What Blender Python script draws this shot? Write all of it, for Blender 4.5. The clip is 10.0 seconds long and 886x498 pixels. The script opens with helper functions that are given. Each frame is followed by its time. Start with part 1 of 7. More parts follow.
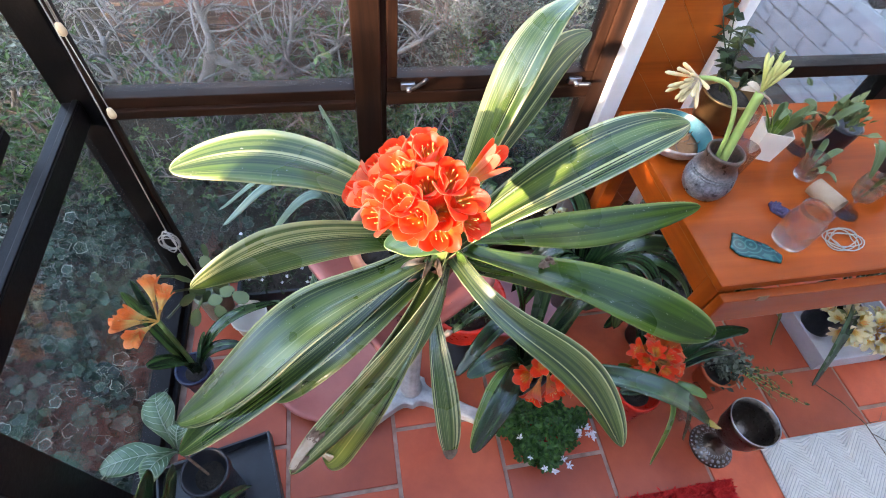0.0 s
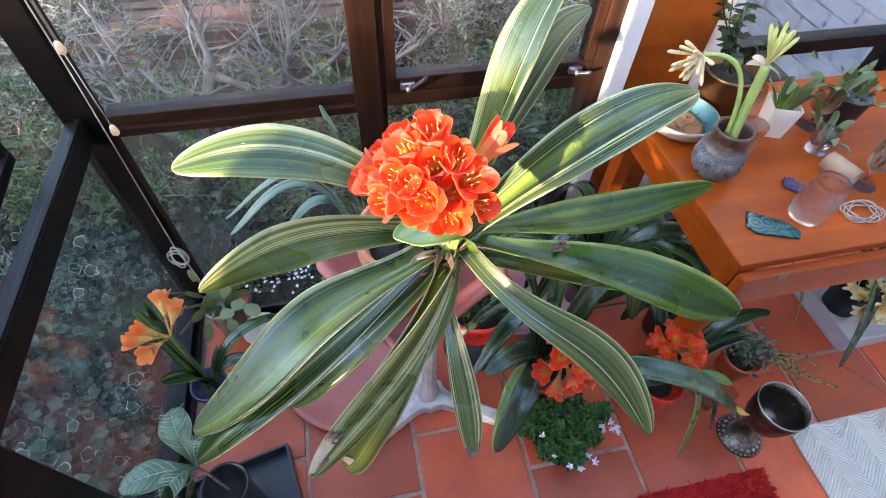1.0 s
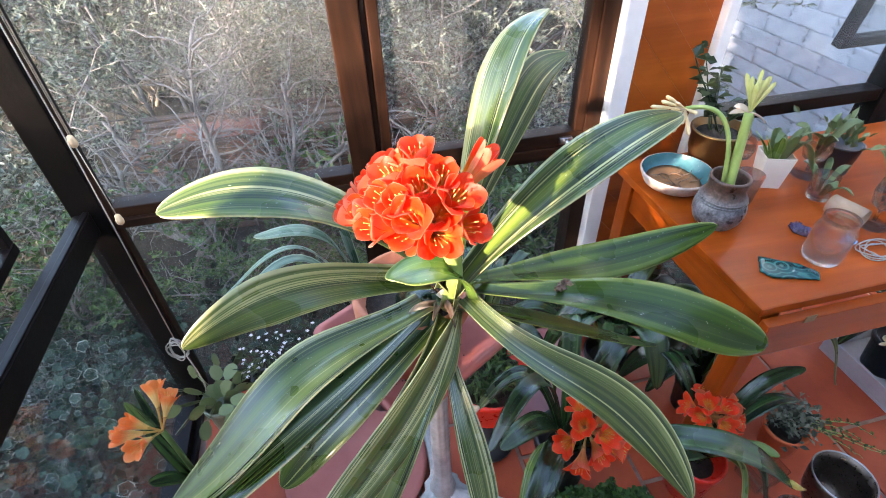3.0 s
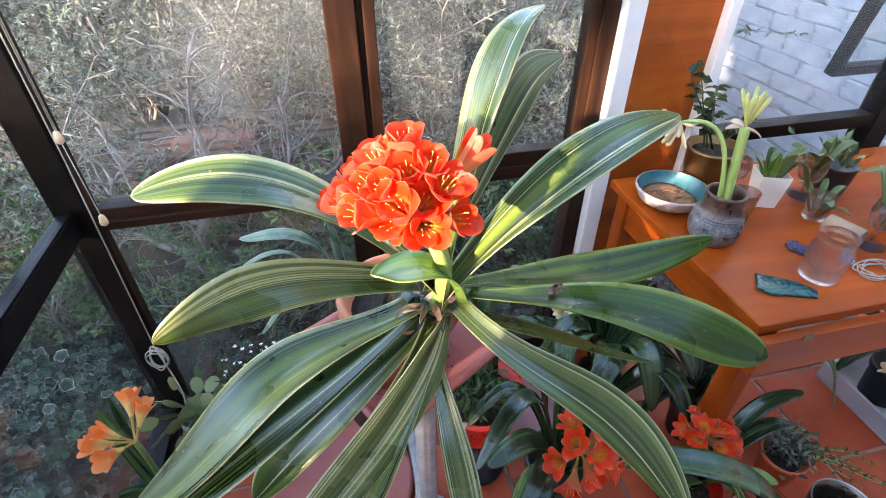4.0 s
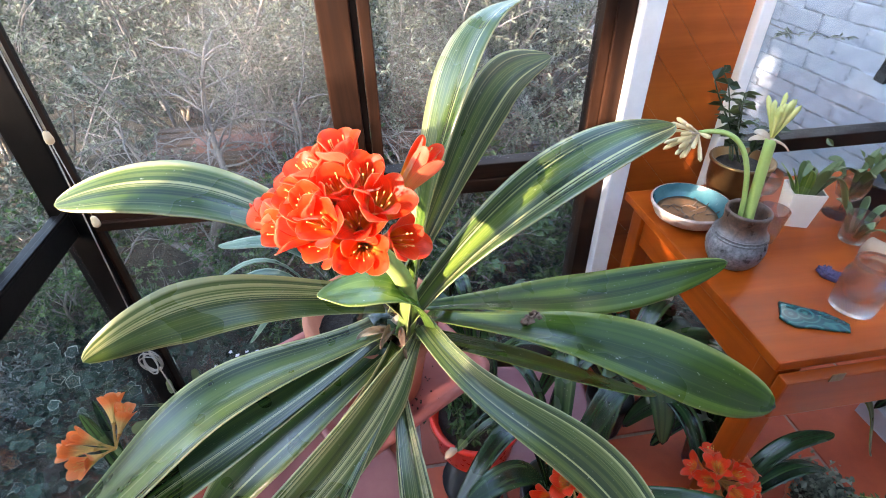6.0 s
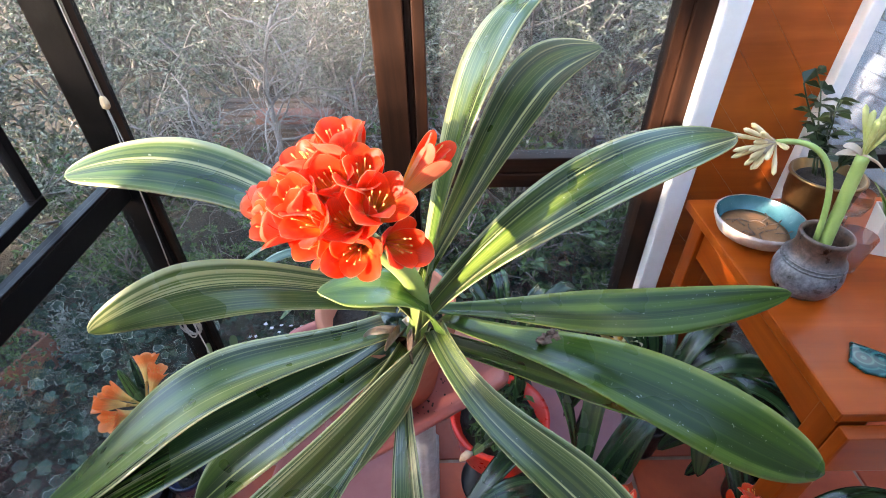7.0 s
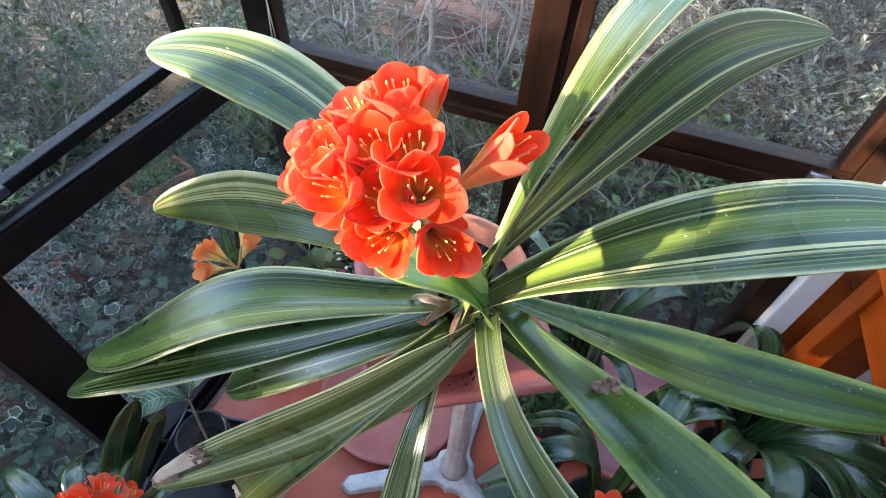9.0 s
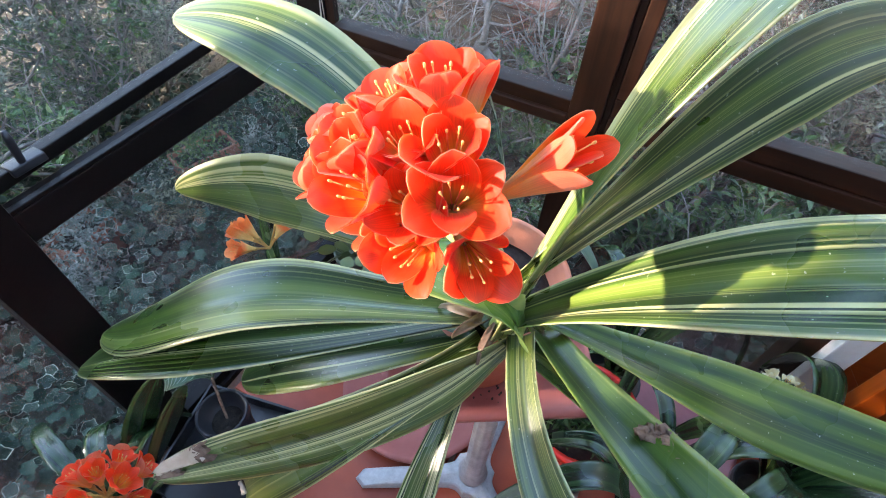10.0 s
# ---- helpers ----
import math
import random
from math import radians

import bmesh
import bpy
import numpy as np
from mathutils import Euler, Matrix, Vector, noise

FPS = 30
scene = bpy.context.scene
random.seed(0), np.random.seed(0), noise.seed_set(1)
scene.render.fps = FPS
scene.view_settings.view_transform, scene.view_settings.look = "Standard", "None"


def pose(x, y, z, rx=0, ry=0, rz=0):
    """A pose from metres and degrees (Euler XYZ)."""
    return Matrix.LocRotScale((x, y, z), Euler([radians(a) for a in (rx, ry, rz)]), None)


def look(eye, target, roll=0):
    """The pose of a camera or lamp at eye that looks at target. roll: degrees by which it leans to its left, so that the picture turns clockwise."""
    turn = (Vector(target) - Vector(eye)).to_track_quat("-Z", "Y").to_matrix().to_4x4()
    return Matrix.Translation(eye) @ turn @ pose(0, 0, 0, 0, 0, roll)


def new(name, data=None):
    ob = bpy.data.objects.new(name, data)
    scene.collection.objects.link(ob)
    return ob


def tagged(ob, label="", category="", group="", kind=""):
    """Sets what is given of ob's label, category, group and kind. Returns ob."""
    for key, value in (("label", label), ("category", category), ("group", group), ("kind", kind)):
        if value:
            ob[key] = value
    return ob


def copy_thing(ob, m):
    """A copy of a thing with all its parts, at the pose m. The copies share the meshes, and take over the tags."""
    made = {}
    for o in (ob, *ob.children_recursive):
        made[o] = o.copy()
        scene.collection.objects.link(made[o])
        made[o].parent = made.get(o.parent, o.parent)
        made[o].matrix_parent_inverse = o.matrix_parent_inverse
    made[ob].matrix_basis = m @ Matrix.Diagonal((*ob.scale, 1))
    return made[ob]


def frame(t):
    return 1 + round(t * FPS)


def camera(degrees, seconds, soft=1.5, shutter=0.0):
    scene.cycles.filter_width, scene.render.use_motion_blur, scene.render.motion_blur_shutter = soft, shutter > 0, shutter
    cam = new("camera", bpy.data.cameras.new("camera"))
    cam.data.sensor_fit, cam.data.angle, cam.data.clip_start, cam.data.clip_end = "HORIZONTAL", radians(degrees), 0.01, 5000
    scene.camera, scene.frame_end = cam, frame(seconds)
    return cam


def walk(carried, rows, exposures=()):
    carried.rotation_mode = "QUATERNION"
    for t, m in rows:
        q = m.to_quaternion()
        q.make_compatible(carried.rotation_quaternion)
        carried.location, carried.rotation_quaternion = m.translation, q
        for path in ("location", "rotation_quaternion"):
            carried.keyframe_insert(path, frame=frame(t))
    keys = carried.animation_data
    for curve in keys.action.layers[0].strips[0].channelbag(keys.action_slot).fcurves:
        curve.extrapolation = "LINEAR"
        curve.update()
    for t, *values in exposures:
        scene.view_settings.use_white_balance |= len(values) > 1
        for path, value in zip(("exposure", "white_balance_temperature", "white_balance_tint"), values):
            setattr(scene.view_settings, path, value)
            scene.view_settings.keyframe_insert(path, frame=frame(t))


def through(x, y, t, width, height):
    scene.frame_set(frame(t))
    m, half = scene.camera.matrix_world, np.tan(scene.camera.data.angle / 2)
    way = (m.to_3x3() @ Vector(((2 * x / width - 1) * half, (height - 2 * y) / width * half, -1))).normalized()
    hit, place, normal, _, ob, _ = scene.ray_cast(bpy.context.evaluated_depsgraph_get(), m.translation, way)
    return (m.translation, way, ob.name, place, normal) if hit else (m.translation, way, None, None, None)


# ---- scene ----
cam = camera(83.3, 10.0, soft=1.0)
PATH = [
    (0, (0.089, -0.003, 1.539), (0.419, 1.146, -0.065), 7.8),
    (0.5, (0.09, -0.002, 1.527), (0.399, 1.152, -0.077), 5.7),
    (1, (0.085, -0.016, 1.509), (0.387, 1.17, -0.072), 3.0),
    (1.5, (0.099, -0.044, 1.492), (0.375, 1.25, -0.008), 0.9),
    (2, (0.099, -0.061, 1.472), (0.377, 1.309, 0.041), -0.9),
    (2.5, (0.1, -0.067, 1.453), (0.392, 1.358, 0.08), -2.0),
    (3, (0.098, -0.063, 1.43), (0.419, 1.431, 0.14), -2.1),
    (4.5, (0.119, -0.069, 1.38), (0.479, 1.487, 0.176), 0.4),
    (5, (0.15, -0.052, 1.383), (0.514, 1.505, 0.182), -0.2),
    (6.5, (0.222, -0.007, 1.356), (0.35, 1.589, 0.156), -1.3),
    (7, (0.251, 0.021, 1.354), (0.246, 1.586, 0.109), -1.0),
    (7.5, (0.277, 0.053, 1.348), (0.074, 1.57, 0.061), -0.8),
    (8, (0.26, 0.071, 1.364), (0.07, 1.527, 0.007), -0.5),
    (8.5, (0.28, 0.096, 1.342), (-0.048, 1.538, -0.005), 4.6),
    (9, (0.287, 0.137, 1.345), (-0.146, 1.389, -0.154), 3.5),
    (9.5, (0.276, 0.172, 1.331), (-0.222, 1.359, -0.2), 4.6),
    (10, (0.272, 0.18, 1.317), (-0.281, 1.34, -0.215), 3.3),
]
walk(cam, [(t, look(eye, target, roll)) for t, eye, target, roll in PATH], [(0, 4.24, 6850, 18), (4.5, 4.08, 6800, 17), (7, 4.02, 6700, 16), (10, 4.13, 6550, 15)])

# ---- light ----
SUN_FROM = Vector((-0.78, -0.57, 0.25)).normalized()
world = bpy.data.worlds.new("sky")
scene.world = world
world.use_nodes = True
wn = world.node_tree.nodes
sky = wn.new("ShaderNodeTexSky")
sky.sky_type, sky.sun_disc = "NISHITA", False
sky.sun_elevation = math.asin(SUN_FROM.z)
sky.sun_rotation = math.atan2(SUN_FROM.x, SUN_FROM.y)
world.node_tree.links.new(sky.outputs[0], wn["Background"].inputs[0])
wn["Background"].inputs[1].default_value = 0.15
sun = new("sun", bpy.data.lights.new("sun", "SUN"))
sun.data.energy, sun.data.angle, sun.data.color = 2.1, radians(1.2), (1.0, 0.86, 0.70)
sun.matrix_world = look(SUN_FROM * 10, (0, 0, 0))

# ---- materials ----


def mat(name, color=(0.5, 0.5, 0.5), rough=0.5, metal=0.0, spec=0.5):
    m = bpy.data.materials.new(name)
    m.use_nodes = True
    b = m.node_tree.nodes["Principled BSDF"]
    b.inputs["Base Color"].default_value = (*color, 1)
    b.inputs["Roughness"].default_value = rough
    b.inputs["Metallic"].default_value = metal
    b.inputs["Specular IOR Level"].default_value = spec
    return m, m.node_tree.nodes, m.node_tree.links, b


def coords(n, l, kind="Object", scale=(1, 1, 1)):
    tc, mp = n.new("ShaderNodeTexCoord"), n.new("ShaderNodeMapping")
    mp.inputs["Scale"].default_value = scale
    l.new(tc.outputs[kind], mp.inputs[0])
    return mp.outputs[0]


def noise_node(n, l, vec, scale, detail=4, rough=0.6, dist=0.0):
    t = n.new("ShaderNodeTexNoise")
    t.inputs["Scale"].default_value, t.inputs["Detail"].default_value = scale, detail
    t.inputs["Roughness"].default_value, t.inputs["Distortion"].default_value = rough, dist
    l.new(vec, t.inputs["Vector"])
    return t.outputs["Fac"]


def ramp(n, l, fac, stops, mode="LINEAR"):
    r = n.new("ShaderNodeValToRGB")
    r.color_ramp.interpolation = mode
    e = r.color_ramp.elements
    while len(e) < len(stops):
        e.new(0.5)
    for k, (p, c) in zip(e, stops):
        k.position, k.color = p, (*c, 1) if len(c) == 3 else c
    l.new(fac, r.inputs[0])
    return r.outputs[0]


def grey(v):
    return (v, v, v)


def mixed(n, l, fac, a, b, mode="MIX"):
    m = n.new("ShaderNodeMix")
    m.data_type, m.blend_type = "RGBA", mode
    for sock, v in ((m.inputs[0], fac), (m.inputs[6], a), (m.inputs[7], b)):
        if isinstance(v, (int, float)):
            sock.default_value = v
        elif isinstance(v, tuple):
            sock.default_value = (*v, 1)
        else:
            l.new(v, sock)
    return m.outputs[2]


def bump(n, l, b, height, strength=0.3, distance=0.01):
    k = n.new("ShaderNodeBump")
    k.inputs["Strength"].default_value, k.inputs["Distance"].default_value = strength, distance
    l.new(height, k.inputs["Height"])
    l.new(k.outputs[0], b.inputs["Normal"])


def object_random(n):
    return n.new("ShaderNodeObjectInfo").outputs["Random"]


def island_random(n):
    return n.new("ShaderNodeNewGeometry").outputs["Random Per Island"]


def mottled(name, a, b, scale, rough=0.5, fine=None, strength=0.2, metal=0.0, distance=0.003, spec=0.5, per_object=0.0):
    """Two-tone surface with stains at one scale and relief at a finer one."""
    m, n, l, p = mat(name, a, rough, metal, spec)
    v = coords(n, l)
    f = noise_node(n, l, v, scale, 5, 0.65)
    c = ramp(n, l, f, [(0.3, a), (0.7, b)])
    if per_object:
        r = ramp(n, l, object_random(n), [(0.0, grey(1 - per_object)), (1.0, grey(1 + per_object))])
        c = mixed(n, l, 1.0, c, r, "MULTIPLY")
    l.new(c, p.inputs["Base Color"])
    g = noise_node(n, l, v, fine or scale * 9, 4, 0.7)
    bump(n, l, p, g, strength, distance)
    rr = ramp(n, l, g, [(0.2, grey(max(0, rough - 0.1))), (0.8, grey(min(1, rough + 0.12)))])
    l.new(rr, p.inputs["Roughness"])
    return m


def wooden(name, a, b, c, axis, rough=0.35, gloss=0.5, grain=22.0, strength=0.15):
    """Grain running along one axis of the object."""
    m, n, l, p = mat(name, a, rough, 0, gloss)
    s = [grain] * 3
    s["xyz".index(axis)] = grain * 0.06
    v = coords(n, l, "Object", s)
    f = noise_node(n, l, v, 1.0, 6, 0.6, 0.8)
    col = ramp(n, l, f, [(0.25, a), (0.5, b), (0.75, c)])
    big = noise_node(n, l, coords(n, l), 5.0, 3)
    col = mixed(n, l, 1.0, col, ramp(n, l, big, [(0.3, grey(0.78)), (0.7, grey(1.15))]), "MULTIPLY")
    l.new(col, p.inputs["Base Color"])
    bump(n, l, p, f, strength, 0.002)
    l.new(ramp(n, l, big, [(0.3, grey(rough - 0.08)), (0.7, grey(rough + 0.12))]), p.inputs["Roughness"])
    return m


FRAME_WOOD = {k: wooden("dark_stained_wood_" + k, (0.008, 0.004, 0.003), (0.020, 0.008, 0.004), (0.045, 0.017, 0.008), k, 0.50, 0.14) for k in "xyz"}
# frame wood again, near-black: shade on these members is put into its colour
SHADED_DARK = mottled("shaded_dark_frame", (0.0025, 0.0018, 0.0018), (0.007, 0.005, 0.0045), 9, 0.38, spec=0.16)
WHITE_PAINT = mottled("worn_white_paint", (0.72, 0.69, 0.66), (0.82, 0.80, 0.77), 14, 0.5, 60, 0.12)
DESK_WOOD = {k: wooden("orange_varnished_pine_" + k, (0.23, 0.034, 0.002), (0.33, 0.054, 0.004), (0.43, 0.084, 0.008), k, 0.38, 0.20, 16, 0.07) for k in "xyz"}
PANEL_WOOD = wooden("red_brown_varnished_board", (0.17, 0.029, 0.004), (0.36, 0.070, 0.008), (0.54, 0.128, 0.018), "x", 0.36, 0.3, 9, 0.06)
TILE = mottled("terracotta_floor_tile", (0.33, 0.045, 0.016), (0.56, 0.098, 0.034), 4, 0.42, 45, 0.24, per_object=0.30)
GROUT = mottled("dirty_pink_grout", (0.24, 0.13, 0.10), (0.44, 0.29, 0.23), 22, 0.85)
POT_CLAY = mottled("terracotta_pot_clay", (0.46, 0.145, 0.075), (0.56, 0.215, 0.125), 11, 0.75, 90, 0.2)
PINK_CLAY = mottled("pink_plastic_clay", (0.35, 0.092, 0.074), (0.43, 0.135, 0.11), 8, 0.5, 70, 0.08)
SOIL = mottled("dark_potting_soil", (0.012, 0.009, 0.007), (0.05, 0.036, 0.026), 60, 0.95, 150, 0.9, distance=0.01)
RED_PLASTIC = mottled("red_plastic", (0.62, 0.020, 0.010), (0.70, 0.035, 0.016), 6, 0.3)
BLACK_PLASTIC = mottled("black_plastic", (0.010, 0.010, 0.012), (0.022, 0.022, 0.027), 12, 0.35, 90, 0.15)
BLUE_PLASTIC = mottled("dark_blue_plastic", (0.008, 0.012, 0.040), (0.014, 0.020, 0.06), 10, 0.3)
RED_CLOTH = mottled("red_pile_mat", (0.62, 0.010, 0.010), (0.80, 0.028, 0.022), 40, 0.95, 160, 1.0, distance=0.01)
STALK = mottled("pale_green_stalk", (0.26, 0.36, 0.08), (0.36, 0.44, 0.13), 18, 0.4)
STEEL = mottled("dull_steel", (0.42, 0.42, 0.43), (0.30, 0.30, 0.31), 40, 0.32, metal=1.0)
CORD = mottled("grey_cotton_cord", (0.42, 0.38, 0.34), (0.32, 0.29, 0.25), 90, 0.9)
TOGGLE = mottled("pale_turned_wood", (0.60, 0.42, 0.24), (0.70, 0.52, 0.32), 30, 0.4)
DRY = mottled("dry_papery_sheath", (0.40, 0.29, 0.20), (0.56, 0.45, 0.35), 40, 0.8, 120, 0.4)
DRY_DARK = mottled("brown_withered_tissue", (0.10, 0.052, 0.032), (0.24, 0.15, 0.10), 90, 0.85, 120, 0.5)
PEDICEL = mottled("pale_orange_stem", (0.46, 0.36, 0.10), (0.55, 0.24, 0.06), 20, 0.45)


def leaf_material(name, dark, mid, light, cream, amount, margin=0.85, rough=0.29, stripes=8.5, gloss=0.8):
    """Strap leaf with long stripes: UV x runs across the blade (0 to 1), UV y along it."""
    m, n, l, p = mat(name, dark, rough, 0.0, gloss)
    line = tuple(0.72 * a + 0.28 * b for a, b in zip(light, cream))
    tc = n.new("ShaderNodeTexCoord")
    sep = n.new("ShaderNodeSeparateXYZ")
    l.new(tc.outputs["UV"], sep.inputs[0])
    com = n.new("ShaderNodeCombineXYZ")
    add = n.new("ShaderNodeMath")
    add.operation = "MULTIPLY_ADD"
    add.inputs[1].default_value = 37.0
    l.new(object_random(n), add.inputs[0])
    l.new(sep.outputs[1], add.inputs[2])
    l.new(sep.outputs[0], com.inputs[0])
    l.new(add.outputs[0], com.inputs[1])

    def stripe(sx, sy, detail):
        mp = n.new("ShaderNodeMapping")
        mp.inputs["Scale"].default_value = (sx, sy, 1)
        l.new(com.outputs[0], mp.inputs[0])
        return noise_node(n, l, mp.outputs[0], 1.0, detail, 0.55)

    broad = stripe(stripes * 0.42, 0.30, 1.0)
    fine = stripe(stripes * 3.0, 0.12, 1)
    vein = stripe(stripes * 8, 0.2, 0)
    shift = n.new("ShaderNodeMath")
    shift.operation, shift.inputs[1].default_value = "MULTIPLY_ADD", 0.11
    l.new(object_random(n), shift.inputs[0])
    l.new(broad, shift.inputs[2])
    col = ramp(n, l, shift.outputs[0], [(0.46, dark), (0.56, mid), (0.70, light)])
    # hair lines in patches, a few groups of cream ones, and some broad pale stripes
    hair = stripe(stripes * 5.0, 0.09, 1)
    patch = stripe(stripes * 0.35, 0.5, 1)
    lines = mixed(n, l, 1.0, ramp(n, l, hair, [(0.55 - amount * 0.2, grey(0)), (0.62 - amount * 0.2, grey(0.30 + amount * 3.5))]), ramp(n, l, patch, [(0.40, grey(0.12)), (0.62, grey(0.85))]), "MULTIPLY")
    col = mixed(n, l, lines, col, line)
    group = stripe(stripes * 0.5, 0.14, 1)
    band = mixed(n, l, 1.0, ramp(n, l, fine, [(0.49, grey(0)), (0.54, grey(0.85))]), ramp(n, l, group, [(0.66 - amount, grey(0)), (0.71 - amount, grey(0.95))]), "MULTIPLY")
    col = mixed(n, l, band, col, cream)
    pale = stripe(stripes * 0.9, 0.2, 1)
    col = mixed(n, l, ramp(n, l, pale, [(0.66 - amount, grey(0)), (0.74 - amount * 0.7, grey(0.45))]), col, light)
    edge = n.new("ShaderNodeMath")
    edge.operation = "PINGPONG"
    edge.inputs[1].default_value = 0.5
    l.new(sep.outputs[0], edge.inputs[0])
    if margin:
        col = mixed(n, l, ramp(n, l, edge.outputs[0], [(0.010, grey(margin)), (0.035, grey(0.0))]), col, cream)
        wide = mixed(n, l, 1.0, ramp(n, l, sep.outputs[0], [(0.88, grey(0)), (0.93, grey(margin * 0.9))]), ramp(n, l, object_random(n), [(0.45, grey(0)), (0.6, grey(1))]), "MULTIPLY")
        col = mixed(n, l, wide, col, cream)
    spot = noise_node(n, l, coords(n, l), 7.0, 3)
    col = mixed(n, l, 1.0, col, ramp(n, l, spot, [(0.3, grey(0.88)), (0.7, grey(1.10))]), "MULTIPLY")
    dust = noise_node(n, l, coords(n, l), 260.0, 2)
    col = mixed(n, l, ramp(n, l, dust, [(0.70, grey(0)), (0.77, grey(0.55))]), col, (0.6, 0.6, 0.52))
    l.new(col, p.inputs["Base Color"])
    bump(n, l, p, mixed(n, l, 0.5, vein, hair), 0.20, 0.0006)
    l.new(ramp(n, l, spot, [(0.3, grey(rough - 0.07)), (0.7, grey(rough + 0.08))]), p.inputs["Roughness"])
    p.inputs["Subsurface Weight"].default_value = 0.0
    # light shining through the blade
    tr = n.new("ShaderNodeBsdfTranslucent")
    l.new(mixed(n, l, 1.0, col, (0.9, 1.0, 0.35), "MULTIPLY"), tr.inputs[0])
    ms = n.new("ShaderNodeMixShader")
    ms.inputs[0].default_value = 0.15
    l.new(p.outputs[0], ms.inputs[1])
    l.new(tr.outputs[0], ms.inputs[2])
    l.new(ms.outputs[0], n["Material Output"].inputs[0])
    return m


LEAF = leaf_material("variegated_strap_leaf", (0.014, 0.036, 0.005), (0.036, 0.078, 0.008), (0.115, 0.165, 0.024), (0.58, 0.55, 0.25), 0.11)
LEAF_LINED = leaf_material("cream_lined_strap_leaf", (0.016, 0.040, 0.006), (0.042, 0.080, 0.010), (0.125, 0.165, 0.028), (0.58, 0.55, 0.27), 0.155, 0.85, 0.30, 7.5)
LEAF_PLAIN = leaf_material("green_strap_leaf_with_faint_stripes", (0.014, 0.036, 0.002), (0.026, 0.060, 0.004), (0.064, 0.112, 0.009), (0.26, 0.29, 0.07), 0.055, 0.45, 0.29, 8.5, 0.4)
LEAF_DARK = leaf_material("dark_green_strap_leaf", (0.009, 0.027, 0.009), (0.018, 0.046, 0.014), (0.045, 0.090, 0.028), (0.10, 0.17, 0.06), 0.03, 0.0, 0.24)
LEAF_PALE = leaf_material("grey_green_strap_leaf", (0.07, 0.14, 0.09), (0.11, 0.20, 0.13), (0.22, 0.32, 0.22), (0.45, 0.52, 0.42), 0.10, 0.6)
LEAF_BRACT = leaf_material("young_light_green_leaf", (0.075, 0.16, 0.022), (0.11, 0.21, 0.030), (0.17, 0.28, 0.05), (0.40, 0.46, 0.14), 0.05, 0.6)


def petal_material(name, throat, body, rim, through=0.35):
    """UV y runs from the throat to the petal's tip."""
    m, n, l, p = mat(name, body, 0.42, 0.0, 0.6)
    p.inputs["Sheen Weight"].default_value, p.inputs["Sheen Roughness"].default_value = 0.22, 0.35
    tc = n.new("ShaderNodeTexCoord")
    sep = n.new("ShaderNodeSeparateXYZ")
    l.new(tc.outputs["UV"], sep.inputs[0])
    mp = n.new("ShaderNodeMapping")
    mp.inputs["Scale"].default_value = (26, 1.0, 1)
    l.new(tc.outputs["UV"], mp.inputs[0])
    f = noise_node(n, l, mp.outputs[0], 1.0, 2)
    col = ramp(n, l, sep.outputs[1], [(0.46, throat), (0.72, body), (0.88, body), (1.0, rim)])
    col = mixed(n, l, 1.0, col, ramp(n, l, f, [(0.3, grey(0.85)), (0.7, grey(1.12))]), "MULTIPLY")
    l.new(col, p.inputs["Base Color"])
    bump(n, l, p, f, 0.25, 0.001)
    tr = n.new("ShaderNodeBsdfTranslucent")
    l.new(col, tr.inputs[0])
    ms = n.new("ShaderNodeMixShader")
    ms.inputs[0].default_value = through
    l.new(p.outputs[0], ms.inputs[1])
    l.new(tr.outputs[0], ms.inputs[2])
    l.new(ms.outputs[0], n["Material Output"].inputs[0])
    return m


PETAL = petal_material("orange_red_petal", (0.97, 0.50, 0.06), (0.93, 0.082, 0.012), (0.93, 0.135, 0.040), 0.58)
# backs are peach, paled further in the colour to stand for sun on them
PETAL_BACK = petal_material("peach_orange_petal_back", (0.90, 0.50, 0.16), (0.93, 0.34, 0.17), (0.93, 0.44, 0.26), 0.52)
PETAL_PALE = petal_material("pale_orange_petal", (0.93, 0.74, 0.30), (0.93, 0.36, 0.10), (0.93, 0.40, 0.15), 0.5)
PETAL_YELLOW = petal_material("cream_yellow_petal", (0.90, 0.66, 0.14), (0.90, 0.82, 0.50), (0.90, 0.86, 0.66), 0.3)
ANTHER = mottled("yellow_anther", (0.80, 0.50, 0.10), (0.88, 0.64, 0.20), 60, 0.7)
FILAMENT = mottled("pale_orange_filament", (0.86, 0.16, 0.035), (0.88, 0.24, 0.06), 40, 0.5)


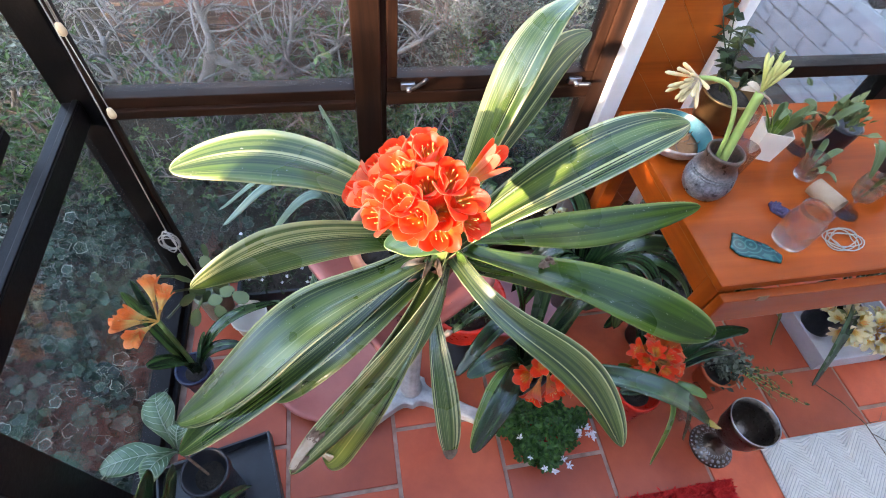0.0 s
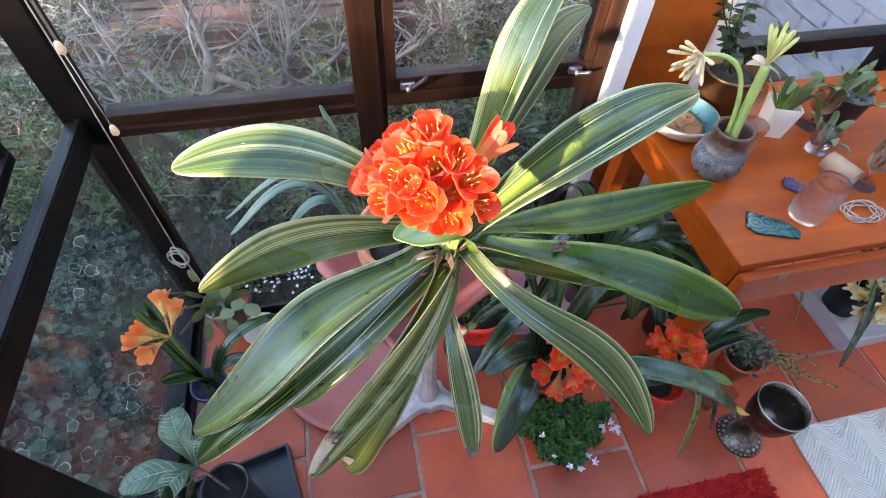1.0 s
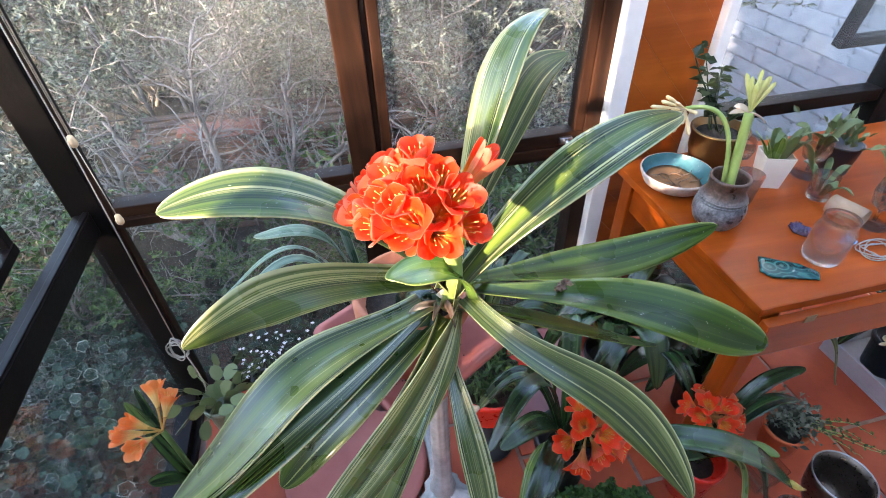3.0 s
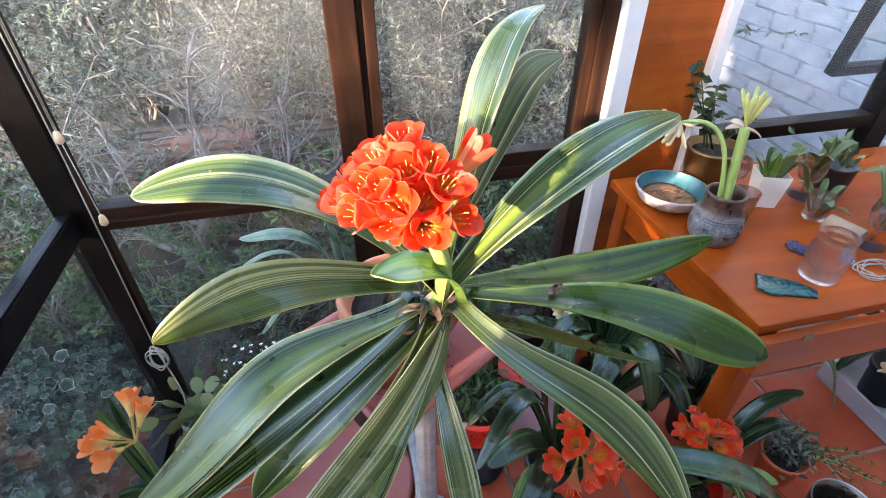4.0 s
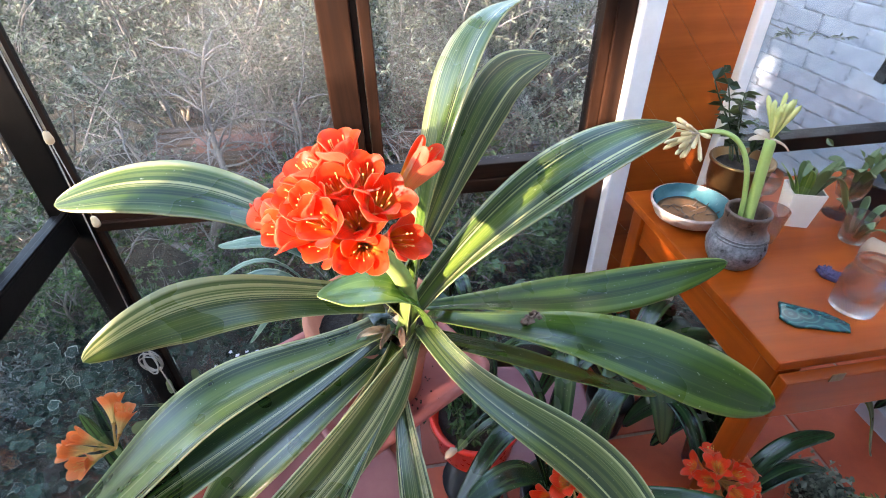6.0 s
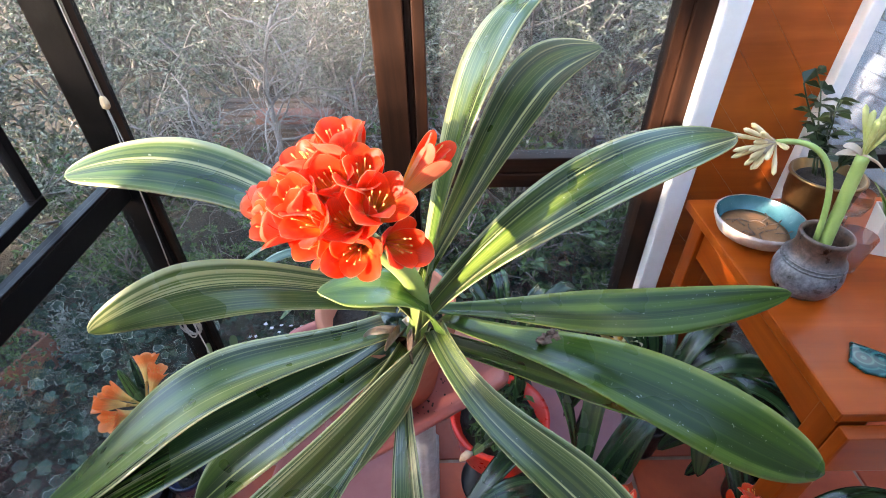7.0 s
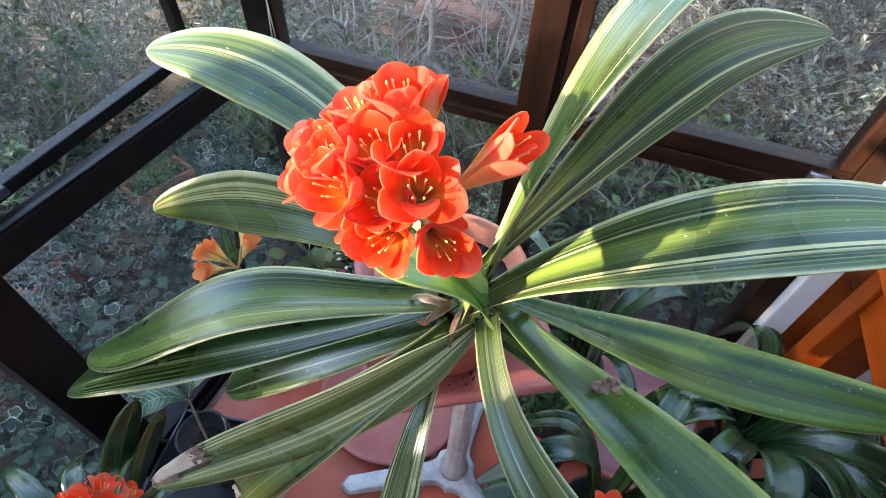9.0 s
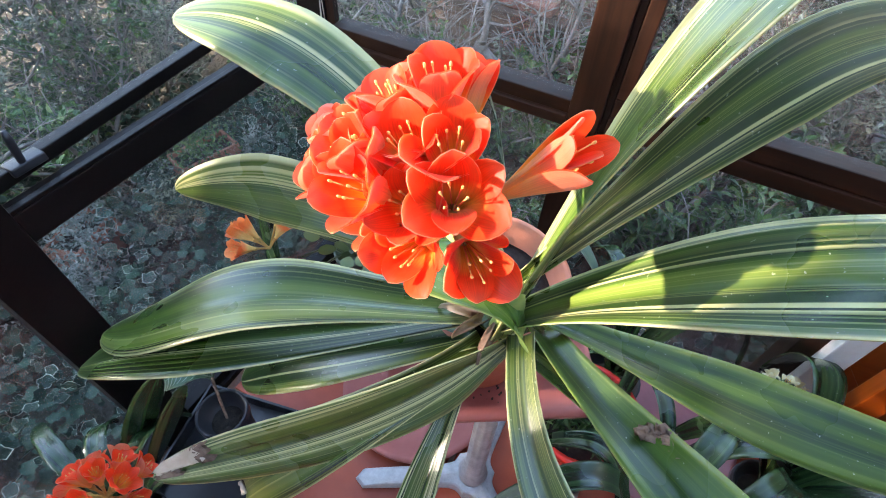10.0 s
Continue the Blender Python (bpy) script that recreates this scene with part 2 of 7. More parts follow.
def glass_material(name, tint=(1, 1, 1), rough=0.0, ior=1.45, body=False, edge=4.0):
    m, n, l, p = mat(name)
    n.remove(p)
    t, g, f, x = (n.new("ShaderNodeBsdfTransparent"), n.new("ShaderNodeBsdfGlossy"), n.new("ShaderNodeLayerWeight"), n.new("ShaderNodeMixShader"))
    t.inputs[0].default_value = (*tint, 1)
    g.inputs["Roughness"].default_value = rough
    pw, ad = n.new("ShaderNodeMath"), n.new("ShaderNodeMath")
    pw.operation, pw.inputs[1].default_value = "POWER", edge
    ad.operation, ad.inputs[1].default_value, ad.inputs[2].default_value = "MULTIPLY_ADD", 0.8, (ior - 1) ** 2 / (ior + 1) ** 2
    l.new(f.outputs["Facing"], pw.inputs[0])
    l.new(pw.outputs[0], ad.inputs[0])
    l.new(ad.outputs[0], x.inputs[0])
    l.new(t.outputs[0], x.inputs[1])
    l.new(g.outputs[0], x.inputs[2])
    l.new(x.outputs[0], n["Material Output"].inputs[0])
    if body:
        # a film of dust on the pane
        v = coords(n, l)
        dirt = n.new("ShaderNodeBsdfDiffuse")
        dirt.inputs[0].default_value = (0.72, 0.74, 0.76, 1)
        y = n.new("ShaderNodeMixShader")
        f2 = noise_node(n, l, v, 3.0, 4)
        l.new(ramp(n, l, f2, [(0.3, grey(0.008)), (0.75, grey(0.028))]), y.inputs[0])
        l.new(x.outputs[0], y.inputs[1])
        l.new(dirt.outputs[0], y.inputs[2])
        l.new(y.outputs[0], n["Material Output"].inputs[0])
    return m


PANE = glass_material("window_glass", (0.95, 0.96, 0.96), body=True)
CLEAR, cn, cl, cp = mat("clear_drinking_glass")
cn.remove(cp)
glass_node, clear_node, clear_mix = cn.new("ShaderNodeBsdfGlass"), cn.new("ShaderNodeBsdfTransparent"), cn.new("ShaderNodeMixShader")
glass_node.inputs["Color"].default_value, glass_node.inputs["IOR"].default_value = (0.97, 0.98, 0.98, 1), 1.45
clear_mix.inputs[0].default_value = 0.35
cl.new(glass_node.outputs[0], clear_mix.inputs[1])
cl.new(clear_node.outputs[0], clear_mix.inputs[2])
cl.new(clear_mix.outputs[0], cn["Material Output"].inputs[0])

# ---- mesh helpers ----


def part(name, bm, material, parent=None, label="", smooth=True):
    bmesh.ops.recalc_face_normals(bm, faces=bm.faces)
    me = bpy.data.meshes.new(name)
    bm.to_mesh(me)
    bm.free()
    for f in me.polygons:
        f.use_smooth = smooth
    for m in material if isinstance(material, (list, tuple)) else [material]:
        me.materials.append(m)
    ob = new(name, me)
    return tagged(under(ob, parent), label)


def under(ob, parent):
    """Parents ob, whose mesh lies in world coordinates."""
    if parent is not None:
        ob.parent = parent
        if parent.parent is None:
            ob.matrix_parent_inverse = parent.matrix_basis.inverted()
    return ob


def thing(name, place, label, category, group="", kind="", turn=0.0):
    ob = new(name)
    ob.empty_display_size = 0.05
    ob.matrix_world = pose(*place, 0, 0, turn)
    return tagged(ob, label, category, group, kind)


def box(bm, lo, hi, bevel=0.0, m=None):
    lo, hi = Vector(lo), Vector(hi)
    mt = Matrix.Translation((lo + hi) / 2) @ Matrix.Diagonal((*(hi - lo), 1))
    if m is not None:
        mt = m @ mt
    r = bmesh.ops.create_cube(bm, size=1, matrix=mt)
    if bevel:
        vs = set(r["verts"])
        es = [e for e in bm.edges if e.verts[0] in vs and e.verts[1] in vs]
        bmesh.ops.bevel(bm, geom=es, offset=bevel, segments=2, affect="EDGES", profile=0.6)
    return bm


def lathe(bm, profile, seg=32, centre=(0, 0, 0), m=None, wobble=0.0, squash=1.0, cap=True):
    """Turns (radius, height) pairs round z."""
    rings = []
    for k, (r, z) in enumerate(profile):
        ring = []
        for i in range(seg):
            a = 2 * math.pi * i / seg
            q = r * (1 + wobble * noise.noise((math.cos(a) * 1.3, math.sin(a) * 1.3, z * 9)))
            v = Vector((centre[0] + q * math.cos(a), centre[1] + q * math.sin(a) * squash, centre[2] + z))
            ring.append(bm.verts.new(m @ v if m is not None else v))
        rings.append(ring)
    for a, b in zip(rings, rings[1:]):
        for i in range(seg):
            j = (i + 1) % seg
            bm.faces.new((a[i], a[j], b[j], b[i]))
    for ring, flip in ((rings[0], True), (rings[-1], False)):
        if cap and len({v.co.to_tuple(6) for v in ring}) > 2:
            bm.faces.new(ring[::-1] if flip else ring)
    bmesh.ops.remove_doubles(bm, verts=[v for r in rings for v in r], dist=1e-6)
    return bm


def tube(bm, pts, radii, seg=8, closed=True):
    """A round bar along points, with a radius at each."""
    pts = [Vector(p) for p in pts]
    if isinstance(radii, (int, float)):
        radii = [radii] * len(pts)
    rings, ref = [], None
    for k, p in enumerate(pts):
        t = (pts[min(k + 1, len(pts) - 1)] - pts[max(k - 1, 0)]).normalized()
        if ref is None:
            ref = t.orthogonal()
        ref = (ref - t * ref.dot(t)).normalized()
        b = t.cross(ref)
        rings.append([bm.verts.new(p + (ref * math.cos(2 * math.pi * i / seg) + b * math.sin(2 * math.pi * i / seg)) * radii[k]) for i in range(seg)])
    for a, b in zip(rings, rings[1:]):
        for i in range(seg):
            j = (i + 1) % seg
            bm.faces.new((a[i], a[j], b[j], b[i]))
    if closed:
        bm.faces.new(rings[0][::-1])
        bm.faces.new(rings[-1])
    return bm


def bezier(ctrl, u):
    n = len(ctrl) - 1
    return sum((Vector(c) * (math.comb(n, i) * u ** i * (1 - u) ** (n - i)) for i, c in enumerate(ctrl)), Vector((0, 0, 0)))


def smooth_line(pts, steps=24):
    return [bezier(pts, i / steps) for i in range(steps + 1)]


def blade(bm, ctrl, twist=(0, 0, 0), half=0.03, base=0.5, widest=0.55, power=2.0, nu=30, nv=8, fold=0.22, thick=0.0014, wave=0.0, seed=0.0):
    """A strap leaf along a curve: twist in radians as a polynomial of the way along, half its half-width, base the share of it
    at the foot, widest where it is full, power the tip's bluntness, fold how far it is channelled towards the foot."""
    uv = bm.loops.layers.uv.verify()
    tops, unders = [], []
    for i in range(nu + 1):
        u = 1 - (1 - i / nu) ** 1.35
        p = bezier(ctrl, u)
        t = (bezier(ctrl, min(u + 0.01, 1)) - bezier(ctrl, max(u - 0.01, 0))).normalized()
        h = t.cross(Vector((0, 0, 1))).normalized()
        n0 = h.cross(t)
        th = twist[0] + twist[1] * u + twist[2] * u * u
        side = h * math.cos(th) + n0 * math.sin(th)
        nor = side.cross(t)
        if nor.z < 0:
            nor = -nor
        x = min(u / widest, 1)
        w = base + (1 - base) * (x * x * (3 - 2 * x))
        y = max(0, (u - widest) / (1 - widest))
        w *= math.sqrt(max(0.0006, 1 - y ** power)) * half
        row, low = [], []
        for j in range(nv + 1):
            s = 2 * j / nv - 1
            up = fold * (1 - u) ** 1.2 * (s * s) * w * 1.6 + 0.10 * w * (1 - abs(s)) ** 3 * -1 * (1 - 0.4 * u) - 0.10 * u * w * s * s
            up += wave * w * math.sin(9 * u + 5 * s + seed) * abs(s)
            q = p + side * (s * w) + nor * up
            row.append((bm.verts.new(q), j / nv, u))
            low.append((bm.verts.new(q - nor * thick * (1.9 - abs(s))), j / nv, u))
        tops.append(row)
        unders.append(low)

    def quad(a, b, c, d):
        f = bm.faces.new((a[0], b[0], c[0], d[0]))
        for loop, k in zip(f.loops, (a, b, c, d)):
            loop[uv].uv = (k[1], k[2])

    for i in range(nu):
        for j in range(nv):
            quad(tops[i][j], tops[i][j + 1], tops[i + 1][j + 1], tops[i + 1][j])
            quad(unders[i][j], unders[i + 1][j], unders[i + 1][j + 1], unders[i][j + 1])
        quad(tops[i][0], tops[i + 1][0], unders[i + 1][0], unders[i][0])
        quad(tops[i][nv], unders[i][nv], unders[i + 1][nv], tops[i + 1][nv])
    for j in range(nv):
        quad(tops[nu][j], tops[nu][j + 1], unders[nu][j + 1], unders[nu][j])
        quad(tops[0][j], unders[0][j], unders[0][j + 1], tops[0][j + 1])
    bmesh.ops.recalc_face_normals(bm, faces=bm.faces)
    return bm


def petal_mesh(name, length, width, flare, material, back):
    """One petal in its own frame: z is the flower's axis, x points outwards. Its outer face takes the back material."""
    bm = bmesh.new()
    uv = bm.loops.layers.uv.verify()
    nu, nv = 12, 6
    rows = []
    for i in range(nu + 1):
        u = 1 - (1 - i / nu) ** 1.5
        z = length * (u - 0.12 * flare * u ** 5)
        r = length * (0.045 + 0.12 * u + flare * (0.40 * u ** 2.3 + 0.05 * u ** 7))
        w = width * (0.20 + 0.80 * math.sin(min(u * 1.2, 1) * math.pi / 2) ** 1.5) * math.sqrt(max(0.006, 1 - max(0, (u - 0.60) / 0.40) ** 3.0))
        row = []
        for j in range(nv + 1):
            s = 2 * j / nv - 1
            curl = -0.36 * w * s * s * (1.15 - 0.6 * u)
            ruffle = 0.05 * w * math.sin(7 * u + 4 * s) * abs(s) * u
            row.append((bm.verts.new((r + curl + ruffle - 0.05 * w * (1 - abs(s)) ** 2, s * w, z + 0.14 * w * s * s * u)), j / nv, u))
        rows.append(row)
    for sheet in (0, 1):
        if sheet:
            rows = [[(bm.verts.new(v.co + Vector((0.0007, 0, -0.0003))), a, b) for v, a, b in row] for row in rows]
        for i in range(nu):
            for j in range(nv):
                k4 = (rows[i][j], rows[i][j + 1], rows[i + 1][j + 1], rows[i + 1][j])
                f = bm.faces.new([k[0] for k in (k4 if sheet else k4[::-1])])
                f.material_index = sheet
                for loop, k in zip(f.loops, k4 if sheet else k4[::-1]):
                    loop[uv].uv = (k[1], k[2])
    me = bpy.data.meshes.new(name)
    bm.to_mesh(me)
    bm.free()
    for f in me.polygons:
        f.use_smooth = True
    me.materials.append(material)
    me.materials.append(back)
    return me


def stamen_mesh(name, length):
    bm = bmesh.new()
    for k in range(6):
        a = 2 * math.pi * (k + 0.3) / 6
        c, s = math.cos(a), math.sin(a)
        tip = 0.86 + 0.10 * ((k * 7) % 3) / 2
        pts = [(0.03 * length * c, 0.03 * length * s, 0.25 * length), (0.08 * length * c, 0.08 * length * s, 0.6 * length), (0.13 * length * c, 0.13 * length * s, tip * length)]
        tube(bm, smooth_line(pts, 5), 0.00040, 5)
        e = Vector(pts[-1])
        lathe(bm, [(0.0002, -0.0016), (0.0008, -0.0008), (0.0008, 0.0008), (0.0002, 0.0016)], 6, e)
    for f in bm.faces:
        f.material_index = 1 if f.calc_center_median().z > 0.83 * length else 0
    me = bpy.data.meshes.new(name)
    bm.to_mesh(me)
    bm.free()
    for f in me.polygons:
        f.use_smooth = True
    me.materials.append(FILAMENT)
    me.materials.append(ANTHER)
    return me


PETAL_SHAPES = {}


def flower(parent, root, tip_dir, root_len, length, flare, material=None, spin=0.0, width=0.30, stamens=True):
    """A trumpet flower on its stem: the stem runs root_len from root along tip_dir, then the trumpet opens."""
    material = material or PETAL
    d = Vector(tip_dir).normalized()
    back = PETAL_BACK if material is PETAL else material
    key = (round(length, 3), round(flare, 2), material.name, round(width, 2))
    if key not in PETAL_SHAPES:
        PETAL_SHAPES[key] = (petal_mesh("petal", length, width * length, flare, material, back), petal_mesh("petal", length * 0.97, width * 0.80 * length, flare * 0.90, material, back), stamen_mesh("stamen", length * 0.93))
    wide, slim, stam = PETAL_SHAPES[key]
    base = Vector(root) + d * root_len
    bm = bmesh.new()
    bend = Vector((0, 0, 0.06 * root_len))
    tube(bm, smooth_line([root, Vector(root) + d * root_len * 0.5 + bend, base], 6), [0.0024] * 5 + [0.0030, 0.0034], 7)
    lathe(bm, [(0.0034, -0.004), (0.0048, 0.0), (0.0036, 0.006), (0.0026, 0.010)], 8, (0, 0, 0), Matrix.Translation(base) @ d.to_track_quat("Z", "Y").to_matrix().to_4x4())
    fl = part("flower", bm, PEDICEL, parent)
    m = Matrix.Translation(base) @ d.to_track_quat("Z", "Y").to_matrix().to_4x4() @ Matrix.Rotation(spin, 4, "Z")
    for k in range(6):
        ob = new("petal", wide if k % 2 else slim)
        ob.parent = fl
        ob.matrix_local = m @ Matrix.Rotation(k * math.pi / 3, 4, "Z") @ Matrix.Rotation(0.10 * math.sin(k * 2.4 + spin * 3), 4, "Y")
    if stamens:
        ob = new("stamen", stam)
        ob.parent = fl
        ob.matrix_local = m
    return fl

# ---- the room ----
WX, WY = -0.5, 1.06          # inner faces of the glazed walls
TOP = 2.25


def member(name, lo, hi, material, parent, bevel=0.003, label=""):
    return part(name, box(bmesh.new(), lo, hi, bevel), material, parent, label, smooth=False)


def pane(name, lo, hi, parent):
    ob = member(name, lo, hi, PANE, parent, 0)
    ob.visible_shadow = False
    return ob


floor = tagged(part("floor", box(bmesh.new(), (-0.56, -2.2, -0.12), (3.1, 1.12, -0.006)), GROUT, smooth=False), "terracotta tiled conservatory floor with pale grout joints", "floor", kind="structure")

back = thing("wall_back", (0, WY, 0), "glazed timber wall with dark-stained frames", "wall", kind="structure")
member("corner_post", (-0.546, 1.050, 0), (-0.476, 1.11, TOP), SHADED_DARK, back)
member("glazing_bead", (-0.475, 1.064, 0.05), (-0.469, 1.084, TOP), FRAME_WOOD["z"], back, 0.001)
member("mullion", (0.113, 1.052, 0), (0.178, 1.125, TOP), FRAME_WOOD["z"], back)
member("mullion_bead", (0.178, 1.066, 0), (0.192, 1.12, TOP), FRAME_WOOD["z"], back)
member("jamb", (0.742, 1.058, 0), (0.786, 1.125, TOP), FRAME_WOOD["z"], back)
member("transom", (-0.464, 1.062, 0.712), (0.113, 1.115, 0.762), FRAME_WOOD["x"], back)
member("transom_nose", (-0.464, 1.048, 0.712), (0.113, 1.062, 0.735), FRAME_WOOD["x"], back)
member("transom", (0.192, 1.058, 0.716), (0.742, 1.115, 0.752), FRAME_WOOD["x"], back)
member("bottom_rail", (-0.476, 1.055, 0), (0.113, 1.12, 0.055), FRAME_WOOD["x"], back)
member("bottom_rail", (0.192, 1.055, 0), (0.742, 1.12, 0.055), FRAME_WOOD["x"], back)
member("head_rail", (-0.555, 1.045, TOP), (3.1, 1.125, 2.4), FRAME_WOOD["x"], back)
pane("pane", (-0.466, 1.085, 0.05), (0.115, 1.089, 0.72), back)
pane("pane", (-0.466, 1.085, 0.755), (0.115, 1.089, TOP), back)
pane("pane", (0.19, 1.085, 0.05), (0.745, 1.089, 0.72), back)

sash = thing("window_1", (0.47, 1.07, 0.755), "closed dark-stained timber casement with two steel latches", "window", kind="structure")
member("sash_rail", (0.193, 1.062, 0.754), (0.741, 1.108, 0.792), FRAME_WOOD["x"], sash)
member("sash_stile", (0.193, 1.062, 0.793), (0.219, 1.108, TOP - 0.04), FRAME_WOOD["z"], sash)
member("sash_stile", (0.715, 1.062, 0.793), (0.741, 1.108, TOP - 0.04), FRAME_WOOD["z"], sash)
pane("pane", (0.217, 1.083, 0.79), (0.717, 1.087, TOP), sash)


def latch(x, z, reach, rise, parent):
    bm = bmesh.new()
    box(bm, (x - 0.018, 1.050, z - 0.008), (x + 0.018, 1.062, z + 0.010), 0.002)
    lathe(bm, [(0.007, 0), (0.007, 0.012), (0.004, 0.016)], 12, (0, 0, 0), pose(x, 1.050, z, 90))
    part("latch_plate", bm, STEEL, parent, "dull steel latch plate")
    bm = bmesh.new()
    tube(bm, smooth_line([(x, 1.04, z), (x + reach * 0.5, 1.030, z + rise * 0.4), (x + reach, 1.022, z + rise)], 8), [0.004, 0.0045, 0.005, 0.005, 0.005, 0.005, 0.0055, 0.006, 0.004], 8)
    part("latch_handle", bm, BLACK_PLASTIC, parent, "black latch handle")


latch(0.245, 0.772, 0.042, 0.042, sash)
latch(0.690, 0.772, 0.030, 0.012, sash)

member("white_post", (0.787, 1.030, 0), (0.836, 1.125, TOP), WHITE_PAINT, back, 0.004, "chipped white-painted post")
panel = tagged(part("wall_panel", bmesh.new(), PANEL_WOOD), "red-brown varnished diagonal board panel", "wall panel", kind="structure")
bm = bmesh.new()
box(bm, (0.837, 1.078, 0), (1.066, 1.12, TOP))
bm.to_mesh(panel.data)
bm.free()
for k in range(-3, 22):
    # diagonal boards, cut to the panel's edges
    bm = bmesh.new()
    z0 = k * 0.115
    p4 = [Vector((0.837, 1.066, z0 + 0.252)), Vector((1.066, 1.066, z0)), Vector((1.066, 1.066, z0 + 0.1142)), Vector((0.837, 1.066, z0 + 0.3662))]
    if max(p.z for p in p4) > TOP or min(p.z for p in p4) < 0:
        continue
    lo = [bm.verts.new(p) for p in p4]
    hi = [bm.verts.new(p + Vector((0, 0.011, 0))) for p in p4]
    bm.faces.new(lo)
    bm.faces.new(hi[::-1])
    for i in range(4):
        bm.faces.new((lo[i], hi[i], hi[(i + 1) % 4], lo[(i + 1) % 4]))
    bmesh.ops.recalc_face_normals(bm, faces=bm.faces)
    part("board", bm, PANEL_WOOD, panel, smooth=False)
member("white_trim", (1.067, 1.040, 0), (1.098, 1.125, TOP), WHITE_PAINT, back, 0.004, "white-painted window trim")

right = thing("window_2", (1.4, 1.07, 0), "dark-framed window beside the panelled wall", "window", kind="structure")
member("transom", (1.099, 1.058, 0.752), (1.724, 1.112, 0.790), SHADED_DARK, right)
member("mullion", (1.725, 1.052, 0), (1.80, 1.12, TOP), SHADED_DARK, right)
member("transom", (1.801, 1.058, 0.752), (2.6, 1.112, 0.790), SHADED_DARK, right)
member("bottom_rail", (1.099, 1.058, 0), (1.724, 1.112, 0.05), SHADED_DARK, right)
member("bottom_rail", (1.801, 1.058, 0), (2.6, 1.112, 0.05), SHADED_DARK, right)
member("jamb", (2.6, 1.052, 0), (2.67, 1.12, TOP), SHADED_DARK, right)
pane("pane", (1.099, 1.083, 0.05), (1.725, 1.087, 0.753), right)
pane("pane", (1.099, 1.083, 0.789), (1.725, 1.087, TOP), right)
pane("pane", (1.80, 1.083, 0.05), (2.6, 1.087, 0.753), right)


def open_sash(name, width, height, angle, place, turn, label, stay=True, w=0.032, d=0.04):
    """A top-hung sash, pushed outwards at the foot. Local x runs along the wall, y outwards."""
    root = thing(name, (0, 0, 0), label, "window", kind="structure")
    m = pose(*place, 0, 0, turn) @ Matrix.Rotation(radians(angle), 4, "X")
    for nm, lo, hi in (("sash_rail", (0, 0, -height), (width, d, -height + w)), ("sash_rail", (0, 0, -0.04), (width, d, 0)), ("sash_stile", (0, 0.001, -height + w), (w, d - 0.001, -0.04)), ("sash_stile", (width - w, 0.001, -height + w), (width, d - 0.001, -0.04))):
        part(nm, box(bmesh.new(), lo, hi, 0.003, m), SHADED_DARK, root, smooth=False)
    ob = part("pane", box(bmesh.new(), (w - 0.002, d * 0.45, -height + w - 0.002), (width - w + 0.002, d * 0.45 + 0.004, -0.035), 0, m), PANE, root, smooth=False)
    ob.visible_shadow = False
    if not stay:
        return root
    bm = bmesh.new()
    tube(bm, [m @ Vector((width * 0.5, 0.0, -height + 0.02)), m @ Vector((width * 0.5 + 0.03, -0.06, -height + 0.03)), m @ Vector((width * 0.5 + 0.05, -0.16, -height + 0.04))], 0.005, 8)
    part("window_stay", bm, SHADED_DARK, root, "black iron window stay")
    return root


open_sash("window_3", 0.76, TOP - 0.80, 8.0, (1.802, 1.115, TOP), 0.0, "dark top-hung sash standing open")

left = thing("wall_left", (WX, 0, 0), "glazed timber side wall with dark-stained frames", "wall", kind="structure")
member("transom", (-0.540, 0.338, 0.708), (-0.502, 1.049, 0.766), SHADED_DARK, left)
member("transom_bead", (-0.516, 0.338, 0.7665), (-0.503, 1.049, 0.773), SHADED_DARK, left, 0.002)
member("post", (-0.565, 0.252, 0), (-0.495, 0.337, TOP), SHADED_DARK, left)
member("bottom_rail", (-0.555, 0.338, 0), (-0.50, 1.044, 0.05), SHADED_DARK, left)
member("floor_trim", (-0.499, 0.338, 0), (-0.485, 1.044, 0.022), SHADED_DARK, left, 0.002)
member("bottom_rail", (-0.555, -0.249, 0), (-0.50, 0.251, 0.05), SHADED_DARK, left)
member("transom", (-0.553, -0.249, 0.705), (-0.50, 0.251, 0.768), SHADED_DARK, left)
# glazing ends at this unseen post; the plain wall past it is added to shade the desk
member("post", (-0.565, -0.31, 0), (-0.495, -0.250, TOP), SHADED_DARK, left)
# unseen post, added to keep the sun off the boarded panel
member("post", (-0.565, -0.055, 0.769), (-0.495, 0.060, TOP), SHADED_DARK, left)
# unseen strip, added to keep the sun off jamb and white post
member("casement_stile", (-0.548, 0.172, 0.7695), (-0.505, 0.2505, TOP), SHADED_DARK, left)
member("wall_panel", (-0.56, -2.2, 0), (-0.50, -0.311, TOP), WHITE_PAINT, left, 0, "plain unseen white wall added to block the sun")
member("head_rail", (-0.565, -2.1, TOP), (-0.49, 1.044, 2.4), SHADED_DARK, left)
pane("pane", (-0.530, 0.336, 0.045), (-0.526, 1.046, 0.71), left)
pane("pane", (-0.530, -0.251, 0.045), (-0.526, 0.253, 0.71), left)
pane("pane", (-0.530, -0.251, 0.76), (-0.526, 0.253, TOP), left)
ajar = open_sash("window_4", 0.59, TOP - 0.79, 0.0, (-0.552, 0.345, TOP - 0.02), 95.0, "dark side-hung casement standing ajar", False, 0.024, 0.026)

